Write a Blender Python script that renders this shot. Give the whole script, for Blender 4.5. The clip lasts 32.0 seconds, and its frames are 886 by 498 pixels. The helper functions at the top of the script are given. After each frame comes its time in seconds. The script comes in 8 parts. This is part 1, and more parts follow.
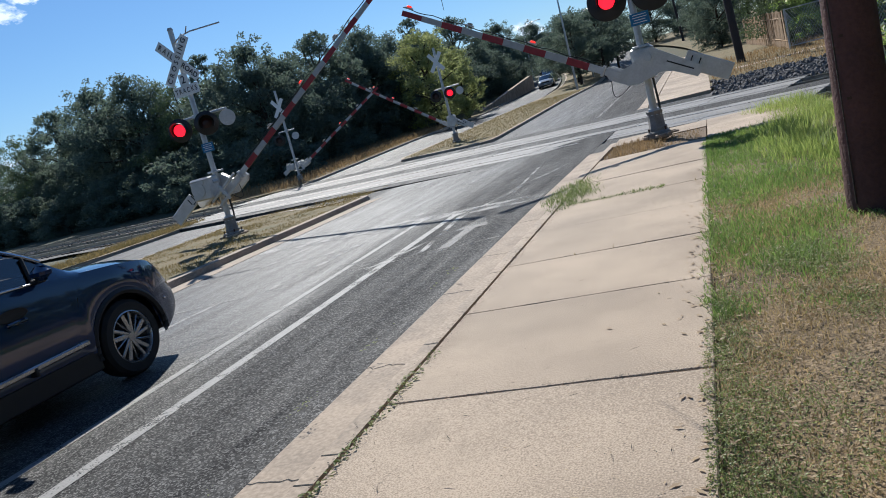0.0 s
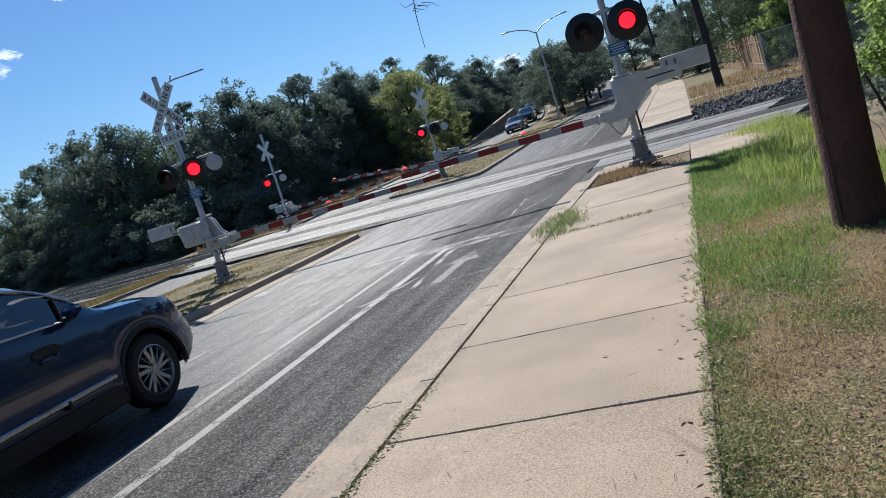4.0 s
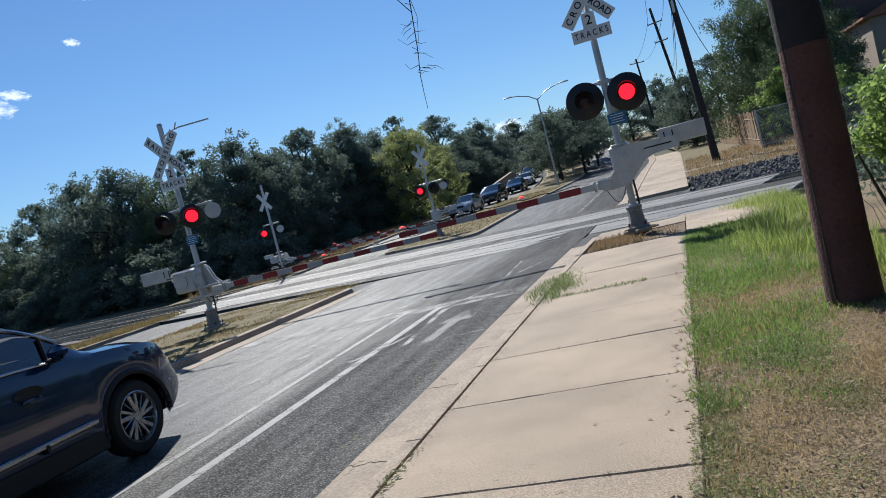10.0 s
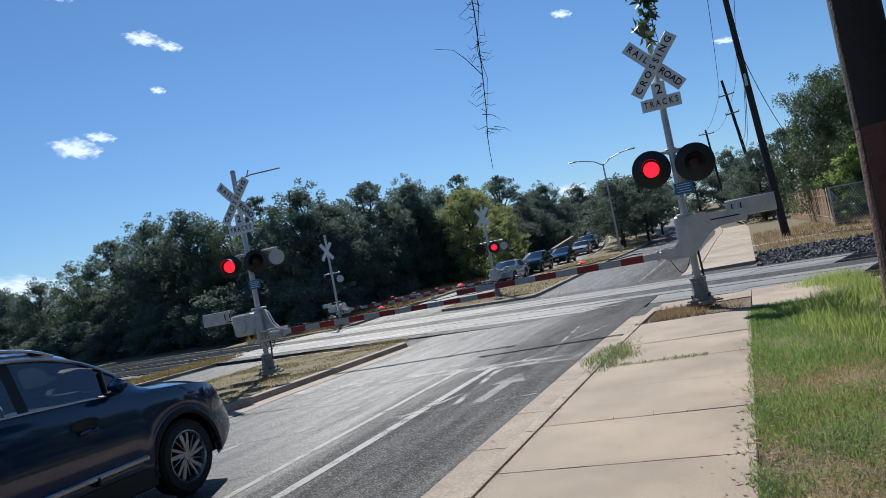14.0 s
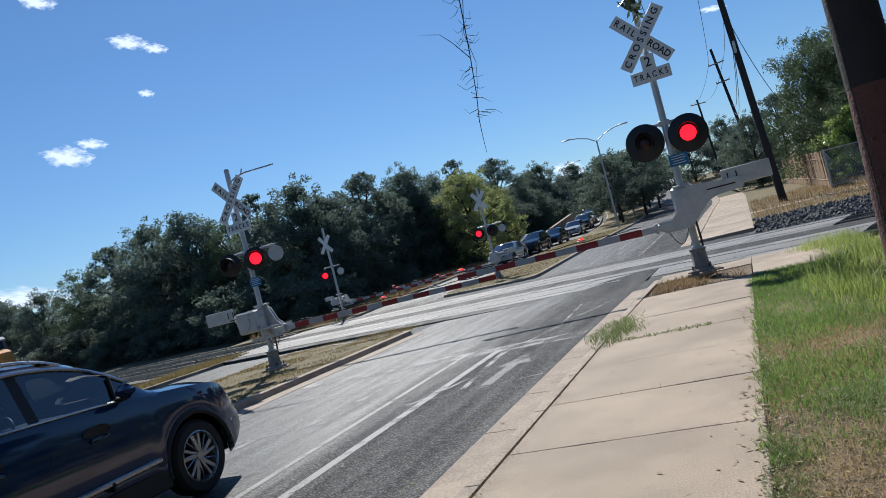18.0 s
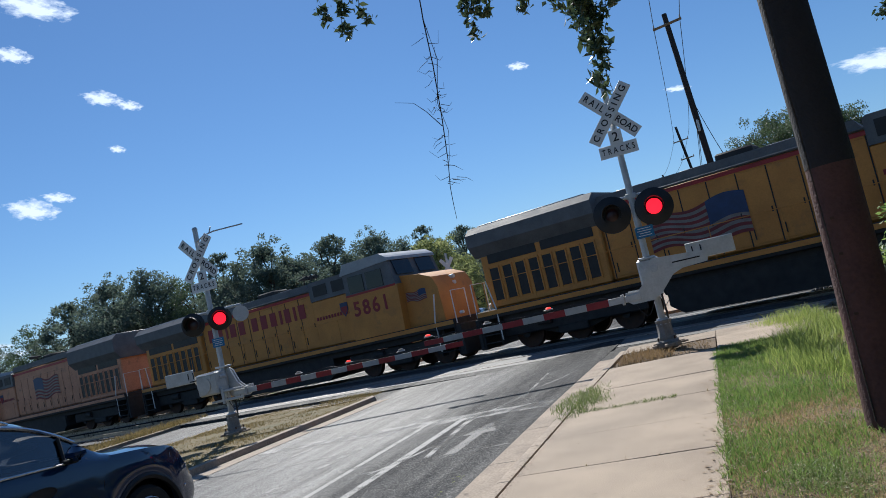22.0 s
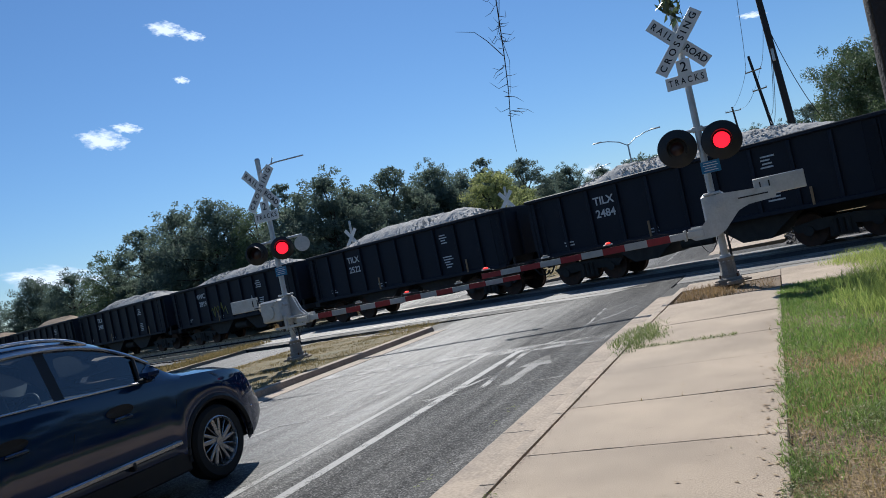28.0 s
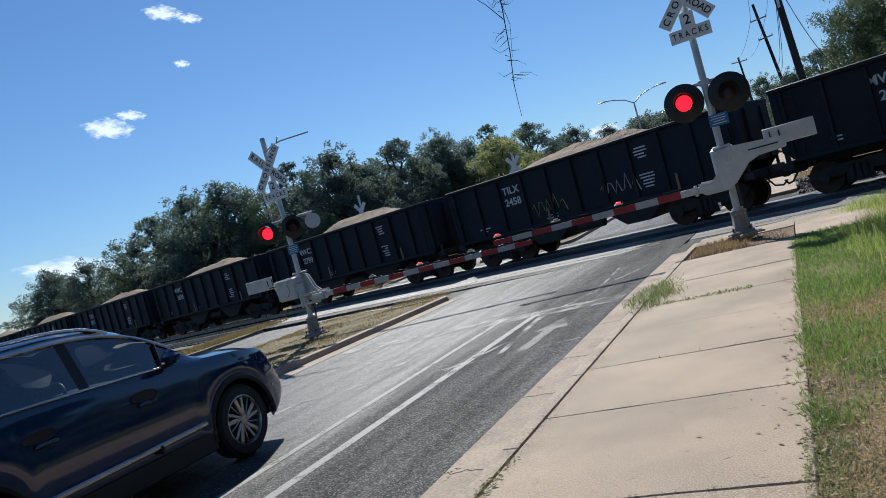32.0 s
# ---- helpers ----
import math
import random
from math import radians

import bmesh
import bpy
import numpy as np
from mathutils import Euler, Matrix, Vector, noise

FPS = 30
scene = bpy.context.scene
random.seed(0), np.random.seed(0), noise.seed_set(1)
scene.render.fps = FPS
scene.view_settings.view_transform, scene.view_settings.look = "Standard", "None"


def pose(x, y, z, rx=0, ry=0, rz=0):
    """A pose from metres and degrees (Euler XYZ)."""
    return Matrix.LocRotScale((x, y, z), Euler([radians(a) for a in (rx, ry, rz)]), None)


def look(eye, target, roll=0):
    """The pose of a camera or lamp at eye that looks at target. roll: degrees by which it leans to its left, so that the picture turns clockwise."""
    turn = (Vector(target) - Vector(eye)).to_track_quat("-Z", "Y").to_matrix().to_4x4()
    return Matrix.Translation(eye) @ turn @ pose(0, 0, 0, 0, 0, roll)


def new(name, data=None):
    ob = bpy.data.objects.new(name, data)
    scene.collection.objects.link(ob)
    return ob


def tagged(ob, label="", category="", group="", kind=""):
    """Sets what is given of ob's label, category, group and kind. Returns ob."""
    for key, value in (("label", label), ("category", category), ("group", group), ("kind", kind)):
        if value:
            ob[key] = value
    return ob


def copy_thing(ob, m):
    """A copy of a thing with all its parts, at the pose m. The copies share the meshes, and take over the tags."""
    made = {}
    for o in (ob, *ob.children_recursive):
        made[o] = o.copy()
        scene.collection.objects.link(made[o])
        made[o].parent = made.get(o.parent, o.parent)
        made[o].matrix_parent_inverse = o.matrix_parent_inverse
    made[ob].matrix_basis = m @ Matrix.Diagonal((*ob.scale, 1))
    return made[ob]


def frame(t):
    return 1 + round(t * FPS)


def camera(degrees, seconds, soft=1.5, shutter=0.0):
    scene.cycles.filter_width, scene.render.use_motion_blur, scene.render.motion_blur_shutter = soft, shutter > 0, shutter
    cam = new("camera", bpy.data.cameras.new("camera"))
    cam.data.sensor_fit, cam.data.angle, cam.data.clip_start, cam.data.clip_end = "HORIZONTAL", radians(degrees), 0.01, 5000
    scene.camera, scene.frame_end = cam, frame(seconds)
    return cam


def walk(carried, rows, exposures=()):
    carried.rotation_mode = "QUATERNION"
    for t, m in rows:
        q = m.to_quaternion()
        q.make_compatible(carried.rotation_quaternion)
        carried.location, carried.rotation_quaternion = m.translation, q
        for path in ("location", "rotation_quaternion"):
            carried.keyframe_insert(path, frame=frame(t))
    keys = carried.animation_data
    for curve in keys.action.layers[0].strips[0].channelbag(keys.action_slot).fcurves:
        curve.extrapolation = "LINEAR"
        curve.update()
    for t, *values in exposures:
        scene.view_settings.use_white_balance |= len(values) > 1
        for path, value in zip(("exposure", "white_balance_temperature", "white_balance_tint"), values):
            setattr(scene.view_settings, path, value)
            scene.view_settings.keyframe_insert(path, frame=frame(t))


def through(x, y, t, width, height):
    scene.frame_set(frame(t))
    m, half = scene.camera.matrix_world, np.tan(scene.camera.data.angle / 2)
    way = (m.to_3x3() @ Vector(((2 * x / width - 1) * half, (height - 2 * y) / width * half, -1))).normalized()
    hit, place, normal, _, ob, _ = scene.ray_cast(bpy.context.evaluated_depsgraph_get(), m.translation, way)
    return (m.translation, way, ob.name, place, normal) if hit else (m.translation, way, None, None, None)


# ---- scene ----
cam = camera(60.72, 32.0, soft=0.9)
EYE = (0.0, 0.0, 1.50)
# seconds, tilt, roll, yaw: a phone held in one spot
PATH = [
    (0, 79.76, 14.70, 18.94),
    (0.5, 79.70, 15.48, 18.63),
    (1, 80.20, 15.44, 18.73),
    (1.5, 80.88, 15.91, 18.72),
    (2, 81.29, 16.75, 18.43),
    (2.5, 81.88, 17.52, 18.24),
    (3, 82.19, 17.37, 18.21),
    (3.5, 82.17, 16.95, 18.29),
    (5.5, 81.43, 19.25, 15.24),
    (6, 81.24, 20.18, 15.70),
    (6.5, 83.12, 19.84, 18.60),
    (7, 85.07, 16.14, 19.37),
    (7.5, 85.87, 15.53, 18.67),
    (8, 86.66, 15.57, 18.73),
    (8.5, 87.06, 14.72, 18.03),
    (9, 87.33, 13.55, 17.45),
    (9.5, 87.10, 14.21, 17.66),
    (10, 86.48, 14.43, 17.68),
    (10.5, 87.22, 10.49, 13.12),
    (11, 89.93, 5.96, 4.43),
    (11.5, 91.60, 7.94, 10.16),
    (12, 92.14, 7.23, 17.72),
    (12.5, 91.56, 7.76, 20.21),
    (13, 92.12, 8.46, 22.02),
    (13.5, 92.09, 9.50, 22.52),
    (14, 91.90, 11.01, 22.27),
    (14.5, 91.64, 12.68, 22.27),
    (16.5, 91.11, 14.03, 22.50),
    (17, 91.03, 14.28, 22.72),
    (17.5, 90.92, 14.40, 22.70),
    (18, 90.84, 14.48, 22.27),
    (18.5, 90.97, 14.45, 21.51),
    (19, 91.09, 14.41, 20.94),
    (19.5, 90.93, 14.55, 20.73),
    (20, 91.04, 14.66, 20.69),
    (20.5, 91.83, 14.54, 20.90),
    (21, 93.74, 14.40, 20.62),
    (21.5, 95.30, 13.81, 19.95),
    (22, 95.18, 12.95, 19.73),
    (22.5, 94.06, 11.60, 19.55),
    (23, 93.31, 11.14, 19.28),
    (23.5, 93.78, 11.41, 19.31),
    (24, 93.97, 11.11, 19.73),
    (24.5, 93.29, 10.81, 20.85),
    (25, 92.89, 11.01, 22.06),
    (25.5, 92.51, 11.07, 23.02),
    (27.5, 91.57, 11.73, 23.76),
    (28, 91.07, 11.95, 24.20),
    (28.5, 90.51, 12.33, 24.58),
    (29, 90.22, 12.71, 24.85),
    (29.5, 89.87, 13.01, 25.02),
    (30, 89.60, 13.36, 25.20),
    (30.5, 89.29, 13.88, 25.38),
    (31, 89.09, 14.43, 25.38),
    (31.5, 89.04, 14.78, 25.22),
    (32, 88.96, 15.19, 25.07),
]
walk(cam, [(t, pose(*EYE, a, r, y)) for t, a, r, y in PATH], [(0, 0.3, 5480, 8), (6, 0.3, 5480, 8), (9, 0.24, 5480, 8), (11, 0.28, 5480, 8), (12.5, 0.18, 5480, 8), (32, 0.2, 5480, 8)])

# ---- light: afternoon sun ahead and to the left, clear sky ----
SUN_EL, SUN_AZ = radians(39.0), radians(-28.0)          # azimuth from +y towards +x
sun_way = Vector((math.sin(SUN_AZ) * math.cos(SUN_EL), math.cos(SUN_AZ) * math.cos(SUN_EL), math.sin(SUN_EL)))
world = bpy.data.worlds.new("world")
scene.world = world
world.use_nodes = True
wn, wl = world.node_tree.nodes, world.node_tree.links
sky = wn.new("ShaderNodeTexSky")
sky.sky_type, sky.sun_disc = "NISHITA", False
sky.sun_elevation, sky.sun_rotation = SUN_EL, SUN_AZ
sky.air_density, sky.dust_density, sky.ozone_density, sky.altitude = 1.15, 0.04, 6.0, 200
wl.new(sky.outputs[0], wn["Background"].inputs[0])
wn["Background"].inputs[1].default_value = 0.068
sun_data = bpy.data.lights.new("sun", "SUN")
sun_data.energy, sun_data.angle, sun_data.color = 5.0, radians(0.53), (1.0, 0.87, 0.70)
sun = new("sun", sun_data)
sun.matrix_world = look((0, 0, 40), Vector((0, 0, 40)) - sun_way)


# ---- materials ----
def mat(name, a, b=None, rough=0.7, metal=0.0, scale=6.0, fine=60.0, bump=0.15, coord="Object", spec=0.5, vary=0.0,
        mix=0.5, coat=0.0, stains=None, grit=0.6):
    """Two tones mixed by coarse and fine noise, with fine relief; vary: change from piece to piece."""
    m = bpy.data.materials.new(name)
    m.use_nodes = True
    n, l = m.node_tree.nodes, m.node_tree.links
    p = n["Principled BSDF"]
    b = b or tuple(c * 0.75 for c in a)
    if coord == "World":
        src = n.new("ShaderNodeNewGeometry").outputs["Position"]
    else:
        src = n.new("ShaderNodeTexCoord").outputs["Object"]
    big, small = n.new("ShaderNodeTexNoise"), n.new("ShaderNodeTexNoise")
    for t, s, d in ((big, scale, 4), (small, fine, 6)):
        l.new(src, t.inputs["Vector"])
        t.inputs["Scale"].default_value, t.inputs["Detail"].default_value = s, d
    add = n.new("ShaderNodeMath")
    add.operation = "MULTIPLY_ADD"
    l.new(small.outputs[0], add.inputs[0])
    add.inputs[1].default_value = grit
    l.new(big.outputs[0], add.inputs[2])
    ramp = n.new("ShaderNodeMapRange")
    ramp.inputs[1].default_value, ramp.inputs[2].default_value = 0.25 + 0.5 * grit + (0.5 - mix) * 0.4, 0.75 + 0.5 * grit + (0.5 - mix) * 0.4
    l.new(add.outputs[0], ramp.inputs[0])
    mx = n.new("ShaderNodeMix")
    mx.data_type = "RGBA"
    l.new(ramp.outputs[0], mx.inputs[0])
    mx.inputs[6].default_value, mx.inputs[7].default_value = (*b, 1), (*a, 1)
    col = mx.outputs[2]
    if stains:
        sn = n.new("ShaderNodeTexNoise")
        sn.inputs["Scale"].default_value, sn.inputs["Detail"].default_value, sn.inputs["Roughness"].default_value = stains[1], 7, 0.7
        l.new(src, sn.inputs["Vector"])
        sr = n.new("ShaderNodeMapRange")
        sr.inputs[1].default_value, sr.inputs[2].default_value, sr.inputs[4].default_value = 0.55, 0.72, stains[2]
        l.new(sn.outputs[0], sr.inputs[0])
        sm = n.new("ShaderNodeMix")
        sm.data_type = "RGBA"
        l.new(sr.outputs[0], sm.inputs[0])
        l.new(col, sm.inputs[6])
        sm.inputs[7].default_value = (*stains[0], 1)
        col = sm.outputs[2]
    if vary:
        info, hsv = n.new("ShaderNodeObjectInfo"), n.new("ShaderNodeHueSaturation")
        mr = n.new("ShaderNodeMapRange")
        mr.inputs[3].default_value, mr.inputs[4].default_value = 1 - vary, 1 + vary
        l.new(info.outputs["Random"], mr.inputs[0])
        l.new(mr.outputs[0], hsv.inputs["Value"])
        l.new(col, hsv.inputs["Color"])
        col = hsv.outputs[0]
    l.new(col, p.inputs["Base Color"])
    rr = n.new("ShaderNodeMapRange")
    rr.inputs[3].default_value, rr.inputs[4].default_value = max(0.03, rough - 0.1), min(1, rough + 0.1)
    l.new(big.outputs[0], rr.inputs[0])
    l.new(rr.outputs[0], p.inputs["Roughness"])
    p.inputs["Metallic"].default_value = metal
    p.inputs["Specular IOR Level"].default_value = spec
    p.inputs["Coat Weight"].default_value = coat
    if bump:
        bp = n.new("ShaderNodeBump")
        bp.inputs["Strength"].default_value, bp.inputs["Distance"].default_value = bump, 0.02
        l.new(small.outputs[0], bp.inputs["Height"])
        l.new(bp.outputs[0], p.inputs["Normal"])
    return m


def leafy(name, a, b, gloss=0.45, through=0.25):
    """Leaves that differ from clump to clump and let some light through."""
    m = bpy.data.materials.new(name)
    m.use_nodes = True
    n, l = m.node_tree.nodes, m.node_tree.links
    p = n["Principled BSDF"]
    g = n.new("ShaderNodeNewGeometry")
    nz = n.new("ShaderNodeTexNoise")
    nz.inputs["Scale"].default_value = 0.5
    l.new(g.outputs["Position"], nz.inputs["Vector"])
    ad = n.new("ShaderNodeMath")
    ad.operation = "MULTIPLY_ADD"
    ad.inputs[1].default_value = 0.7
    l.new(g.outputs["Random Per Island"], ad.inputs[0])
    l.new(nz.outputs[0], ad.inputs[2])
    mr = n.new("ShaderNodeMapRange")
    mr.inputs[1].default_value, mr.inputs[2].default_value = 0.35, 1.15
    l.new(ad.outputs[0], mr.inputs[0])
    mx = n.new("ShaderNodeMix")
    mx.data_type = "RGBA"
    l.new(mr.outputs[0], mx.inputs[0])
    mx.inputs[6].default_value, mx.inputs[7].default_value = (*a, 1), (*b, 1)
    l.new(mx.outputs[2], p.inputs["Base Color"])
    p.inputs["Roughness"].default_value = gloss
    tr = n.new("ShaderNodeBsdfTranslucent")
    l.new(mx.outputs[2], tr.inputs[0])
    ms = n.new("ShaderNodeMixShader")
    ms.inputs[0].default_value = through
    l.new(p.outputs[0], ms.inputs[1])
    l.new(tr.outputs[0], ms.inputs[2])
    l.new(ms.outputs[0], n["Material Output"].inputs[0])
    return m


def glow(name, color, strength):
    m = bpy.data.materials.new(name)
    m.use_nodes = True
    p = m.node_tree.nodes["Principled BSDF"]
    p.inputs["Base Color"].default_value = (*color, 1)
    p.inputs["Emission Color"].default_value = (*color, 1)
    p.inputs["Emission Strength"].default_value = strength
    return m


def glassy(name, tint, rough=0.03, alpha=1.0):
    m = bpy.data.materials.new(name)
    m.use_nodes = True
    p = m.node_tree.nodes["Principled BSDF"]
    p.inputs["Base Color"].default_value = (*tint, 1)
    p.inputs["Roughness"].default_value = rough
    return m




def asphalt(name, dark, light, shine, tracks=()):
    """Coarse aggregate in bitumen; tyre tracks worn smoother along the lane."""
    m = bpy.data.materials.new(name)
    m.use_nodes = True
    n, l = m.node_tree.nodes, m.node_tree.links
    p = n["Principled BSDF"]
    pos = n.new("ShaderNodeNewGeometry").outputs["Position"]
    vo = n.new("ShaderNodeTexVoronoi")
    vo.inputs["Scale"].default_value = 82
    big, mid = n.new("ShaderNodeTexNoise"), n.new("ShaderNodeTexNoise")
    big.inputs["Scale"].default_value, big.inputs["Detail"].default_value = 0.35, 8
    big.inputs["Roughness"].default_value = 0.65
    mid.inputs["Scale"].default_value, mid.inputs["Detail"].default_value = 9, 6
    for t in (vo, big, mid):
        l.new(pos, t.inputs["Vector"])
    # streaks worn along the lane
    mp, streak = n.new("ShaderNodeMapping"), n.new("ShaderNodeTexNoise")
    mp.inputs["Scale"].default_value = (2.6, 0.22, 1.0)
    l.new(pos, mp.inputs["Vector"])
    l.new(mp.outputs[0], streak.inputs["Vector"])
    streak.inputs["Scale"].default_value, streak.inputs["Detail"].default_value = 1.6, 7
    sp = n.new("ShaderNodeSeparateXYZ")
    l.new(vo.outputs["Color"], sp.inputs[0])
    pw = n.new("ShaderNodeMath")
    pw.operation = "POWER"
    l.new(sp.outputs[0], pw.inputs[0])
    pw.inputs[1].default_value = 3.6
    a1 = n.new("ShaderNodeMath")
    a1.operation = "MULTIPLY_ADD"
    l.new(mid.outputs[0], a1.inputs[0])
    a1.inputs[1].default_value = 0.3
    l.new(pw.outputs[0], a1.inputs[2])
    a2 = n.new("ShaderNodeMath")
    a2.operation = "MULTIPLY_ADD"
    l.new(big.outputs[0], a2.inputs[0])
    a2.inputs[1].default_value = 0.6
    l.new(a1.outputs[0], a2.inputs[2])
    mr = n.new("ShaderNodeMapRange")
    mr.inputs[1].default_value, mr.inputs[2].default_value = 0.38, 1.25
    l.new(a2.outputs[0], mr.inputs[0])
    mx = n.new("ShaderNodeMix")
    mx.data_type = "RGBA"
    l.new(mr.outputs[0], mx.inputs[0])
    mx.inputs[6].default_value, mx.inputs[7].default_value = (*dark, 1), (*light, 1)
    l.new(mx.outputs[2], p.inputs["Base Color"])
    xs_ = n.new("ShaderNodeSeparateXYZ")
    l.new(pos, xs_.inputs[0])
    tr = n.new("ShaderNodeMapRange")
    tr.interpolation_type = "SMOOTHSTEP"
    tr.inputs[1].default_value, tr.inputs[2].default_value = tracks[0], tracks[1]
    tr.inputs[3].default_value, tr.inputs[4].default_value = shine[0], shine[1]
    l.new(xs_.outputs[0], tr.inputs[0])
    ra = n.new("ShaderNodeMath")
    ra.operation = "MULTIPLY_ADD"
    l.new(big.outputs[0], ra.inputs[0])
    ra.inputs[1].default_value = 0.3
    l.new(tr.outputs[0], ra.inputs[2])
    rs = n.new("ShaderNodeMath")
    rs.operation = "MULTIPLY_ADD"
    l.new(streak.outputs[0], rs.inputs[0])
    rs.inputs[1].default_value = 0.55
    l.new(ra.outputs[0], rs.inputs[2])
    r2 = n.new("ShaderNodeMath")
    r2.operation = "MULTIPLY_ADD"
    l.new(sp.outputs[1], r2.inputs[0])
    r2.inputs[1].default_value = 0.22
    l.new(rs.outputs[0], r2.inputs[2])
    r2.use_clamp = True
    l.new(r2.outputs[0], p.inputs["Roughness"])
    p.inputs["Specular IOR Level"].default_value = 0.22
    bp = n.new("ShaderNodeBump")
    bp.inputs["Strength"].default_value, bp.inputs["Distance"].default_value = 1.0, 0.014
    l.new(a1.outputs[0], bp.inputs["Height"])
    l.new(bp.outputs[0], p.inputs["Normal"])
    return m


ASPHALT = asphalt("asphalt", (0.006, 0.006, 0.007), (0.20, 0.195, 0.187), (0.03, 0.32), (-5.4, -3.9))
ASPHALT_OLD = asphalt("worn_asphalt", (0.03, 0.029, 0.028), (0.15, 0.145, 0.138), (0.2, 0.3), (-5.0, 0.0))
CONCRETE = mat("pavement_concrete", (0.54, 0.43, 0.315), (0.28, 0.215, 0.15), rough=0.85, scale=0.9, fine=110, bump=0.16, coord="World", grit=1.8,
               vary=0.07, stains=((0.30, 0.235, 0.165), 0.8, 0.65))
KERB = mat("kerb_concrete", (0.47, 0.375, 0.28), (0.25, 0.195, 0.14), rough=0.85, scale=1.7, fine=34, bump=0.04, coord="World", grit=1.0,
           stains=((0.16, 0.13, 0.105), 1.6, 0.6))
PANEL = mat("crossing_concrete", (0.26, 0.25, 0.235), (0.15, 0.145, 0.135), rough=0.72, spec=0.45, scale=1.2, fine=60, bump=0.5, coord="World",
            vary=0.22, stains=((0.1, 0.09, 0.08), 1.0, 0.6))


def road_paint(name, colour, cover, scale=5.0):
    """Paint worn through to the asphalt in specks and patches; cover: how much is left."""
    m = bpy.data.materials.new(name)
    m.use_nodes = True
    n, l = m.node_tree.nodes, m.node_tree.links
    p = n["Principled BSDF"]
    pos = n.new("ShaderNodeNewGeometry").outputs["Position"]
    a, b = n.new("ShaderNodeTexNoise"), n.new("ShaderNodeTexNoise")
    for t, s, d in ((a, scale, 5), (b, 55, 4)):
        t.inputs["Scale"].default_value, t.inputs["Detail"].default_value = s, d
        l.new(pos, t.inputs["Vector"])
    add = n.new("ShaderNodeMath")
    add.operation = "ADD"
    l.new(a.outputs[0], add.inputs[0])
    l.new(b.outputs[0], add.inputs[1])
    mr = n.new("ShaderNodeMapRange")
    mr.inputs[1].default_value, mr.inputs[2].default_value = 1.17 - 0.34 * cover, 1.37 - 0.34 * cover
    l.new(add.outputs[0], mr.inputs[0])
    mx = n.new("ShaderNodeMix")
    mx.data_type = "RGBA"
    l.new(b.outputs[0], mx.inputs[0])
    mx.inputs[6].default_value, mx.inputs[7].default_value = (*(c * 0.7 for c in colour), 1), (*(c * 1.2 for c in colour), 1)
    l.new(mx.outputs[2], p.inputs["Base Color"])
    p.inputs["Roughness"].default_value = 0.68
    bp = n.new("ShaderNodeBump")
    bp.inputs["Strength"].default_value, bp.inputs["Distance"].default_value = 0.8, 0.012
    l.new(b.outputs[0], bp.inputs["Height"])
    l.new(bp.outputs[0], p.inputs["Normal"])
    tr, ms = n.new("ShaderNodeBsdfTransparent"), n.new("ShaderNodeMixShader")
    l.new(mr.outputs[0], ms.inputs[0])
    l.new(tr.outputs[0], ms.inputs[1])
    l.new(p.outputs[0], ms.inputs[2])
    l.new(ms.outputs[0], n["Material Output"].inputs[0])
    return m


PAINT_WHITE = road_paint("road_paint", (0.28, 0.274, 0.262), 1.3)
PAINT_WORN = road_paint("worn_road_paint", (0.20, 0.196, 0.188), 0.95, 3.0)
PAINT_DULL = road_paint("dull_road_paint", (0.105, 0.102, 0.098), 1.15, 2.0)
PAINT_GHOST = road_paint("ghost_road_paint", (0.25, 0.244, 0.233), 0.8, 2.5)
SOIL = mat("dry_soil", (0.24, 0.17, 0.105), (0.12, 0.085, 0.05), rough=0.95, scale=2.0, fine=45, bump=1.0, coord="World")
TURF = mat("dry_turf", (0.23, 0.165, 0.075), (0.115, 0.105, 0.04), rough=0.95, scale=0.8, fine=30, bump=1.0, coord="World")
TURF_GREEN = mat("green_turf", (0.33, 0.24, 0.135), (0.12, 0.09, 0.05), rough=0.95, scale=1.1, fine=40, bump=1.0, coord="World", grit=1.4)
FIELD = mat("ground_cover", (0.10, 0.09, 0.045), (0.05, 0.055, 0.025), rough=0.95, scale=0.3, fine=8, bump=1.0, coord="World")
GRAVEL = mat("ballast", (0.20, 0.19, 0.18), (0.06, 0.057, 0.055), rough=0.9, scale=8, fine=25, bump=1.0, vary=0.0)
STEEL = mat("galvanised_steel", (0.55, 0.56, 0.56), (0.42, 0.43, 0.44), rough=0.42, metal=0.4, scale=5, fine=40, bump=0.08)
ALU = mat("painted_aluminium", (0.62, 0.62, 0.60), (0.48, 0.48, 0.46), rough=0.5, metal=0.15, scale=4, fine=30, bump=0.08,
          stains=((0.3, 0.28, 0.25), 5, 0.4))
WHITE = mat("white_sign_face", (0.82, 0.82, 0.80), (0.70, 0.70, 0.68), rough=0.45, scale=3, fine=50, bump=0.03)
BLACK = mat("black_paint", (0.012, 0.012, 0.013), (0.02, 0.02, 0.022), rough=0.5, scale=5, fine=50, bump=0.1)
RUBBER = mat("rubber", (0.022, 0.022, 0.023), (0.014, 0.014, 0.014), rough=0.75, scale=10, fine=80, bump=0.25)
RED_TAPE = mat("red_reflective_tape", (0.30, 0.015, 0.02), (0.22, 0.012, 0.016), rough=0.4, scale=9, fine=60, bump=0.05)
WHITE_TAPE = mat("white_reflective_tape", (0.45, 0.45, 0.44), (0.36, 0.36, 0.35), rough=0.4, scale=9, fine=60, bump=0.05)
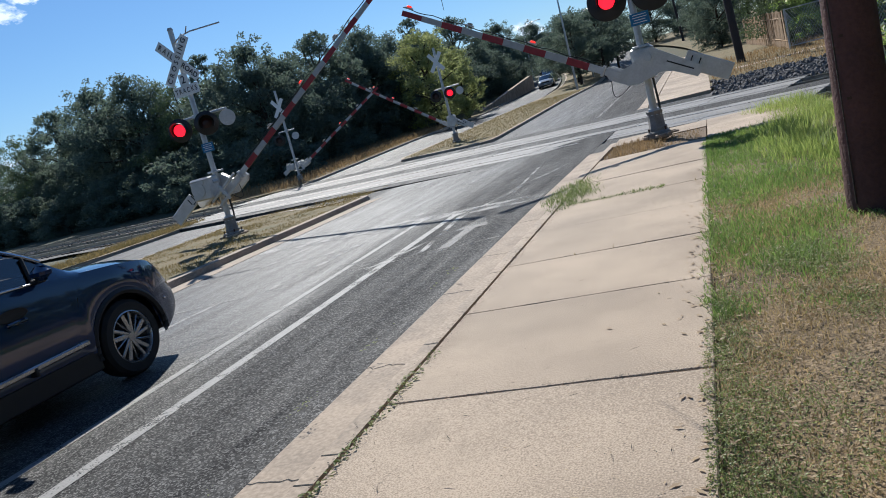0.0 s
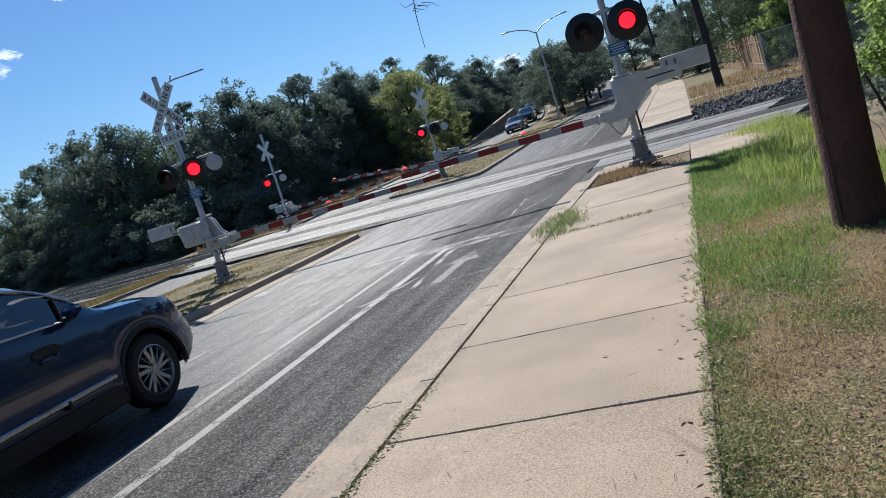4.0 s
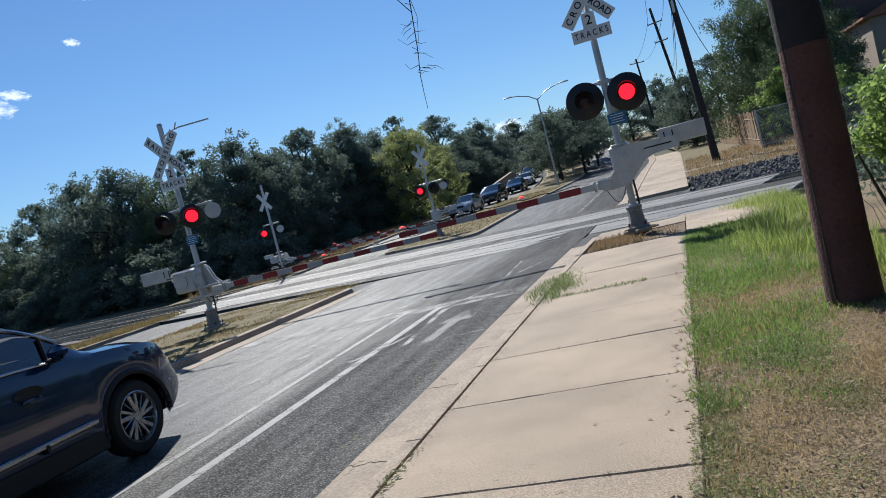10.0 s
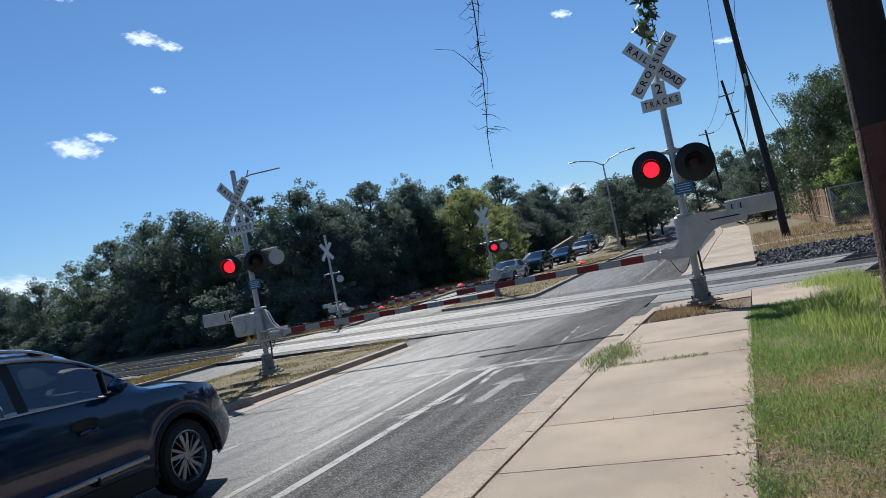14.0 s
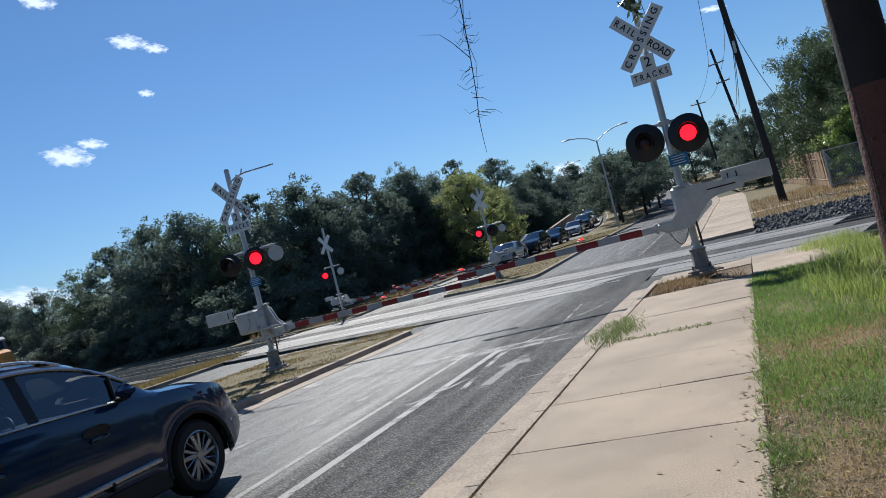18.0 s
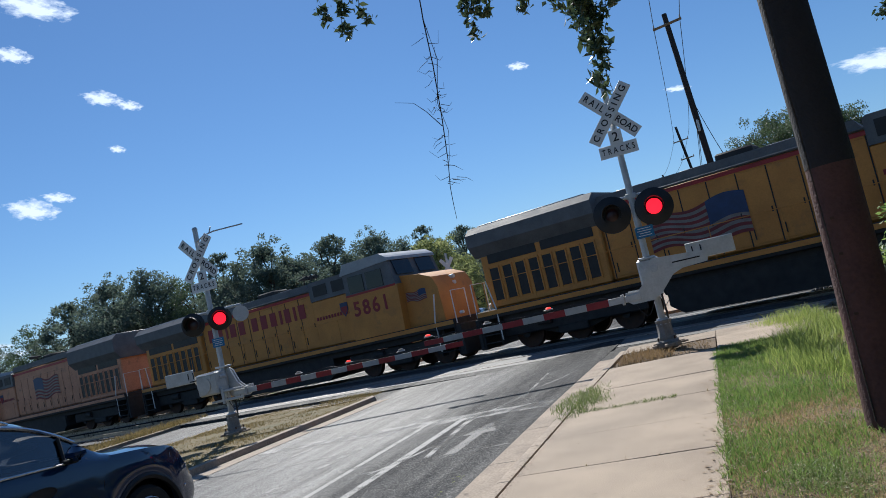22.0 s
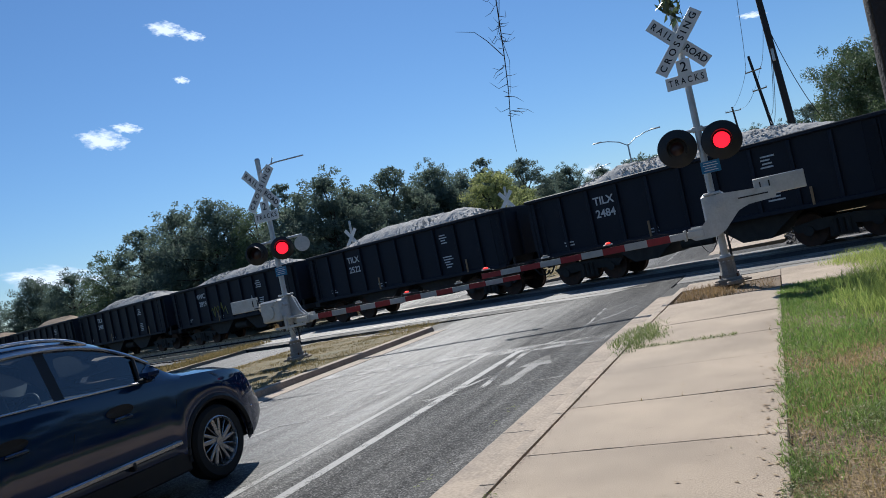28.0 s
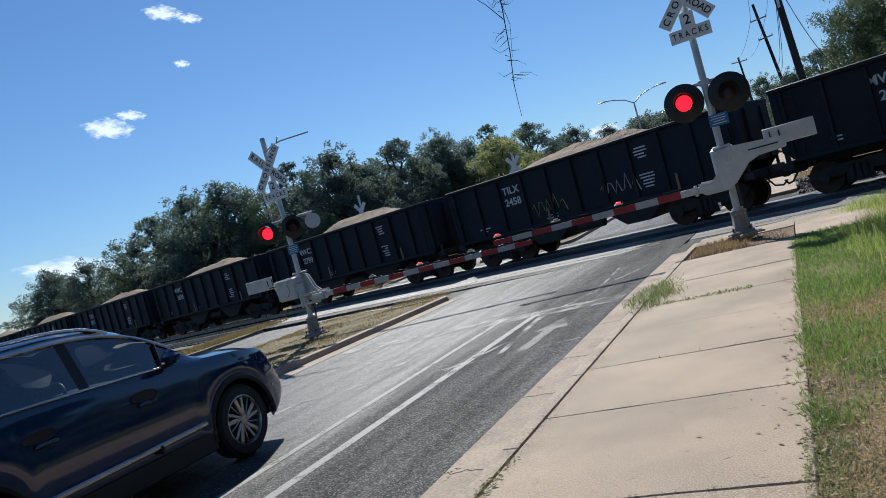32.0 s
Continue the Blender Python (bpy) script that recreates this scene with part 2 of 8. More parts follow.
BLUE = mat("blue_sign_face", (0.02, 0.17, 0.34), (0.015, 0.13, 0.28), rough=0.45, scale=9, fine=60, bump=0.03)
RED_GLOW = glow("lit_red_lamp", (1.0, 0.009, 0.022), 1.6)
AMBER_GLOW = glow("lit_arm_lamp", (1.0, 0.04, 0.02), 0.9)
HEAD_GLOW = glow("lit_headlamp", (1.0, 0.93, 0.8), 6.0)
LENS = glassy("dark_red_lens", (0.028, 0.003, 0.004), 0.3)
RUST = mat("rusty_steel", (0.11, 0.06, 0.04), (0.05, 0.035, 0.028), rough=0.75, metal=0.4, scale=6, fine=50, bump=0.3)
RAIL = mat("worn_rail_steel", (0.45, 0.42, 0.39), (0.28, 0.25, 0.22), rough=0.3, metal=0.95, scale=6, fine=50, bump=0.1)
WOOD_POLE = mat("creosoted_pole_wood", (0.13, 0.06, 0.048), (0.07, 0.032, 0.027), rough=0.85, scale=2.5, fine=35, bump=0.7)
POLE_DARK = mat("tarred_pole_wood", (0.028, 0.024, 0.024), (0.017, 0.015, 0.016), rough=0.8, scale=3, fine=40, bump=0.6)
OLD_WOOD = mat("weathered_wood", (0.40, 0.27, 0.15), (0.22, 0.145, 0.08), rough=0.9, scale=3, fine=40, bump=0.5, vary=0.15)
BARK = mat("bark", (0.075, 0.06, 0.045), (0.035, 0.028, 0.022), rough=0.95, scale=5, fine=40, bump=1.0)


# ---- mesh building ----
class Geo:
    """Vertices and faces gathered piece by piece."""

    def __init__(self):
        self.v, self.f = [], []

    def add(self, verts, faces, m=None):
        o = len(self.v)
        self.v += [tuple(m @ Vector(p)) for p in verts] if m is not None else [tuple(p) for p in verts]
        self.f += [tuple(i + o for i in f) for f in faces]
        return self

    def box(self, c, s, m=None, bev=0.0):
        x, y, z = (k / 2 for k in s)
        if bev <= 0:
            vs = [(c[0] + i * x, c[1] + j * y, c[2] + k * z) for i in (-1, 1) for j in (-1, 1) for k in (-1, 1)]
            return self.add(vs, [(0, 1, 3, 2), (4, 6, 7, 5), (0, 4, 5, 1), (2, 3, 7, 6), (0, 2, 6, 4), (1, 5, 7, 3)], m)
        b = min(bev, x * 0.9, y * 0.9, z * 0.9)
        rings = []
        for zz, ins in ((-z, b), (-z + b, 0), (z - b, 0), (z, b)):
            X, Y = x - ins, y - ins
            cc = b * 0.7
            rings.append([(X - cc, -Y, zz), (X, -Y + cc, zz), (X, Y - cc, zz), (X - cc, Y, zz), (-X + cc, Y, zz), (-X, Y - cc, zz), (-X, -Y + cc, zz), (-X + cc, -Y, zz)])
        vs = [(c[0] + p[0], c[1] + p[1], c[2] + p[2]) for r in rings for p in r]
        fs = [(r * 8 + i, r * 8 + (i + 1) % 8, r * 8 + 8 + (i + 1) % 8, r * 8 + 8 + i) for r in range(3) for i in range(8)]
        fs += [tuple(range(7, -1, -1)), tuple(range(24, 32))]
        return self.add(vs, fs, m)

    def cyl(self, p0, p1, r0, r1=None, n=16, caps=True):
        r1 = r0 if r1 is None else r1
        p0, p1 = Vector(p0), Vector(p1)
        q = (p1 - p0).to_track_quat("Z", "Y").to_matrix()
        ring = lambda p, r: [p + q @ Vector((r * math.cos(2 * math.pi * i / n), r * math.sin(2 * math.pi * i / n), 0)) for i in range(n)]
        fs = [(i, (i + 1) % n, n + (i + 1) % n, n + i) for i in range(n)]
        if caps:
            fs += [tuple(range(n - 1, -1, -1)), tuple(range(n, 2 * n))]
        return self.add(ring(p0, r0) + ring(p1, r1), fs)

    def tube(self, pts, r, n=8, taper=1.0):
        pts = [Vector(p) for p in pts]
        k = len(pts)
        vs = []
        for i, p in enumerate(pts):
            d = (pts[min(i + 1, k - 1)] - pts[max(i - 1, 0)]).normalized()
            q = d.to_track_quat("Z", "Y").to_matrix()
            rr = r * (1 + (taper - 1) * i / max(1, k - 1))
            vs += [p + q @ Vector((rr * math.cos(2 * math.pi * j / n), rr * math.sin(2 * math.pi * j / n), 0)) for j in range(n)]
        fs = [(i * n + j, i * n + (j + 1) % n, i * n + n + (j + 1) % n, i * n + n + j) for i in range(k - 1) for j in range(n)]
        fs += [tuple(range(n - 1, -1, -1)), tuple(range((k - 1) * n, k * n))]
        return self.add(vs, fs)

    def prism(self, poly, d0, d1, m=None):
        """A polygon in x, z drawn from y = d0 to d1."""
        n = len(poly)
        vs = [(x, d0, z) for x, z in poly] + [(x, d1, z) for x, z in poly]
        fs = [tuple(range(n)), tuple(range(2 * n - 1, n - 1, -1))] + [(i, n + i, n + (i + 1) % n, (i + 1) % n) for i in range(n)]
        return self.add(vs, fs, m)

    def lathe(self, prof, m=None, n=24):
        """Radius and height pairs turned about z."""
        vs = [(r * math.cos(2 * math.pi * i / n), r * math.sin(2 * math.pi * i / n), z) for r, z in prof for i in range(n)]
        fs = [(k * n + i, k * n + (i + 1) % n, k * n + n + (i + 1) % n, k * n + n + i) for k in range(len(prof) - 1) for i in range(n)]
        return self.add(vs, fs, m)

    def grid(self, fn, nu, nv):
        vs = [fn(i / nu, j / nv) for j in range(nv + 1) for i in range(nu + 1)]
        w = nu + 1
        return self.add(vs, [(j * w + i, j * w + i + 1, j * w + w + i + 1, j * w + w + i) for j in range(nv) for i in range(nu)])

    def mesh(self, name, material, smooth=35):
        me = bpy.data.meshes.new(name)
        me.from_pydata(self.v, [], self.f)
        me.materials.append(material)
        if smooth:
            me.polygons.foreach_set("use_smooth", [True] * len(me.polygons))
            me.set_sharp_from_angle(angle=radians(smooth))
        return me


def fixed(geo):
    """Turns the faces outwards."""
    bm = bmesh.new()
    me = bpy.data.meshes.new("tmp")
    me.from_pydata(geo.v, [], geo.f)
    bm.from_mesh(me)
    bmesh.ops.remove_doubles(bm, verts=bm.verts, dist=1e-5)
    bmesh.ops.recalc_face_normals(bm, faces=bm.faces)
    bm.to_mesh(me)
    bm.free()
    out = Geo()
    out.v = [tuple(v.co) for v in me.vertices]
    out.f = [tuple(p.vertices) for p in me.polygons]
    bpy.data.meshes.remove(me)
    return out


def part(name, geo, material, parent=None, label="", smooth=35, at=None, fix=True):
    ob = new(name, (fixed(geo) if fix else geo).mesh(name, material, smooth))
    if parent:
        ob.parent = parent
    if at is not None:
        ob.matrix_basis = at
    return tagged(ob, label=label)


def thing(name, label, category, at=None, group="", kind=""):
    ob = new(name)
    ob.empty_display_size = 0.2
    if at is not None:
        ob.matrix_basis = at
    return tagged(ob, label, category, group, kind)


def lettering(name, text, size, material, parent, at, depth=0.004, label="", width=None, bold=0.0):
    cu = bpy.data.curves.new(name, "FONT")
    cu.body, cu.size, cu.align_x, cu.align_y, cu.extrude, cu.resolution_u, cu.offset = text, size, "CENTER", "CENTER", depth / 2, 3, bold
    tmp = bpy.data.objects.new(name, cu)
    scene.collection.objects.link(tmp)
    dg = bpy.context.evaluated_depsgraph_get()
    me = bpy.data.meshes.new_from_object(tmp.evaluated_get(dg))
    bpy.data.objects.remove(tmp)
    me.materials.clear()
    me.materials.append(material)
    if width:
        xs = [v.co.x for v in me.vertices]
        k = width / (max(xs) - min(xs))
        for v in me.vertices:
            v.co.x *= k
    ob = new(name, me)
    ob.parent, ob.matrix_basis = parent, at
    return tagged(ob, label=label)


# ---- lie of the land ----
def clamp(v, a, b):
    return max(a, min(b, v))


RISE = ((-1e9, 0), (31, 0), (50, 0.45), (70, 0.72), (85, 1.2), (100, 2.0), (150, 5.0), (300, 9.0), (1e9, 9.0))


def land(x, y):
    """Height of the kerb-top level at a place."""
    z = -0.008 * clamp(-x - 2.5, 0, 14) * clamp((y - 2) / 12, 0, 1) - 0.008 * clamp(y - 12, 0, 14)
    for (a, p), (b, q) in zip(RISE, RISE[1:]):
        if a <= y < b:
            return z + p + (q - p) * clamp((y - a) / (b - a), 0, 1)
    return z


BEND_AT, BEND_R = 62.0, 260.0


def along(u, v):
    """Place on the road: u across it, v along it; far off the road bends to the left."""
    if v <= BEND_AT:
        return u, v
    a = (v - BEND_AT) / BEND_R
    return -BEND_R + (BEND_R + u) * math.cos(a), BEND_AT + (BEND_R + u) * math.sin(a)


def lay(u, v, dz=0.0):
    x, y = along(u, v)
    return x, y, land(x, y) + dz


TRACK_M, TRACK_Z = 0.30, -0.20
TRACK_N = math.hypot(1, TRACK_M)
FAR_TRACK, NEAR_TRACK = 24.7, 20.1


def on_track(s, off, yc):
    """Place s metres along a track and off metres to its far side."""
    return s / TRACK_N + off * TRACK_M / TRACK_N, yc - TRACK_M * s / TRACK_N + off / TRACK_N


# ---- ground, roads, kerbs ----
def strip(name, u0, u1, v0, v1, dz, material, skirt=0.25, du=0.8, dv=1.6, wob=0.0, parent=None):
    nu, nv = max(1, round((u1 - u0) / du)), max(1, round((v1 - v0) / dv))
    g = Geo()

    def at(a, b, d=0.0):
        u = u0 + (u1 - u0) * a
        return lay(u, v0 + (v1 - v0) * b, dz + d)
    g.grid(lambda a, b: at(a, b), nu, nv)
    if skirt:
        g.grid(lambda a, b: at(0, a, -skirt * b), nv, 1)
        g.grid(lambda a, b: at(1, 1 - a, -skirt * b), nv, 1)
        g.grid(lambda a, b: at(1 - a, 0, -skirt * b), nu, 1)
        g.grid(lambda a, b: at(a, 1, -skirt * b), nu, 1)
    return part(name, g, material, parent)


def kerb(name, u_road, u_top, v0, v1, label, dv=1.2):
    """A kerb stone run: face up from the road at u_road, top as far as u_top."""
    sgn = 1 if u_top > u_road else -1
    prof = ((u_road, -0.2), (u_road, -0.12), (u_road + sgn * 0.035, -0.015), (u_road + sgn * 0.06, 0.0), (u_top, 0.0), (u_top, -0.2))
    n = max(1, round((v1 - v0) / dv))
    g = Geo()
    for a, b in zip(prof, prof[1:]):
        g.grid(lambda s, t: lay(a[0] + (b[0] - a[0]) * s, v0 + (v1 - v0) * t, a[1] + (b[1] - a[1]) * s), 1, n)
    for v in (v0, v1):
        g.add([lay(u, v, z) for u, z in prof], [tuple(range(6))])
    return tagged(part(name, g, KERB), label, "kerb", kind="structure")


# one sheet to the horizon
g = Geo()
xs = [-3000, -900, -400, -200, -120] + list(range(-90, 61, 6)) + [90, 140, 220, 400, 900, 3000]
ys = [-3000, -900, -300, -100, -40] + list(range(-20, 151, 5)) + [180, 240, 320, 500, 900, 1600, 3500]


def sheet(x, y):
    z = land(x, y) - 0.30
    return x, y, z


w = len(xs)
g.add([sheet(x, y) for y in ys for x in xs], [(j * w + i, j * w + i + 1, j * w + w + i + 1, j * w + w + i) for j in range(len(ys) - 1) for i in range(w - 1)])
ground = tagged(part("ground", g, FIELD, fix=False), "dark scrubby ground reaching to the horizon", "ground", kind="structure")

MED_R, MED_L = -8.85, -14.4              # the median between them
ROAD_R, ROAD_L = -2.65, -8.75            # our carriageway
OPP_R, OPP_L = -14.6, -19.6              # the opposite one
tagged(strip("road", ROAD_L - 0.15, ROAD_R + 0.02, -40, 170, -0.125, ASPHALT), "dark grey cracked asphalt lane, shiny towards the sun", "road", kind="structure")
tagged(strip("road_opposite", OPP_L, OPP_R, -40, 170, -0.125, ASPHALT), "worn grey asphalt lanes on the other side of the median", "road", kind="structure")
tagged(strip("road_middle", OPP_R - 0.05, ROAD_L - 0.1, 12.0, 36.0, -0.13, ASPHALT_OLD), "worn asphalt between the two carriageways at the crossing", "road", kind="structure")
tagged(strip("gutter", ROAD_R + 0.02, -2.2, -40, 16.3, -0.118, KERB, du=0.5), "pale concrete gutter along the road edge", "gutter", kind="structure")
tagged(strip("gutter_far", ROAD_R + 0.02, -2.2, 28.5, 170, -0.118, KERB, du=0.5), "pale concrete gutter beyond the tracks", "gutter", kind="structure")
tagged(strip("gutter_median", MED_R + 0.004, MED_R + 0.46, -40, 18.0, -0.119, KERB, du=0.5), "pale concrete gutter along the median kerb", "gutter", kind="structure")
kerb("kerb", -2.2, -2.03, -40, 16.3, "pale worn concrete kerb beside the pavement")
kerb("kerb_far", -2.2, -2.03, 28.5, 170, "concrete kerb beyond the railway tracks")

# medians with rounded noses: outline points, slab with kerb all round
def island(name, outline, label, top, bulge=0.05):
    """A raised grass island inside a kerb; outline turns anticlockwise."""
    n = len(outline)
    k = Geo()
    cx, cy = sum(p[0] for p in outline) / n, sum(p[1] for p in outline) / n

    def inner(p, d):
        i = outline.index(p)
        a, b = Vector(outline[i - 1]), Vector(outline[(i + 1) % n])
        t = (b - a).normalized()
        return p[0] - t.y * d, p[1] + t.x * d
    rings = []
    for d, z in ((0, -0.3), (0, -0.12), (0.035, -0.01), (0.06, 0.0), (0.2, 0.0)):
        rings.append([lay(*inner(p, d), z) for p in outline])
    for a, b in zip(rings, rings[1:]):
        o = len(k.v)
        k.v += a + b
        k.f += [(o + i, o + (i + 1) % n, o + n + (i + 1) % n, o + n + i) for i in range(n)]
    tagged(part(name + "_kerb", k, KERB), "worn concrete kerb round the grass median", "kerb", kind="structure")
    s = Geo()
    s.add([lay(*inner(p, 0.2), -0.005) for p in outline], [tuple(range(n))])
    bm = bmesh.new()
    me = bpy.data.meshes.new(name)
    me.from_pydata(s.v, [], s.f)
    bm.from_mesh(me)
    bmesh.ops.triangulate(bm, faces=bm.faces)
    bmesh.ops.subdivide_edges(bm, edges=bm.edges, cuts=3, use_grid_fill=True)
    for v in bm.verts:
        v.co.z = land(v.co.x, v.co.y) - 0.004 + 0.025 * noise.noise((v.co.x * 0.9, v.co.y * 0.9, 0))
    bm.to_mesh(me)
    bm.free()
    me.materials.append(top)
    return tagged(new(name, me), label, "median", kind="structure")


def nose(u0, u1, v, up, n=8):
    """Points of a rounded end across from u0 to u1."""
    c, r = (u0 + u1) / 2, abs(u1 - u0) / 2
    sg = 1 if up else -1
    return [(c + (u0 - c) * math.cos(math.pi * i / n), v + sg * r * 0.55 * math.sin(math.pi * i / n)) for i in range(n + 1)]


def run(u, v0, v1, step):
    n = max(1, int(abs(v1 - v0) / step))
    return [(u, v0 + (v1 - v0) * i / n) for i in range(1, n)]


island("median", [(MED_R, -40)] + run(MED_R, -40, 17.6, 3) + nose(MED_R, -10.2, 18.2, True)[:-1] + [(-12.4, 19.9), (MED_L + 0.2, 20.6), (MED_L, 20.2)] +
       run(MED_L, 20.0, -40, 3) + [(MED_L, -40)], "dry yellowish grass median with a concrete kerb", TURF)
far_edge = [(-8.95 + 0.0 * v, v) for v in (33.0, 38, 44, 50, 58, 66, 74, 82, 92, 104, 116, 130, 150)]
island("median_far", [(-14.6, 34.6), (-14.2, 33.6), (-12, 32.6), (-9.6, 31.6), (-9.05, 32.0)] + far_edge + [(-14.0, 150)] + run(-14.0, 150, 36, 6), "dry grass median beyond the tracks", TURF)

# pavement in concrete slabs
pavement = thing("pavement", "pinkish concrete pavement in slabs with dark weedy joints", "pavement", kind="structure")
JOINTS = (-12, -10.5, -9, -7.5, -6, -4.5, -3, -1.4, 0.5, 2.1, 3.62, 5.18, 6.5, 7.9, 9.25, 10.85, 12.35, 13.35)
random.seed(4)


def slab(u0, u1, v0, v1, tilt=0.004):
    """One slab: chipped, slightly wandering edges and a worn arris."""
    a = [random.uniform(-tilt, tilt) for _ in range(4)]
    seed = random.uniform(0, 50)
    nu, nv = 14, 10
    loop = [(i / nu, 0) for i in range(nu)] + [(1, j / nv) for j in range(nv)] + [(1 - i / nu, 1) for i in range(nu)] + [(0, 1 - j / nv) for j in range(nv)]
    n = len(loop)

    def ring(inset, dz):
        out = []
        for p, q in loop:
            w_ = inset + 0.004 * abs(noise.noise((p * 9, q * 7, seed))) + 0.005 * max(0, noise.noise((p * 23, q * 19, seed)))
            u = u0 + (u1 - u0) * p + (w_ if p == 0 else -w_ if p == 1 else 0)
            v = v0 + (v1 - v0) * q + (w_ if q == 0 else -w_ if q == 1 else 0) + (0.007 * noise.noise((p * 5, seed, q * 3)) if q in (0, 1) else 0)
            h = (a[0] * (1 - p) + a[1] * p) * (1 - q) + (a[3] * (1 - p) + a[2] * p) * q
            out.append(lay(u, v, h + dz))
        return out
    g = Geo()
    g.v = ring(0.008, 0) + ring(0.002, -0.007) + ring(0.002, -0.16)
    g.f = [tuple(range(n))] + [(k * n + n + i, k * n + n + (i + 1) % n, k * n + (i + 1) % n, k * n + i) for k in range(2) for i in range(n)]
    return part("slab", g, CONCRETE, pavement, smooth=0, fix=False)


for v0, v1 in zip(JOINTS, JOINTS[1:]):
    slab(-2.012, -0.22, v0, v1)
slab(-0.2, 1.5, 13.4, 15.4)
slab(-2.03, -0.2, 15.5, 16.9)
slab(-0.2, 1.5, 15.4, 16.9)
for i in range(14):
    slab(-2.0, 0.0, 28.6 + i * 3.2, 28.6 + (i + 1) * 3.2)
strip("bedding", -1.99, -0.21, -12, 13.35, -0.016, SOIL, skirt=0, parent=pavement)
tagged(strip("crossing_apron", -2.62, -0.2, 16.28, 18.25, -0.124, ASPHALT_OLD, skirt=0.2), "worn asphalt between the pavement end and the rails", "road", kind="structure")
tagged(strip("crossing_apron_side", -0.2, 1.9, 16.5, 17.45, -0.124, ASPHALT_OLD, skirt=0.2), "worn asphalt beside the rails", "road", kind="structure")
# worn concrete apron to the right beyond the tracks, and a path across the verge
tagged(strip("path", 0.0, 5.2, 37.2, 38.2, 0.0, CONCRETE, skirt=0.2), "narrow concrete path crossing the verge", "path", kind="structure")

# bed of dry soil round the signal foot
tagged(strip("planting_bed", -1.98, -0.22, 13.38, 15.48, -0.02, SOIL, skirt=0.1, du=0.3, dv=0.3), "bare dry soil bed at the signal foot", "bed", kind="structure")


def turf_sheet(name, u0, u1, v0, v1, material, label, amp=0.04, dz=-0.02, step=0.7):
    g = Geo()
    nu, nv = max(2, int((u1 - u0) / step)), max(2, int((v1 - v0) / step))

    def at(a, b):
        u, v = u0 + (u1 - u0) * a, v0 + (v1 - v0) * b
        x, y, z = lay(u, v, dz)
        return x, y, z + amp * noise.noise((x * 0.7, y * 0.7, 3.0)) * min(1, 4 * a)
    g.grid(at, nu, nv)
    return tagged(part(name, g, material, fix=False), label, "verge", kind="structure")


turf_sheet("verge", -0.21, 30, -15, 13.39, TURF_GREEN, "patchy grass verge, green along the pavement, dry and littered beside it", dz=-0.028)
turf_sheet("verge_by_tracks", 1.5, 30, 13.4, 15.6, TURF_GREEN, "rough grass verge beside the tracks", dz=-0.01)
turf_sheet("verge_far", 0.0, 14, 29.2, 60, TURF, "dry yellowish verge beyond the tracks", step=1.5)
turf_sheet("verge_far_bank", 0.0, 40, 60, 150, TURF, "dry grass bank rising in the distance", step=4)
turf_sheet("verge_left", -21.3, -19.6, -30, 25.0, TURF, "strip of dry grass beside the opposite lanes", step=0.8, dz=0.0)
turf_sheet("verge_left_far", -27, -19.8, 33.0, 120, TURF, "dry grass strip under the trees", step=2.0, dz=0.0)
kerb("kerb_left", -19.6, -19.75, -30, 24.0, "concrete kerb of the opposite lanes", 2)
kerb("kerb_left_far", -19.6, -19.75, 33.4, 120, "concrete kerb beyond the tracks under the trees", 2)

# painted lines
def marking(name, quads, material, label, dz=-0.121):
    g = Geo()
    for q in quads:
        (u0, v0), (u1, v1), (u2, v2), (u3, v3) = q
        n = max(1, int(abs(v3 - v0) / 1.5))
        g.grid(lambda a, b: lay(u0 + (u3 - u0) * b + (u1 - u0 + (u2 - u3 - u1 + u0) * b) * a, v0 + (v3 - v0) * b + (v1 - v0 + (v2 - v3 - v1 + v0) * b) * a, dz), 1, n)
    return tagged(part(name, g, material, fix=False), label, "road marking", kind="structure")


def line(u, v0, v1, w, u_end=None):
    e = u if u_end is None else u_end
    return [((u - w / 2, v0), (u + w / 2, v0), (e + w / 2, v1), (e - w / 2, v1))]


marking("lane_line", line(-4.22, -40, 11.5, 0.13, -4.16), PAINT_WHITE, "solid white bike lane line, slightly worn")
marking("buffer_line", line(-4.80, -40, 11.9, 0.10, -4.82), PAINT_WHITE, "thin white buffer line beside the bike lane")
marking("stop_line", [((-8.3, 11.75), (-2.7, 11.15), (-2.7, 11.75), (-8.3, 12.2))], PAINT_GHOST, "worn white stop line before the crossing")
marking("stop_line_far", line(-17.0, 39.5, 40.1, 4.6), PAINT_WORN, "worn stop line beyond the tracks")
marking("tar_seam", [((-8.3, 7.55), (-2.7, 8.75), (-2.7, 8.80), (-8.3, 7.6))], PAINT_GHOST, "pale seam across the lane")
marking("ghost_lines", line(-5.75, 8.2, 12.6, 0.16, -5.2) + line(-6.6, 6.5, 8.0, 0.10, -6.4) + line(-3.75, 8.7, 11.4, 0.09, -4.0) + line(-3.45, 12.6, 16.5, 0.06, -3.75) +
        line(-7.2, 9.6, 12.8, 0.12, -6.6) + [((-8.1, 9.6), (-5.6, 10.2), (-5.6, 10.28), (-8.1, 9.7))],
        PAINT_GHOST, "faint worn-out remains of older road paint")
wander = [(-4.35, 8.3), (-4.05, 9.0), (-3.82, 9.8), (-3.95, 10.6), (-3.9, 11.4), (-3.55, 12.6), (-3.5, 13.6), (-3.15, 14.6), (-2.95, 15.6)]
marking("sealed_crack", [((a[0] - 0.035, a[1]), (a[0] + 0.035, a[1]), (b[0] + 0.035, b[1]), (b[0] - 0.035, b[1])) for a, b in zip(wander, wander[1:])], PAINT_GHOST, "pale wandering line worn into the asphalt")
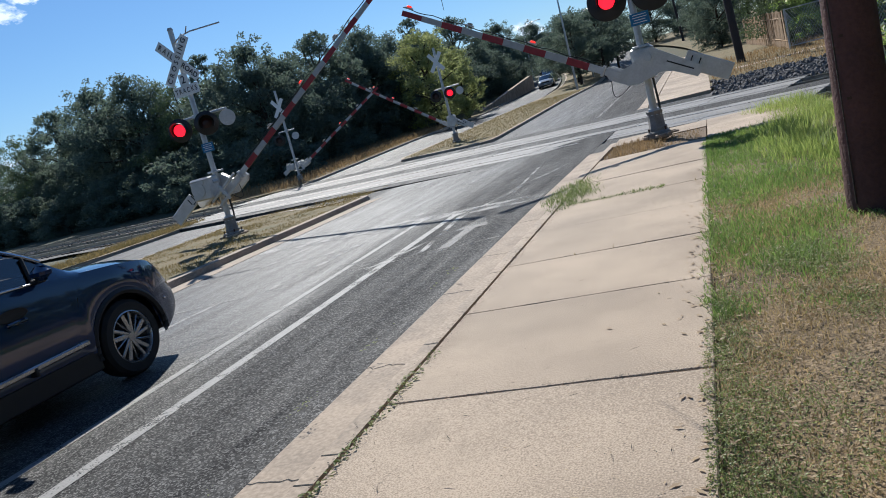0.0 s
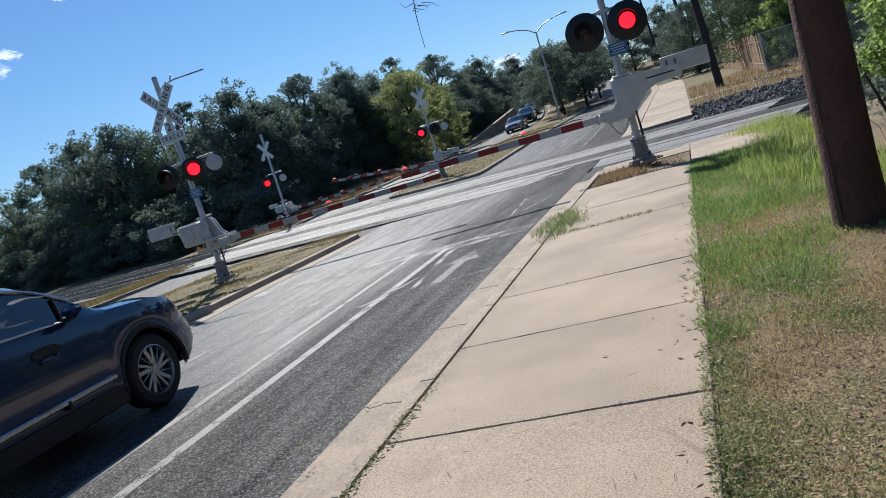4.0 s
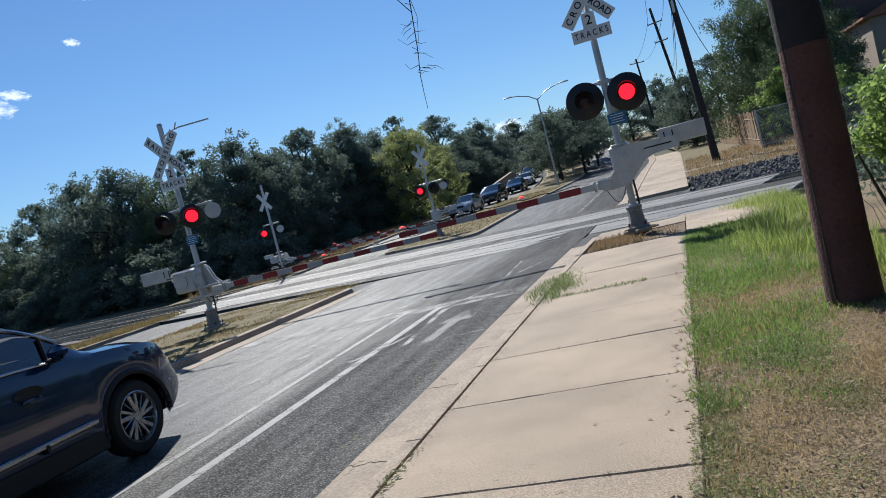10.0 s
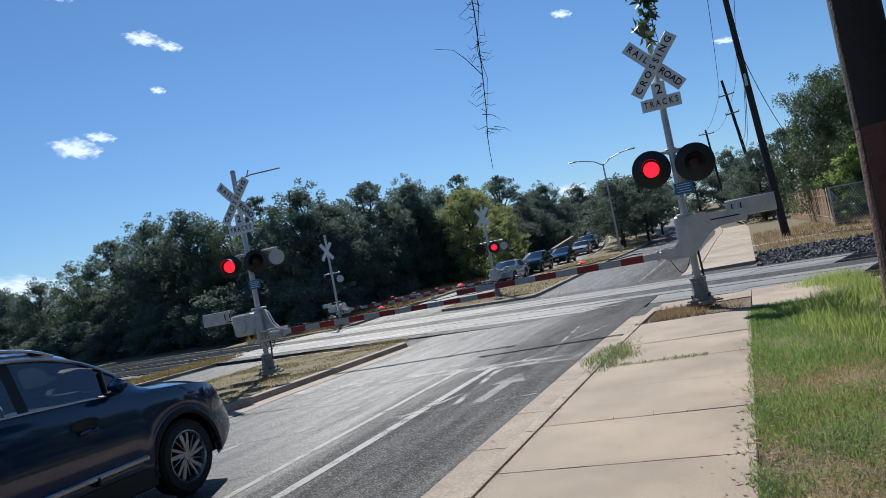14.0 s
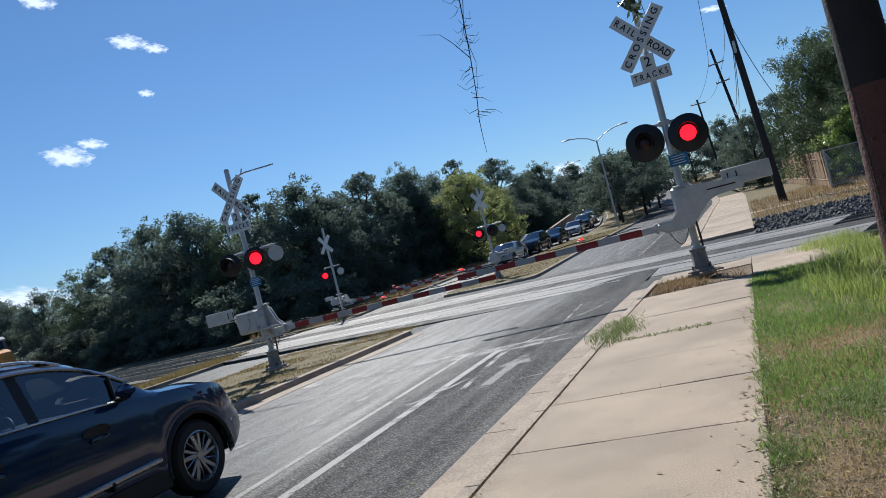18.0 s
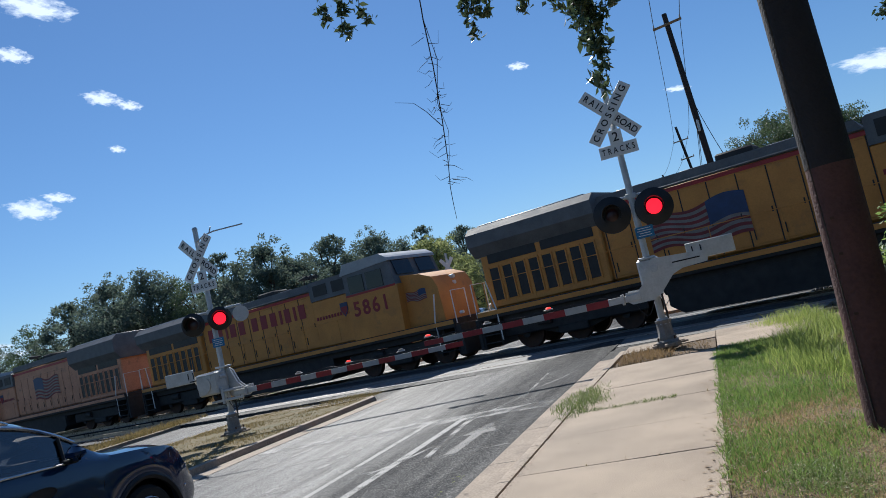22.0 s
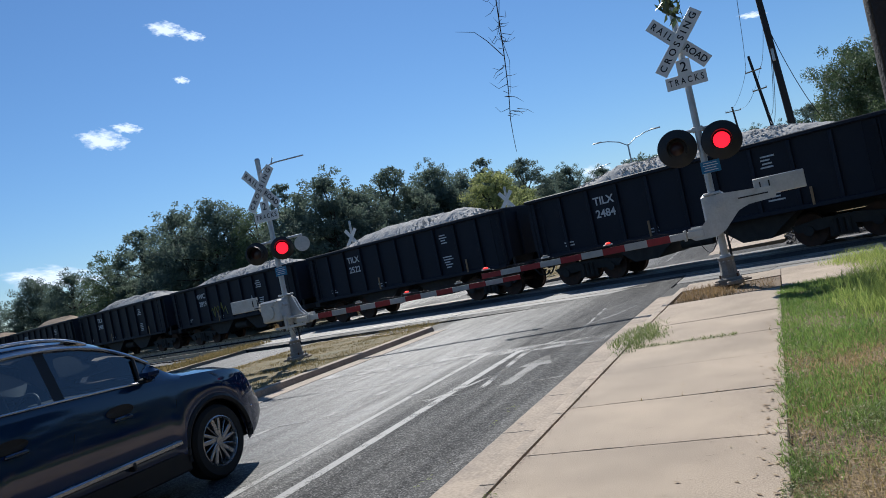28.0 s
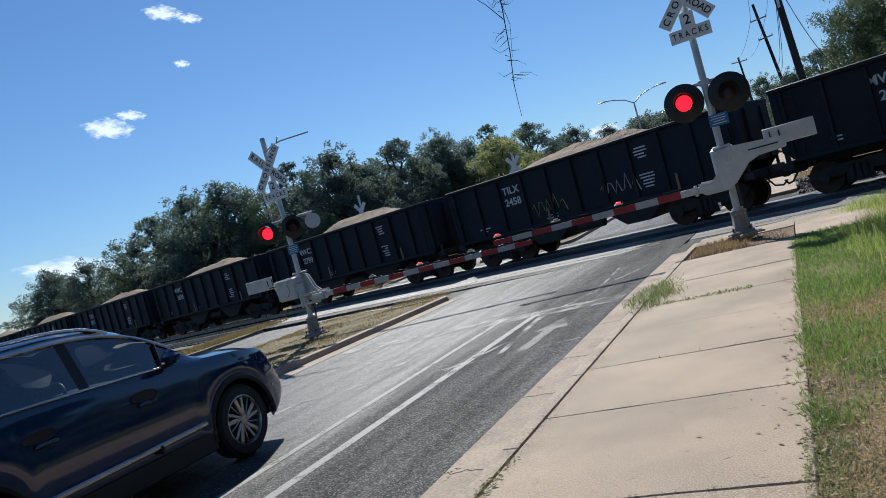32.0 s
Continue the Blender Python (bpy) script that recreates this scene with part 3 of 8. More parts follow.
# straight arrow in the bike lane
marking("bike_arrow", [((-3.52, 8.7), (-3.35, 8.7), (-3.32, 9.85), (-3.49, 9.85)), ((-3.65, 9.82), (-3.15, 9.82), (-3.40, 10.60), (-3.42, 10.60))], PAINT_DULL, "worn white straight-ahead arrow in the bike lane")
marking("lane_line_far", line(-6.0, 36, 60, 0.12) + line(-4.3, 30, 170, 0.12), PAINT_WORN, "worn white lane lines beyond the tracks")

# cracks as sunken dark seams
random.seed(9)
g = Geo()
for k in range(30):
    u, v = random.uniform(-8.4, -2.9), random.uniform(4, 24)
    a = random.uniform(-0.5, 0.5) + (math.pi / 2 if random.random() < 0.45 else 0)
    pts = []
    for i in range(random.randint(8, 22)):
        pts.append((u, v))
        a += random.uniform(-0.8, 0.8)
        u, v = clamp(u + 0.10 * math.cos(a), -8.6, -2.75), v + 0.10 * math.sin(a)
    for p, q in zip(pts, pts[1:]):
        d = Vector((q[0] - p[0], q[1] - p[1])).normalized() * 0.0045
        g.add([lay(p[0] - d.y, p[1] + d.x, -0.1225), lay(p[0] + d.y, p[1] - d.x, -0.1225), lay(q[0] + d.y, q[1] - d.x, -0.1225), lay(q[0] - d.y, q[1] + d.x, -0.1225)], [(0, 1, 2, 3)])
for v in (1.2, 2.75, 3.05, 4.6, 6.35, 7.7, 9.4, 11.0, 12.6):
    n = 12
    off = [v + 0.05 * noise.noise((v * 3, k * 0.7, 0)) for k in range(n + 1)]
    for k in range(n):
        a, b = -2.64 + 0.44 * k / n, -2.64 + 0.44 * (k + 1) / n
        g.add([lay(a, off[k] - 0.006, -0.1165), lay(b, off[k + 1] - 0.006, -0.1165), lay(b, off[k + 1] + 0.006, -0.1165), lay(a, off[k] + 0.006, -0.1165)], [(0, 1, 2, 3)])
    g.add([lay(-2.138, off[-1] - 0.006, 0.002), lay(-2.03, off[-1] - 0.006, 0.002), lay(-2.03, off[-1] + 0.006, 0.002), lay(-2.138, off[-1] + 0.006, 0.002)], [(0, 1, 2, 3)])
CRACK = mat("crack_tar", (0.02, 0.02, 0.02), (0.012, 0.012, 0.012), rough=0.9, bump=0.3)
tagged(part("cracks", g, CRACK, fix=False), "thin dark cracks in the asphalt", "crack", kind="stuff")

# ---- railway: two tracks over the road ----
def track(name, yc, label):
    t = thing(name, label, "track", kind="structure")
    for off in (-0.755, 0.755):
        g = Geo()
        prof = ((-0.036, 0), (-0.036, -0.035), (-0.01, -0.05), (-0.01, -0.14), (-0.07, -0.16), (0.07, -0.16), (0.01, -0.14), (0.01, -0.05), (0.036, -0.035), (0.036, 0))
        n = len(prof)
        for s in range(-110, 71, 6):
            g.v += [(*on_track(s, off + o, yc), TRACK_Z + z) for o, z in prof]
        m = len(g.v) // n
        g.f += [(i * n + j, i * n + (j + 1) % n, i * n + n + (j + 1) % n, i * n + n + j) for i in range(m - 1) for j in range(n)]
        part("rail", g, RAIL, t)
    g = Geo()
    for i in range(-205, 130):
        s = i * 0.53
        if -23 < s < 2.6:
            continue
        x, y = on_track(s, 0, yc)
        g.box((0, 0, 0), (0.23, 2.6, 0.18), pose(x, y, TRACK_Z - 0.25, 0, 0, -math.degrees(math.atan(TRACK_M))))
    tagged(part("sleepers", g, POLE_DARK, t, smooth=0), "dark timber sleepers", kind="stuff")
    return t


track("railway_track_near", NEAR_TRACK, "steel rails on dark sleepers, empty near track")
track("railway_track_far", FAR_TRACK, "steel rails on dark sleepers under the train")


def band(name, s0, s1, yc, o0, o1, z0, z1, material, label, cat, bumpy=0.0, step=0.6):
    g = Geo()
    nu, nv = max(2, int((s1 - s0) / step)), max(1, int((o1 - o0) / min(step, 0.35)))

    def at(a, b):
        s, o = s0 + (s1 - s0) * a, o0 + (o1 - o0) * b
        x, y = on_track(s, o, yc)
        return x, y, z0 + (z1 - z0) * b + bumpy * noise.noise((x * 2.5, y * 2.5, 1))
    g.grid(at, nu, nv)
    return tagged(part(name, g, material, fix=False), label, cat, kind="structure")


band("ballast_left", -110, -21.5, NEAR_TRACK, -2.2, 7.2, TRACK_Z - 0.2, TRACK_Z - 0.2, GRAVEL, "dark ballast bed of the tracks", "ballast", 0.05, 1.0)
band("ballast_right", 2.0, 70, NEAR_TRACK, -2.2, 7.2, TRACK_Z - 0.2, TRACK_Z - 0.2, GRAVEL, "dark ballast bed of the tracks", "ballast", 0.05, 1.0)
band("ballast_bank", -0.9, 60, FAR_TRACK, 2.0, 5.2, TRACK_Z - 0.06, TRACK_Z + 0.22, GRAVEL, "raised bank of grey ballast stones", "ballast", 0.08, 0.5)
# road surface through the crossing, between the rails and beside them, in panels
crossing = thing("level_crossing", "worn grey crossing panels with flangeway grooves between the rails", "crossing", kind="structure")


def crossing_panel(s0, s1, yc, o0, o1, material, dz=-0.004):
    c = [on_track(s0, o0, yc), on_track(s1, o0, yc), on_track(s1, o1, yc), on_track(s0, o1, yc)]
    r = random.uniform(-0.006, 0.004)
    top = [(x, y, TRACK_Z + dz + r) for x, y in c]
    low = [(x, y, TRACK_Z - 0.3) for x, y in c]
    part("panel", Geo().add(top + low, [(0, 1, 2, 3)] + [(4 + i, 4 + (i + 1) % 4, (i + 1) % 4, i) for i in range(4)]), material, crossing, smooth=0, fix=False)


for i in range(10):
    s0, s1 = -22.0 + i * 2.44, -22.0 + (i + 1) * 2.44 - 0.015
    for yc in (NEAR_TRACK, FAR_TRACK):
        crossing_panel(s0, s1, yc, -0.66, 0.66, PANEL)
        crossing_panel(s0, s1, yc, -1.45, -0.80, PANEL)
        crossing_panel(s0, s1, yc, 0.80, 1.45, PANEL)
        crossing_panel(s0, s1, yc, -0.79, -0.67, POLE_DARK, -0.06)
        crossing_panel(s0, s1, yc, 0.67, 0.79, POLE_DARK, -0.06)
    crossing_panel(s0, s1, NEAR_TRACK, 1.46, 2.95, ASPHALT_OLD, -0.01)
    crossing_panel(s0, s1, NEAR_TRACK, -2.3, -1.46, ASPHALT_OLD, -0.012)
    crossing_panel(s0, s1, FAR_TRACK, 1.46, 3.2, ASPHALT_OLD, -0.012)


# ---- crossing signals with gates ----
BOARD = 0.40
FOOT_METAL = mat("weathered_cast_base", (0.30, 0.285, 0.26), (0.17, 0.155, 0.14), rough=0.75, metal=0.1, scale=7, fine=45, bump=0.35, stains=((0.10, 0.08, 0.06), 6, 0.6))
LAMP_OFF = glassy("unlit_lamp_glass", (0.45, 0.40, 0.30), 0.2)


def blade(parent, cz, turn, words, length=1.30, width=0.24, y=-0.10):
    m = pose(0, y, cz) @ Matrix.Rotation(radians(turn), 4, "Y")
    b = part("crossbuck_blade", Geo().box((0, 0, 0), (length, 0.012, width), bev=0.005), WHITE, parent, "white reflective blade with black letters", at=m)
    for text, x, wd in words:
        lettering("letters", text, 0.175, BLACK, b, pose(x, -0.010, 0, 90, 0, 0), width=wd, bold=0.003)
    return b


def lamp_head(parent, x, y, z, facing, r=0.36, hood=0.3):
    """A round black background with hood, lens and a bulb that slides to the lens to light it. facing: degrees about z, 0 looks at -y."""
    m = pose(x, y, z, 0, 0, facing)
    disc = part("lamp_background", Geo().lathe([(0.0, 0.02), (r * 0.9, 0.02), (r, 0.0), (r, -0.012), (r * 0.93, -0.02), (0.16, -0.012), (0.0, -0.012)], pose(0, 0, 0, 90, 0, 0), 36),
                BLACK, parent, "round black lamp background", at=m)
    g = Geo()
    n = 22
    for k in range(2):
        rr = 0.185 - 0.006 * k
        for j in range(2):
            g.v += [(rr * math.cos(a), -0.02 - j * hood * (0.55 + 0.45 * max(0, math.sin(a))), rr * math.sin(a)) for a in [radians(-40 + 260 * i / n) for i in range(n + 1)]]
    q = n + 1
    g.f += [(i, i + 1, q + i + 1, q + i) for i in range(n)] + [(2 * q + i, 3 * q + i, 3 * q + i + 1, 2 * q + i + 1) for i in range(n)] + [(q + i, q + i + 1, 3 * q + i + 1, 3 * q + i) for i in range(n)]
    part("hood", g, BLACK, disc)
    part("lens", Geo().lathe([(0.0, 0.03), (0.10, 0.022), (0.155, 0.0), (0.155, -0.01)], pose(0, -0.008, 0, 90, 0, 0), 28), LENS, disc, "dark red lens")
    part("housing", Geo().lathe([(0.15, 0.0), (0.17, 0.06), (0.12, 0.2), (0.0, 0.24)], pose(0, 0.03, 0, -90, 0, 0), 20), BLACK, disc, "black lamp housing")
    bulb = part("lit_lens", Geo().lathe([(0.0, 0.012), (0.10, 0.008), (0.148, 0.0), (0.148, -0.01), (0.0, -0.01)], pose(0, 0, 0, 90, 0, 0), 28), RED_GLOW, disc, "glowing red light", at=pose(0, 0.06, 0))
    return bulb


def blank_lamp(parent, x, y, z, facing, r=0.19):
    m = pose(x, y, z, 0, 0, facing)
    return part("lamp_back", Geo().lathe([(0.0, -0.06), (0.12, -0.055), (0.14, -0.02), (r * 0.9, -0.015), (r, 0), (r, 0.015), (0, 0.02)], pose(0, 0, 0, 90, 0, 0), 32), ALU, parent, "pale grey back of a lamp", at=m)


BULBS_FIRST, BULBS_SECOND, ARMS = [], [], []


def gate_arm(parent, px, pz, side, length, lights=3, y=-0.22, scale=1.0, boxed=False):
    """The swinging gate: bracket, counterweight, boards and lamps about its pivot. side: -1 arm to -x, 1 to +x."""
    pivot = part("gate_arm", Geo().cyl((0, -0.07, 0), (0, 0.14, 0), 0.07, n=18), STEEL, parent, "steel gate pivot", at=pose(px, y, pz))
    poly = [(-.107, .11), (0, .19), (.3, .17), (.94, .13), (.985, .03), (.95, -.08), (.5, -.107), (.31, -.18), (.16, -.34), (.03, -.48), (-.13, -.57), (-.52, -.575), (-.64, -.49), (-.62, -.345), (-.385, -.353), (-.24, -.217)]
    f = -side
    back = 0.34 if boxed else 0.0
    flip = lambda p: (p[0] * f * scale, p[1] * scale)
    part("bracket", Geo().prism([flip(p) for p in poly], -0.035 + back, 0.015 + back), ALU, pivot, "pale cast gate bracket")
    part("bracket", Geo().prism([flip((p[0] * 0.93, p[1] * 0.93)) for p in poly], 0.09 + back, 0.13 + back), ALU, pivot)
    g = Geo()
    for a, b in (((.30, .05), (.88, .04)),):
        g.box(((a[0] + b[0]) / 2 * f * scale, -0.038, 0.03), (0.5 * scale, 0.006, 0.025))
    part("slot", g, BLACK, pivot)
    part("bolt", Geo().cyl((0, -0.05, 0), (0, -0.03, 0), 0.035, n=10), STEEL, pivot)
    cw = part("counterweight", Geo().box(((1.05 * f - (0.12 if boxed else 0)) * scale, 0.03, 0.15 * scale), (0.84 * scale, 0.05, 0.32 * scale), bev=0.012), ALU, pivot, "pale steel counterweight plate")
    for k in range(2):
        part("bolt", Geo().box(((0.74 + 0.15 * k) * f * scale, 0.0, 0.16 * scale), (0.022, 0.02, 0.16), bev=0.004), BLACK, cw)
    x0, z0 = 0.55 * side * scale, -0.45 * scale
    if boxed:
        part("arm_support", Geo().box((0.15 * side, -0.12, z0 + 0.10), (1.0, 0.05, 0.06), bev=0.01).box((0.2 * side, -0.12, z0 - 0.12), (0.9, 0.05, 0.06), bev=0.01).box((0.1 * side, -0.13, z0), (0.07, 0.06, 0.4), bev=0.01), ALU, pivot, "pale bolted arm support bars")
    part("arm_clamp", Geo().box((x0 - 0.05 * side, 0, z0), (0.30, 0.09, 0.13), bev=0.01).box((x0 + 0.14 * side, 0.0, z0), (0.05, 0.12, 0.2), bev=0.008), ALU, pivot, "bolted aluminium arm clamp")
    n = int((length - 0.3) / BOARD)
    x = x0 + 0.12 * side
    part("arm_root", Geo().box((x + 0.15 * side, 0, z0), (0.3, 0.03, 0.13), bev=0.005), ALU, pivot)
    x += 0.3 * side
    seg = (length - 0.3) / max(1, n)
    for i in range(n):
        hgt = 0.135 - 0.03 * i / max(1, n)
        part("board", Geo().box((x + seg * (i + 0.5) * side, 0, z0), (seg, 0.03, hgt), bev=0.004), RED_TAPE if i % 2 == 0 else WHITE_TAPE, pivot,
             "red reflective stripe" if i % 2 == 0 else "white reflective stripe", smooth=0)
    cable = [(x + side * seg * n * t, -0.01, z0 + 0.10 + 0.015 * math.sin(t * 40)) for t in [k / 24 for k in range(25)]]
    part("cable", Geo().tube(cable, 0.009, 6), BLACK, pivot, "thin black cable on the arm")
    for i in range(lights):
        lx = x + side * (seg * n) * ((i + 0.9) / lights if i < lights - 1 else 0.97)
        lamp = part("arm_lamp", Geo().box((lx, 0, z0 + 0.125), (0.17, 0.07, 0.03), bev=0.01), ALU, pivot, "pale lamp base on the arm")
        if i % 2 == (lights % 2):
            part("lamp_glass", Geo().box((lx, 0, z0 + 0.155), (0.10, 0.06, 0.04), bev=0.014), LAMP_OFF, lamp, "unlit clear lamp")
            continue
        part("lamp_glass", Geo().box((lx, 0, z0 + 0.155), (0.10, 0.06, 0.04), bev=0.014), AMBER_GLOW, lamp, "lit red arm lamp")
    hang = [(x0 + (0.05 + 0.5 * t) * side * -1 * 0.8, -0.02, z0 - 0.06 - 1.0 * math.sin(math.pi * t) * 0.32) for t in [k / 12 for k in range(13)]]
    part("hanging_cable", Geo().tube(hang, 0.008, 6), BLACK, pivot, "slack black cable")
    ARMS.append((pivot, side, (px, y, pz)))
    return pivot


def signal(at, label, cross, plate, lamps, blue, pivot, side, arm, top, heads, back=None, gate_scale=1.0, turn=0.0, far=False):
    s = thing("crossing_signal", label, "crossing signal", at, "railway crossing signals")
    part("foundation", Geo().box((0, 0, 0.03), (0.40, 0.40, 0.16), bev=0.03).lathe([(0.0, 0.1), (0.175, 0.1), (0.175, 0.16), (0.15, 0.19), (0.135, 0.42), (0.15, 0.44), (0.15, 0.48), (0.0, 0.48)], None, 8), FOOT_METAL, s, "weathered cast base on a concrete footing")
    for k in range(4):
        part("anchor_bolt", Geo().cyl((0.15 * (1 if k % 2 else -1), 0.15 * (1 if k > 1 else -1), 0.09), (0.15 * (1 if k % 2 else -1), 0.15 * (1 if k > 1 else -1), 0.17), 0.018, n=8), RUST, s)
    part("mast_collar", Geo().cyl((0, 0, 0.40), (0, 0, 0.52), 0.13, 0.10, 20), STEEL, s, "steel collar with bolts")
    part("mast", Geo().cyl((0, 0, 0.42), (0, 0, top), 0.066, 0.062, 20), STEEL, s, "galvanised steel mast")
    part("mast_cap", Geo().cyl((0, 0, top), (0, 0, top + 0.05), 0.072, 0.05, 20), STEEL, s)
    if not far or turn == 0:
        w1 = [("R A I L", -0.37, 0.44), ("ROAD", 0.38, 0.47)]
        w2 = [("C R O S S I N G", 0.0, 1.17)]
    size = dict(length=1.08, width=0.19) if far else {}
    blade(s, cross, 53 if far else 48, w1 if turn == 0 else (), y=-0.085, **size)
    blade(s, cross, -53 if far else -50, w2 if turn == 0 else (), y=-0.105, **size)
    part("sign_clamp", Geo().box((0, -0.06, cross), (0.16, 0.06, 0.06), bev=0.01), STEEL, s)
    if plate:
        pl = part("number_plate", Geo().box((0, -0.085, plate + 0.25), (0.25, 0.01, 0.29), bev=0.004), WHITE, s, "white plate with the track count")
        lettering("letters", "2", 0.25, BLACK, pl, pose(0, -0.094, plate + 0.25, 90, 0, 0), bold=0.003)
        pl = part("tracks_plate", Geo().box((0, -0.085, plate), (0.73, 0.01, 0.24), bev=0.004), WHITE, s, "white plate lettered TRACKS")
        lettering("letters", "T R A C K S", 0.165, BLACK, pl, pose(0, -0.094, plate, 90, 0, 0), width=0.63, bold=0.002)
    xs = [h[0] for h in heads] + ([back[0]] if back else [])
    part("crossarm", Geo().cyl((min(xs), 0.05, lamps + 0.30), (max(xs), 0.05, lamps + 0.30), 0.032, n=12).box((0, 0.02, lamps + 0.30), (0.2, 0.16, 0.1), bev=0.01), STEEL, s, "steel crossarm carrying the lamps")
    for i, (hx, hz, fc, ln) in enumerate(heads):
        part("lamp_drop", Geo().cyl((hx, 0.05, lamps + 0.30), (hx, 0.05, hz + 0.05), 0.025, n=10), STEEL, s)
        b = lamp_head(s, hx, -0.06, hz, fc, 0.36 if side < 0 and not far else 0.29, ln)
        early = 0.03 if far or side > 0 else 0.0
        (BULBS_FIRST if (i == 0) != far else BULBS_SECOND).append((b, early, 0.03 if early and i == 0 else 0.0))
    if back:
        blank_lamp(s, *back)
    if blue:
        bl = part("blue_sign", Geo().box((0.09, -0.08, blue), (0.34, 0.008, 0.22), bev=0.003), BLUE, s, "small blue notice plate")
        for k, wd in enumerate((0.24, 0.27, 0.2, 0.25)):
            part("writing_bar", Geo().box((0.09, -0.086, blue + 0.07 - 0.045 * k), (wd, 0.003, 0.012)), WHITE, bl, smooth=0)
    boxed = side > 0
    mk = 0.66 if far else 1.0
    if boxed:
        mech = part("gate_mechanism", Geo().box((-0.18, -0.28, pivot[1] - 0.12), (0.56 * mk, 0.40 * mk, 0.54 * mk), bev=0.035).cyl((-0.25, -0.28 - 0.23 * mk, pivot[1] - 0.13), (-0.25, -0.28, pivot[1] - 0.13), 0.19 * mk, n=20).box((-0.14, -0.28 - 0.205 * mk, pivot[1] + 0.05), (0.2 * mk, 0.03, 0.1), bev=0.008), ALU, s, "pale weathered gate mechanism box")
        part("hinge", Geo().box((-0.18, -0.28 - 0.21 * mk, pivot[1] + 0.1), (0.46 * mk, 0.03, 0.03), bev=0.008), STEEL, mech)
    else:
        part("gate_mechanism", Geo().box((0.0, 0.10, pivot[1] - 0.05), (0.42, 0.34, 0.55), bev=0.05).cyl((0.05, -0.09, pivot[1] - 0.12), (0.05, 0.0, pivot[1] - 0.12), 0.2, n=24), ALU, s, "pale weathered gate mechanism box")
    for bz in (pivot[1] + 0.22, pivot[1] - 0.36):
        part("mast_bracket", Geo().box((0, 0.04, bz), (0.3, 0.26, 0.05), bev=0.01), STEEL, s)
    gate_arm(s, pivot[0], pivot[1], side, arm[0], arm[1], arm[2], gate_scale, boxed)
    part("conduit", Geo().tube([(0.1, 0.08, 0.35), (0.11, 0.1, 0.6), (0.09, 0.12, pivot[1] - 0.3)], 0.022, 8), BLACK, s, "black cable conduit")
    g = Geo()
    random.seed(3)
    for k in range(14):
        a = random.uniform(0, 6.28)
        g.box((0.3 * math.cos(a), 0.3 * math.sin(a), 0.02), (random.uniform(.06, .15), random.uniform(.05, .1), random.uniform(.03, .08)), pose(0, 0, 0, 0, 0, random.uniform(0, 90)), 0.01)
    tagged(part("rubble", g, KERB, s, "broken concrete round the foot"), kind="stuff")
    return s


signal(pose(-1.05, 14.85, 0.05), "grey steel crossing signal with crossbuck and striped gate beside pavement", 4.53, 3.82, 2.60, 2.17, (0.10, 1.46), -1,
       (4.15, 3, -0.22), 5.2, [(-0.42, 2.63, 4, 0.28), (0.37, 2.60, 4, 0.28)])
signal(pose(-11.5, 15.7, -0.10), "grey steel crossing signal with striped gate on the grass median", 4.36, 3.66, 2.72, 2.24, (0.05, 1.42), 1,
       (5.55, 4, -0.25), 5.1, [(-0.55, 2.80, 22, 0.34), (0.25, 2.80, 35, 0.34)], back=(0.82, 0.0, 2.80, 35))
signal(pose(-20.6, 35.0, -0.2), "distant steel crossing signal with crossbuck and gate beside dark trees", 4.05, 0, 2.55, 0, (0.0, 1.1), 1,
       (5.6, 4, 0.25), 4.9, [(-0.5, 2.45, 25, 0.3)], back=(0.45, 0.0, 2.5, 20), turn=1, far=True, gate_scale=0.68)
signal(pose(-12.1, 36.2, -0.12), "distant steel crossing signal with crossbuck on the far median", 4.05, 0, 2.45, 0, (0.0, 1.15), -1,
       (5.6, 4, 0.25), 4.7, [(-0.45, 2.45, 15, 0.3), (0.3, 2.45, 15, 0.3)], back=(0.8, 0.0, 2.45, 25), turn=1, far=True, gate_scale=0.75)


# ---- the train ----
YELLOW = mat("yellow_loco_paint", (0.68, 0.31, 0.07), (0.52, 0.225, 0.05), rough=0.55, spec=0.35, scale=1.2, fine=25, bump=0.05, stains=((0.25, 0.13, 0.06), 1.5, 0.55))
FADED = mat("faded_orange_paint", (0.66, 0.33, 0.19), (0.52, 0.235, 0.13), rough=0.6, scale=1.4, fine=18, bump=0.05, grit=1.0, stains=((0.17, 0.095, 0.065), 2.0, 0.75))
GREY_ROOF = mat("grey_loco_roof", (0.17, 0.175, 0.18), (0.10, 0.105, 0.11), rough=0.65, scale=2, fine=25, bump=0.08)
# roof grey made paler: sun glare on upward faces is put into the colour
GLARE_ROOF = mat("sun_glare_roof", (0.42, 0.43, 0.44), (0.30, 0.31, 0.32), rough=0.4, scale=2, fine=25, bump=0.06)
RED_TRIM = mat("red_trim", (0.42, 0.03, 0.03), (0.3, 0.025, 0.025), rough=0.5, scale=4, fine=30, bump=0.03)
DARK_FRAME = mat("dirty_underframe", (0.05, 0.047, 0.044), (0.022, 0.021, 0.02), rough=0.8, scale=4, fine=40, bump=0.3)
CAR_PAINT = mat("dark_wagon_paint", (0.011, 0.016, 0.028), (0.007, 0.010, 0.019), rough=0.62, spec=0.3, scale=1.2, fine=20, bump=0.1, vary=0.25, stains=((0.035, 0.035, 0.036), 1.3, 0.35))
STONE_A = mat("pale_crushed_stone", (0.60, 0.575, 0.53), (0.38, 0.36, 0.33), rough=0.95, scale=10, fine=40, bump=1.0)
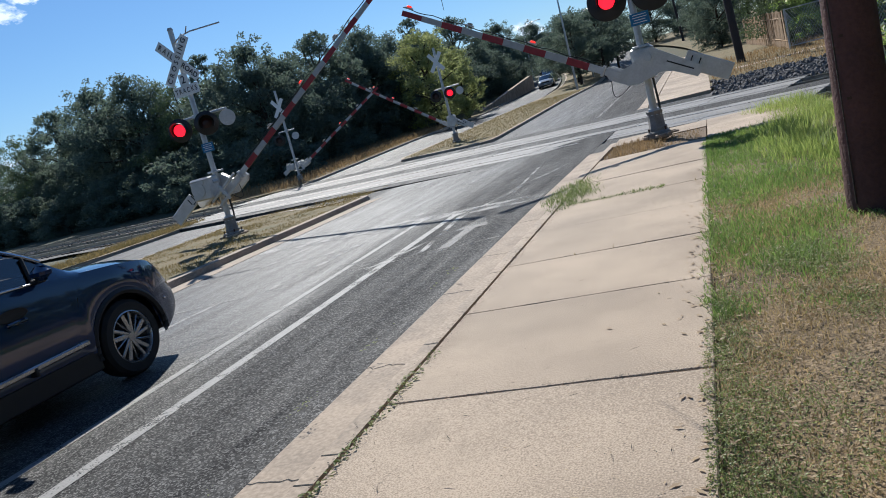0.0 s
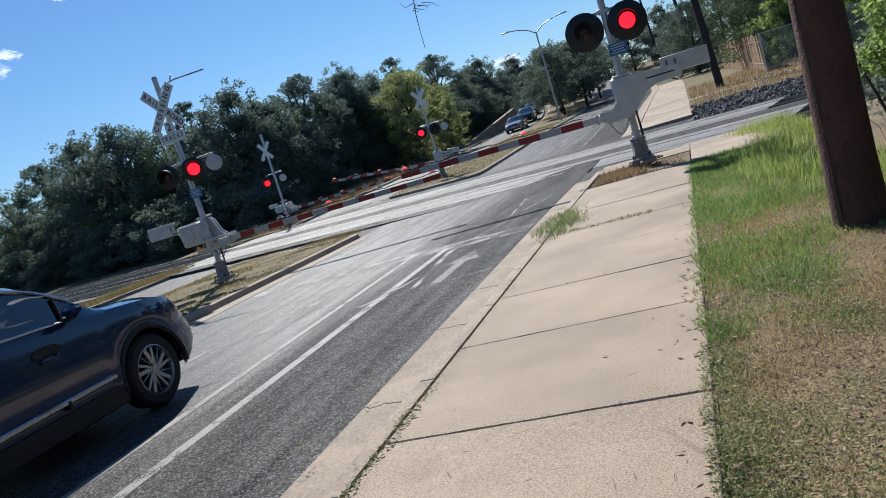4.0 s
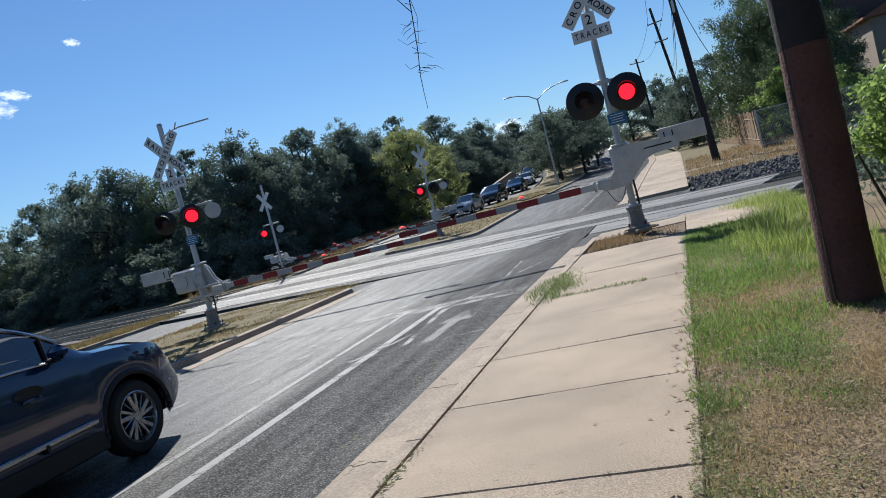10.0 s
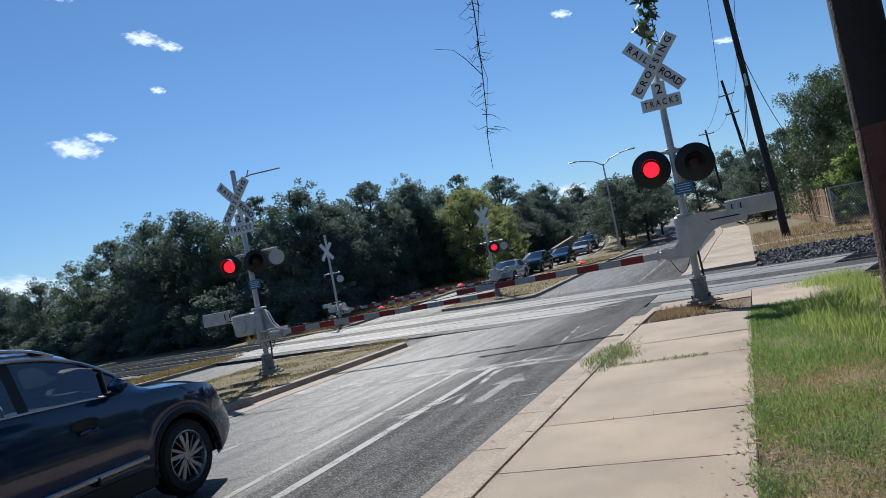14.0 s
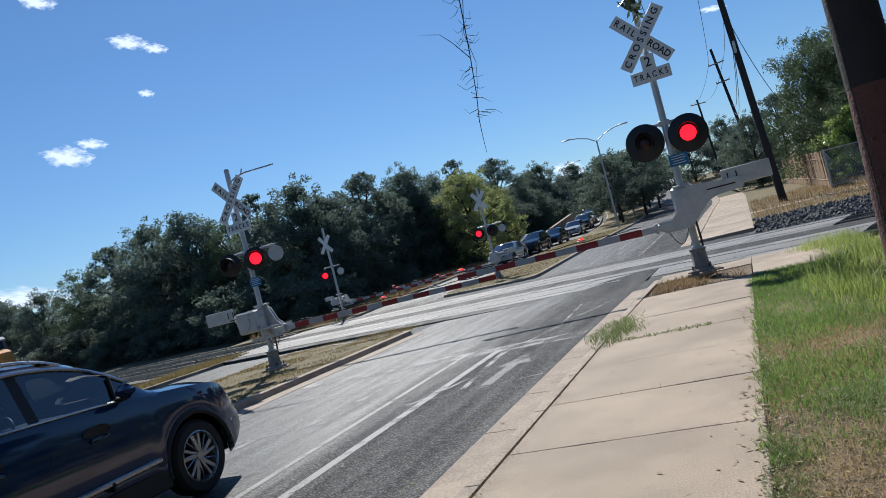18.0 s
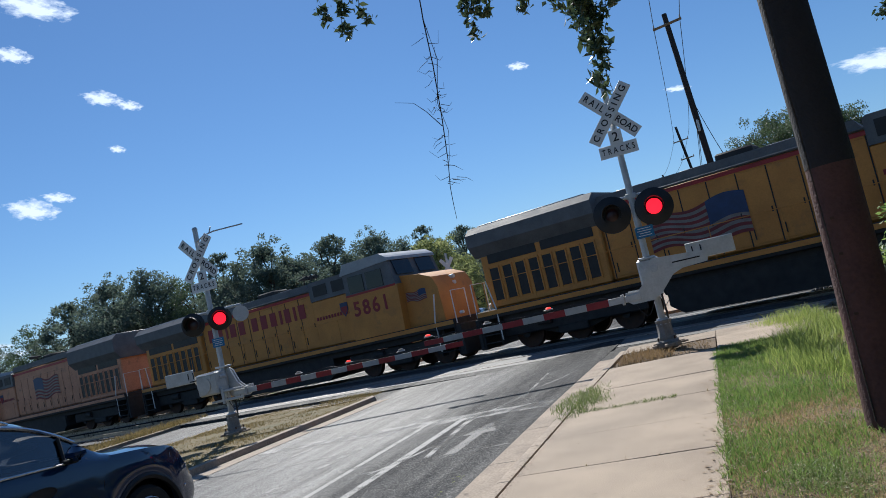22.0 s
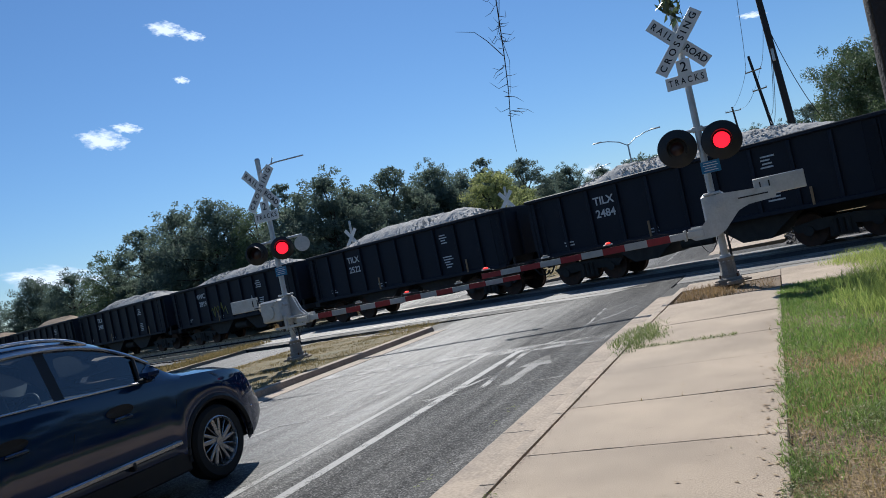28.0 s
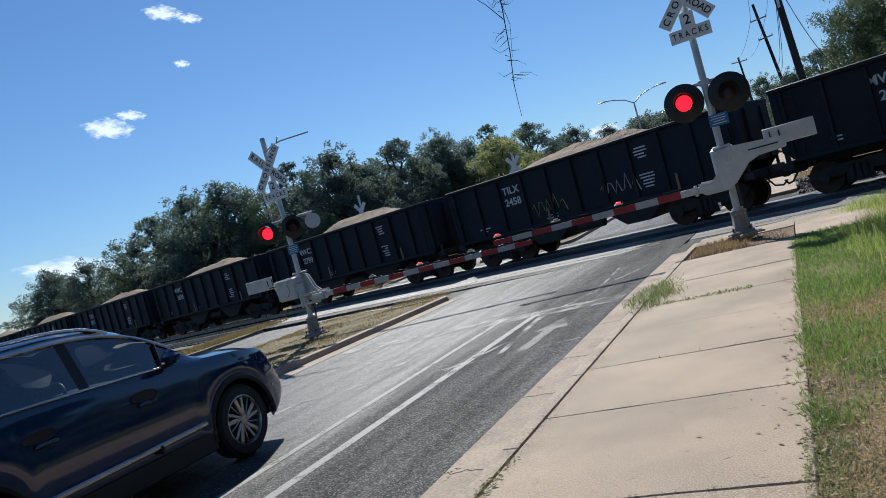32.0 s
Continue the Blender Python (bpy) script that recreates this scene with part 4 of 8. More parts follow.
STONE_B = mat("tan_sand", (0.42, 0.31, 0.21), (0.32, 0.23, 0.15), rough=0.95, scale=3, fine=40, bump=0.8)
DARK_GLASS = glassy("dark_window_glass", (0.012, 0.014, 0.017), 0.06)
CHALK = mat("white_stencil", (0.62, 0.63, 0.64), (0.5, 0.5, 0.5), rough=0.6, scale=8, fine=50, bump=0.0)
RED_LETTER = mat("dark_red_lettering", (0.30, 0.02, 0.03), (0.22, 0.015, 0.02), rough=0.5, scale=5, fine=50, bump=0.0)
GRAFFITI = mat("yellow_spray_paint", (0.5, 0.45, 0.12), (0.3, 0.28, 0.1), rough=0.6, scale=6, fine=50, bump=0.0)
FLAG_BLUE = mat("flag_blue", (0.03, 0.06, 0.16), (0.02, 0.04, 0.1), rough=0.5, bump=0.0)
FLAG_WHITE = mat("faded_flag_white", (0.30, 0.265, 0.235), (0.2, 0.17, 0.145), rough=0.6, scale=3, fine=30, bump=0.0)
FLAG_RED = mat("faded_flag_red", (0.24, 0.035, 0.035), (0.16, 0.03, 0.03), rough=0.6, scale=3, fine=30, bump=0.0)
LOCO_GLOW = glow("lit_loco_headlamp", (1.0, 0.72, 0.45), 1.6)


def wheelset(parent, x, r=0.46, label=""):
    g = Geo()
    for y in (-0.80, 0.66):
        g.lathe([(0.0, 0.0), (r * 0.55, 0.03), (r * 0.8, 0.0), (r, 0.0), (r, 0.13), (r + 0.03, 0.135), (r + 0.03, 0.16), (0, 0.16)], pose(x, y, r, -90, 0, 0), 24)
    g.cyl((x, -0.7, r), (x, 0.7, r), 0.08, n=10)
    return part("wheelset", g, RUST, parent, "steel wheels on an axle")


def bogie(parent, x, axles, wr=0.46, gap=1.75):
    b = part("bogie", Geo().box((x, 0, wr + 0.12), (gap * (axles - 1) * 0.6, 1.5, 0.25), bev=0.05), DARK_FRAME, parent, "dark cast bogie")
    n = axles
    for i in range(n):
        wheelset(b, x + (i - (n - 1) / 2) * gap, wr)
    L = gap * (n - 1) / 2
    for y in (-1.02, 0.94):
        poly = [(x - L - 0.45, wr + 0.18), (x - L - 0.3, wr - 0.02), (x - L + 0.35, wr - 0.02), (x - L + 0.55, wr + 0.02), (x - 0.35, wr - 0.25), (x + 0.35, wr - 0.25), (x + L - 0.55, wr + 0.02), (x + L - 0.35, wr - 0.02), (x + L + 0.3, wr - 0.02), (x + L + 0.45, wr + 0.18), (x + L * 0.6, wr + 0.30), (x - L * 0.6, wr + 0.30)]
        part("side_frame", Geo().prism(poly, y, y + 0.08), DARK_FRAME, b)
        for i in range(n):
            xx = x + (i - (n - 1) / 2) * gap
            part("journal_box", Geo().cyl((xx, y - 0.06, wr), (xx, y + 0.02, wr), 0.14, n=14), DARK_FRAME, b)
        for k in (-0.17, 0, 0.17):
            part("spring", Geo().cyl((x + k, y - 0.03, wr - 0.18), (x + k, y - 0.03, wr + 0.22), 0.07, n=8), DARK_FRAME, b)
    return b


def coupler(parent, x, d):
    g = Geo().box((x + 0.3 * d, 0, 0.86), (0.75, 0.2, 0.22), bev=0.03).box((x + 0.62 * d, 0.06, 0.86), (0.2, 0.32, 0.3), bev=0.05)
    g.tube([(x, -0.35, 0.8), (x + 0.25 * d, -0.37, 0.55), (x + 0.5 * d, -0.2, 0.5), (x + 0.65 * d, -0.1, 0.62)], 0.03, 6)
    return part("coupler", g, DARK_FRAME, parent, "steel knuckle coupler and air hose")


LOCO_L = 21.7


def locomotive(name, number, paint, label, reverse=False, flag=1, big_text=True, wings=False, tall=0.0):
    """A six-axle diesel; local x runs forwards from its rear coupler face at 0, or backwards when reverse."""
    t = thing(name, label, "locomotive", group="locomotives of the train")
    f = -1 if reverse else 1
    X = (lambda x: LOCO_L - x) if reverse else (lambda x: x)      # x: metres from the rear

    def bx(g, x0, x1, y0, y1, z0, z1, bev=0.03, m=None):
        a, b = sorted((X(x0), X(x1)))
        return g.box(((a + b) / 2, (y0 + y1) / 2, (z0 + z1) / 2), (b - a, y1 - y0, z1 - z0), bev=bev)

    def prof(poly, y0, y1):
        return Geo().prism([(X(x), z) for x, z in poly], y0, y1)

    part("underframe", bx(bx(Geo(), 0.5, 20.7, -1.5, 1.5, 1.28, 1.58), 1.4, 20.0, -1.3, 1.3, 1.05, 1.3), DARK_FRAME, t, "dark dirty underframe and walkway")
    part("walkway_edge", bx(Geo(), 0.55, 20.65, -1.53, -1.5, 1.40, 1.55, 0), paint, t, "painted walkway edge stripe", smooth=0)
    part("fuel_tank", Geo().prism([(X(7.3), 1.1), (X(7.3), 0.5), (X(7.7), 0.22), (X(13.8), 0.22), (X(14.2), 0.5), (X(14.2), 1.1)], -1.35, 1.35), DARK_FRAME, t, "dark fuel tank")
    for x in (3.9, 17.6):
        b = bogie(t, X(x), 3, 0.53, 1.85)
        part("equaliser_frame", Geo().box((X(x), -1.12, 0.78), (5.3, 0.1, 0.5), bev=0.05).box((X(x), -1.14, 0.45), (1.1, 0.12, 0.3), bev=0.05), DARK_FRAME, b)
        part("brake_cylinder", Geo().cyl((X(x) - 1.2, -1.22, 0.85), (X(x) - 0.7, -1.22, 0.85), 0.13, n=12), DARK_FRAME, b)
    part("air_reservoir", Geo().cyl((X(7.2), -1.15, 1.0), (X(14.2), -1.15, 1.0), 0.17, n=12), DARK_FRAME, t, "long dark air tank")
    for x, d in ((0.3, -1), (21.1, 1)):
        coupler(t, X(x) - 0.0, d * f)
    # pilots, steps and handrails at both ends
    for x0, x1 in ((0.35, 0.6), (20.6, 20.9)):
        part("pilot", bx(Geo(), x0, x1, -1.45, 1.45, 0.25, 1.35, 0.02), DARK_FRAME, t, "steel pilot plate")
    for x in (0.9, 20.25):
        for k in range(4):
            part("step", Geo().box((X(x), -1.32, 0.45 + 0.28 * k), (0.77, 0.35, 0.03)), DARK_FRAME, t, smooth=0)
        for k in (-0.4, 0.4):
            part("step_side", Geo().box((X(x) + k, -1.32, 0.85), (0.03, 0.35, 1.05)), DARK_FRAME, t, smooth=0)
    for y in (-1.45,):
        pts = [(X(x), y, 2.55) for x in (1.0, 4, 8, 12, 15.5)]
        part("handrail", Geo().tube(pts, 0.016, 6), paint, t, "tubular handrail along the walkway")
        for x in range(1, 16, 2):
            part("stanchion", Geo().cyl((X(x), y, 1.55), (X(x), y, 2.55), 0.013, n=6), paint, t)
    for x in (0.45, 20.75):
        part("end_rail", Geo().tube([(X(x), -1.4, 1.4), (X(x), -1.4, 2.6), (X(x), -0.5, 2.6), (X(x), -0.5, 1.5)], 0.024, 6), WHITE, t, "white handrail at the end")
        part("grab_rail", Geo().tube([(X(x + (0.9 if x < 1 else -0.9)), -1.48, 0.5), (X(x + (0.9 if x < 1 else -0.9)), -1.5, 1.6), (X(x + (0.7 if x < 1 else -0.7)), -1.48, 2.6)], 0.026, 6), WHITE, t, "white grab rail by the steps")
    # long hood: engine part with side doors
    part("engine_hood", bx(Geo(), 5.6, 13.4, -1.0, 1.0, 1.58, 4.05 + tall, 0.08), paint, t)
    part("hood_roof", prof([(5.5, 4.0 + tall), (5.7, 4.34 + tall), (13.2, 4.34 + tall), (13.4, 4.0 + tall)], -1.02, 1.02), GREY_ROOF, t, "grey hood roof")
    part("red_stripe", bx(Geo(), 5.6, 15.8, -1.025, -1.0, 3.86 + tall * 0.8, 3.98 + tall * 0.8, 0), RED_TRIM, t, "red dividing stripe", smooth=0)
    random.seed(len(number) + int(number))
    for i in range(9):
        x0 = 5.75 + i * 0.85
        d = part("hood_door", bx(Geo(), x0, x0 + 0.80, -1.02, -1.0, 1.72, 3.80, 0.008), paint, t)
        part("latch", Geo().box((X(x0 + 0.72), -1.03, 2.6), (0.04, 0.03, 0.16), bev=0.006).box((X(x0 + 0.1), -1.03, 2.0), (0.03, 0.03, 0.3)), DARK_FRAME, d)
    # radiator section, wider and flared at the top
    part("radiator_body", bx(Geo(), 0.95, 5.6, -1.15, 1.15, 1.58, 3.75, 0.06), paint, t)
    part("radiator_wing", Geo().prism([(-1.15, 3.45), (-1.48, 3.85), (-1.5, 4.28 + tall * 0.7), (-1.2, 4.52 + tall * 0.7), (1.2, 4.52 + tall * 0.7), (1.5, 4.28 + tall * 0.7), (1.48, 3.85), (1.15, 3.45)], 0, 4.9,
                                      Matrix(((0, 1 * f, 0, X(0.75)), (1, 0, 0, 0), (0, 0, 1, 0), (0, 0, 0, 1)))), GREY_ROOF, t, "grey flared radiator housing")
    for k in range(2):
        part("intake", bx(Geo(), 1.25 + k * 2.15, 3.2 + k * 2.15, -1.172, -1.14, 3.16, 3.62, 0.01), BLACK, t, "dark upper intake")
    for k in range(8):
        x0 = 1.25 + k * 0.53
        gr = part("grille", bx(Geo(), x0, x0 + 0.34, -1.168, -1.14, 1.85, 2.98, 0.01), BLACK, t, "dark vertical grille")
        part("grille_frame", bx(bx(Geo(), x0 - 0.05, x0, -1.185, -1.15, 1.8, 3.03, 0.006), x0 + 0.34, x0 + 0.39, -1.185, -1.15, 1.8, 3.03, 0.006), paint, gr)
    for i in range(10):
        part("door_seam", bx(Geo(), 5.70 + i * 0.85, 5.735 + i * 0.85, -1.008, -0.99, 1.66, 3.84, 0), BLACK, t, smooth=0)
    part("roof_overhang", bx(Geo(), 5.5, 13.4, -1.10, 1.10, 4.02 + tall, 4.07 + tall, 0.01), GREY_ROOF, t, "grey roof edge")
    for x0 in (6.2, 8.3, 10.9):
        part("roof_hatch", bx(Geo(), x0, x0 + 0.9, -0.6, 0.6, 4.32 + tall, 4.40 + tall, 0.02), GLARE_ROOF, t, "pale roof hatch")
    part("radiator_grating", bx(Geo(), 1.1, 5.3, -1.1, 1.1, 4.52 + tall * 0.7, 4.57 + tall * 0.7, 0.01), GLARE_ROOF, t, "pale radiator grating on the roof")
    part("red_stripe", bx(Geo(), 0.95, 5.6, -1.165, -1.15, 3.66, 3.74, 0), RED_TRIM, t, "red dividing stripe", smooth=0)
    # inverter cabinets behind the cab
    part("cabinet", bx(Geo(), 13.4, 15.8, -1.1, 1.1, 1.58, 3.56, 0.05), paint, t)
    part("cabinet_roof", prof([(13.4, 3.55), (13.4, 4.3), (13.5, 4.36), (15.8, 4.36), (15.8, 3.55)], -1.12, 1.12), GREY_ROOF, t, "grey upper side and roof")
    g = Geo()
    for k in range(2):
        bx(g, 13.65 + k * 1.1, 14.45 + k * 1.1, -1.135, -1.12, 3.72, 4.18, 0)
    part("louvres", g, BLACK, t, "black louvred vents", smooth=0)
    # stack, horns, fans
    part("exhaust_stack", bx(Geo(), 9.4, 10.5, -0.45, 0.45, 4.3 + tall, 4.6 + tall, 0.05), DARK_FRAME, t)
    g = Geo()
    for k in range(3):
        g.cyl((X(12.0), -0.2 + 0.2 * k, 4.7 + tall), (X(12.5 + 0.1 * k), -0.2 + 0.2 * k, 4.73 + tall), 0.03, 0.10, 10)
    g.cyl((X(12.1), 0, 4.3 + tall), (X(12.1), 0, 4.7 + tall), 0.03, n=8)
    part("horn", g, DARK_FRAME, t, "three-chime horn")
    # cab and nose
    part("cab", Geo().prism([(X(15.8), 1.58), (X(15.8), 3.34), (X(18.48), 3.34), (X(18.4), 1.58)], -1.5, 1.5), paint, t)
    part("cab_top", Geo().prism([(X(15.8), 3.34), (X(15.8), 4.4), (X(16.0), 4.6), (X(17.9), 4.6), (X(18.15), 4.45), (X(18.45), 3.34)], -1.5, 1.5), GREY_ROOF, t, "grey upper cab")
    part("cab_stripe", bx(Geo(), 15.8, 18.4, -1.508, -1.5, 3.30, 3.38, 0), RED_TRIM, t, "red dividing stripe", smooth=0)
    part("cab_roof", Geo().prism([(X(15.7), 4.25), (X(15.95), 4.64), (X(17.9), 4.64), (X(18.25), 4.42), (X(18.28), 4.30), (X(15.7), 4.2)], -1.53, 1.53), GLARE_ROOF, t, "grey cab roof with the sun's glare put in as a pale tone")
    for x0, x1 in ((16.05, 16.85), (17.0, 17.85)):
        w_ = part("cab_window", bx(Geo(), x0, x1, -1.525, -1.49, 3.42, 4.08, 0.01), DARK_GLASS, t, "dark cab side window")
        part("window_frame", bx(Geo(), x0 - 0.05, x1 + 0.05, -1.515, -1.495, 4.08, 4.13, 0), GREY_ROOF, w_, smooth=0)
        part("window_sill", bx(Geo(), x0 - 0.05, x1 + 0.05, -1.515, -1.495, 3.385, 3.42, 0), GREY_ROOF, w_, smooth=0)
    for y0, y1 in ((-1.25, -0.2), (0.2, 1.25)):
        part("windscreen", Geo().prism([(X(18.20), 4.32), (X(18.225), 4.32), (X(18.41), 3.70), (X(18.385), 3.70)], y0, y1), DARK_GLASS, t, "dark windscreen pane")
    part("nose", Geo().prism([(X(18.38), 1.58), (X(18.38), 3.62), (X(19.3), 3.50), (X(19.85), 3.28), (X(20.05), 2.85), (X(20.1), 1.58)], -1.15, 1.15), paint, t)
    g = Geo()
    for y in (-0.2, 0.2):
        g.cyl((X(19.88), 0.0, 3.05 + y * 0.6), (X(20.08), 0.0, 3.05 + y * 0.6), 0.075, n=14)
    for y in (-1.0, 1.0):
        g.cyl((X(20.7), y, 1.75), (X(20.85), y, 1.75), 0.06, n=14)
    part("headlight", g, LOCO_GLOW if not reverse and wings else WHITE, t, "lit headlights" if wings else "unlit headlight")
    if wings:
        g = Geo()
        for k in range(4):
            g.box((X(19.4 - 0.06 * k), -1.165, 2.75 - 0.11 * k), (1.0 - 0.16 * k, 0.01, 0.06))
        part("wing_emblem", g, FLAG_BLUE, t, "blue wing-like stripes on the nose", smooth=0)
    # lettering
    lx = 17.0 if not reverse else 17.2
    for i, digit in enumerate(number):
        lettering("road_number", digit, 0.80, RED_LETTER, t, pose(X(lx) + (i - 1.5) * 0.5, -1.512, 2.75, 90, 0, 0), 0.006, "dark red figure of the road number", bold=0.02)
    if big_text:
        x = 6.1
        for wd in (0.52, 0.52, 0.2, 0.52, 0.52, 0, 0.5, 0.52, 0.5, 0.2, 0.45, 0.2, 0.5):
            if wd:
                part("name_bar", bx(Geo(), x, x + wd * 0.8, -1.036, -1.03, 2.98, 3.58, 0), RED_LETTER, t, "plain dark red bar where the name stands", smooth=0)
            x += (wd or 0.15) + 0.13
    if flag:
        x0, z0 = (8.6, 2.15) if not reverse else (9.4, 2.42)
        if big_text:
            x0, z0 = 19.0, 2.55
        sc = 0.32 if big_text else 1.0
        fx, ysd = X(x0), (-1.16 if big_text else -1.04)
        dirn = -1 if reverse else 1

        def cloth(a0, a1, b0, b1, y):
            def at(a, b):
                u, w_ = a0 + (a1 - a0) * a, b0 + (b1 - b0) * b
                return fx + (u - 0.5) * 3.0 * sc * dirn, y, z0 + (1.3 * w_ * (0.82 + 0.18 * u) + 0.10 * math.sin(u * 8.5 + w_) - 0.12 * u) * sc
            return Geo().grid(at, 18, 1)
        fl = part("flag_panel", cloth(0, 1, 0, 1, ysd), FLAG_WHITE, t, "waving flag painted on the side", smooth=0, fix=False)
        for k in range(7):
            part("flag_stripe", cloth(0, 1, k * 2 / 13, (k * 2 + 1) / 13, ysd - 0.004), FLAG_RED, fl, smooth=0, fix=False)
        part("flag_field", cloth(0.62, 1, 6 / 13, 1, ysd - 0.008), FLAG_BLUE, fl, smooth=0, fix=False)
    sx = X(15.2)
    part("shield_emblem", Geo().prism([(sx - 0.21, 3.2), (sx + 0.21, 3.2), (sx + 0.21, 2.9), (sx, 2.62), (sx - 0.21, 2.9)], -1.125, -1.115), FLAG_BLUE, t, "plain blue shield shape", smooth=0)
    part("emblem_field", Geo().prism([(sx - 0.17, 3.04), (sx + 0.17, 3.04), (sx + 0.17, 2.9), (sx, 2.68), (sx - 0.17, 2.9)], -1.13, -1.125), RED_LETTER, t, smooth=0)
    g = Geo()
    for k in range(12):
        bx(g, 13.55 + k * 0.17, 13.66 + k * 0.17, -1.12, -1.112, 2.72, 2.86, 0)
    part("slogan_bars", g, RED_LETTER, t, smooth=0)
    return t


WAGON_L = 12.3


def heap(seed, height, x0=1.4, x1=10.9):
    """A heap of loose stone lying in the wagon, lumpy on top."""
    g = Geo()

    def at(a, b):
        x, y = x0 + (x1 - x0) * a, -1.36 + 2.72 * b
        k = min(1, 4.2 * min(a, 1 - a)) ** 0.7 * (1 - abs(2 * b - 1) ** 2.2)
        n = noise.noise((x * 0.8, y * 0.8, seed)) * 0.16 + noise.noise((x * 4.5, y * 4.5, seed)) * 0.05 + noise.noise((x * 11, y * 11, seed)) * 0.025
        return x, y, 3.02 + k * (height + n)
    g.grid(at, 110, 26)
    return g


def wagon_meshes():
    m = {}
    L = WAGON_L
    body = Geo()
    # sides, floor and sloped ends
    side = [(0.5, 3.12), (0.5, 1.42), (0.8, 1.15), (11.5, 1.15), (11.8, 1.42), (11.8, 3.12)]
    for y in (-1.45, 1.40):
        body.prism(side, y, y + 0.05)
    body.prism([(0.55, 3.1), (0.6, 3.1), (1.75, 1.2), (10.55, 1.2), (11.7, 3.1), (11.75, 3.1), (10.65, 1.1), (1.65, 1.1)], -1.4, 1.4)
    m["body"] = body
    m["side_rib"] = Geo().box((0, 0, 2.12), (0.10, 0.10, 1.86), bev=0.012)
    m["end_wall"] = Geo().box((0, 0, 2.25), (0.05, 2.8, 1.7))
    m["end_post"] = Geo().box((0, 0, 2.2), (0.08, 0.09, 1.6))
    # thin bar added in place of a tan rust streak on the side
    m["stake"] = Geo().box((0, -1.56, 1.42), (0.07, 0.03, 0.5), bev=0.006)
    ch = Geo()
    for y in (-1.49, 1.49):
        ch.box((L / 2, y, 3.14), (11.3, 0.16, 0.12), bev=0.02).box((L / 2, y, 1.16), (10.7, 0.14, 0.14), bev=0.015)
    for x in (0.55, 11.75):
        ch.box((x, 0, 3.14), (0.12, 3.0, 0.12), bev=0.02)
    m["top_chord"] = ch
    sill = Geo()
    sill.box((L / 2, 0, 0.98), (11.6, 0.5, 0.3), bev=0.02)
    for x in (0.55, 11.75):
        sill.box((x, 0, 1.02), (0.3, 2.9, 0.22), bev=0.02)
        for y in (-1.35, 1.35):
            sill.box((x, y, 2.0), (0.08, 0.08, 2.0)).box((x + (0.5 if x < 6 else -0.5), y, 1.5), (0.06, 0.06, 1.0))
    # hopper pockets between the bogies
    for x in (4.4, 7.9):
        sill.prism([(x - 1.3, 1.15), (x - 0.4, 0.45), (x + 0.4, 0.45), (x + 1.3, 1.15)], -1.2, 1.2)
    sill.cyl((5.6, -1.0, 0.75), (6.6, -1.0, 0.75), 0.17, n=12)
    m["centre_sill"] = sill
    lad = Geo()
    for k in range(6):
        lad.box((0, -1.58, 1.3 + 0.32 * k), (0.42, 0.025, 0.025))
    lad.box((-0.21, -1.57, 2.1), (0.03, 0.03, 1.9)).box((0.21, -1.57, 2.1), (0.03, 0.03, 1.9))
    m["ladder"] = lad
    return {k: fixed(v).mesh(k, DARK_FRAME if k == "centre_sill" else OLD_WOOD if k == "stake" else CAR_PAINT, 30) for k, v in m.items()}


WAGON = wagon_meshes()
HEAPS = {(k, s): fixed(heap(s * 3.7 + 1, 0.62 if k == "A" else 0.5, *((0.0 + 1.3, 11.0) if k == "A" else (2.6 + s * 0.5, 9.0)))).mesh("load", STONE_A if k == "A" else STONE_B, 0) for k in "AB" for s in range(3)}
stones = Geo()
random.seed(21)
for i in range(700):
    a, b = random.uniform(0.04, 0.96), random.uniform(0.05, 0.6)
    x, y = 1.3 + 9.7 * a, -1.36 + 2.72 * b
    k = min(1, 4.2 * min(a, 1 - a)) ** 0.7 * (1 - abs(2 * b - 1) ** 2.2)
    s = random.uniform(0.03, 0.065)
    stones.box((0, 0, 0), (s, s * random.uniform(.6, 1), s * random.uniform(.6, 1)), pose(x, y, 3.02 + k * 0.62 + 0.0, random.uniform(0, 90), random.uniform(0, 90), random.uniform(0, 90)))
STONES = stones.mesh("loose_stones", STONE_A, 0)


def child(name, mesh, parent, label=""):
    ob = new(name, mesh)
    ob.parent = parent
    return tagged(ob, label=label)


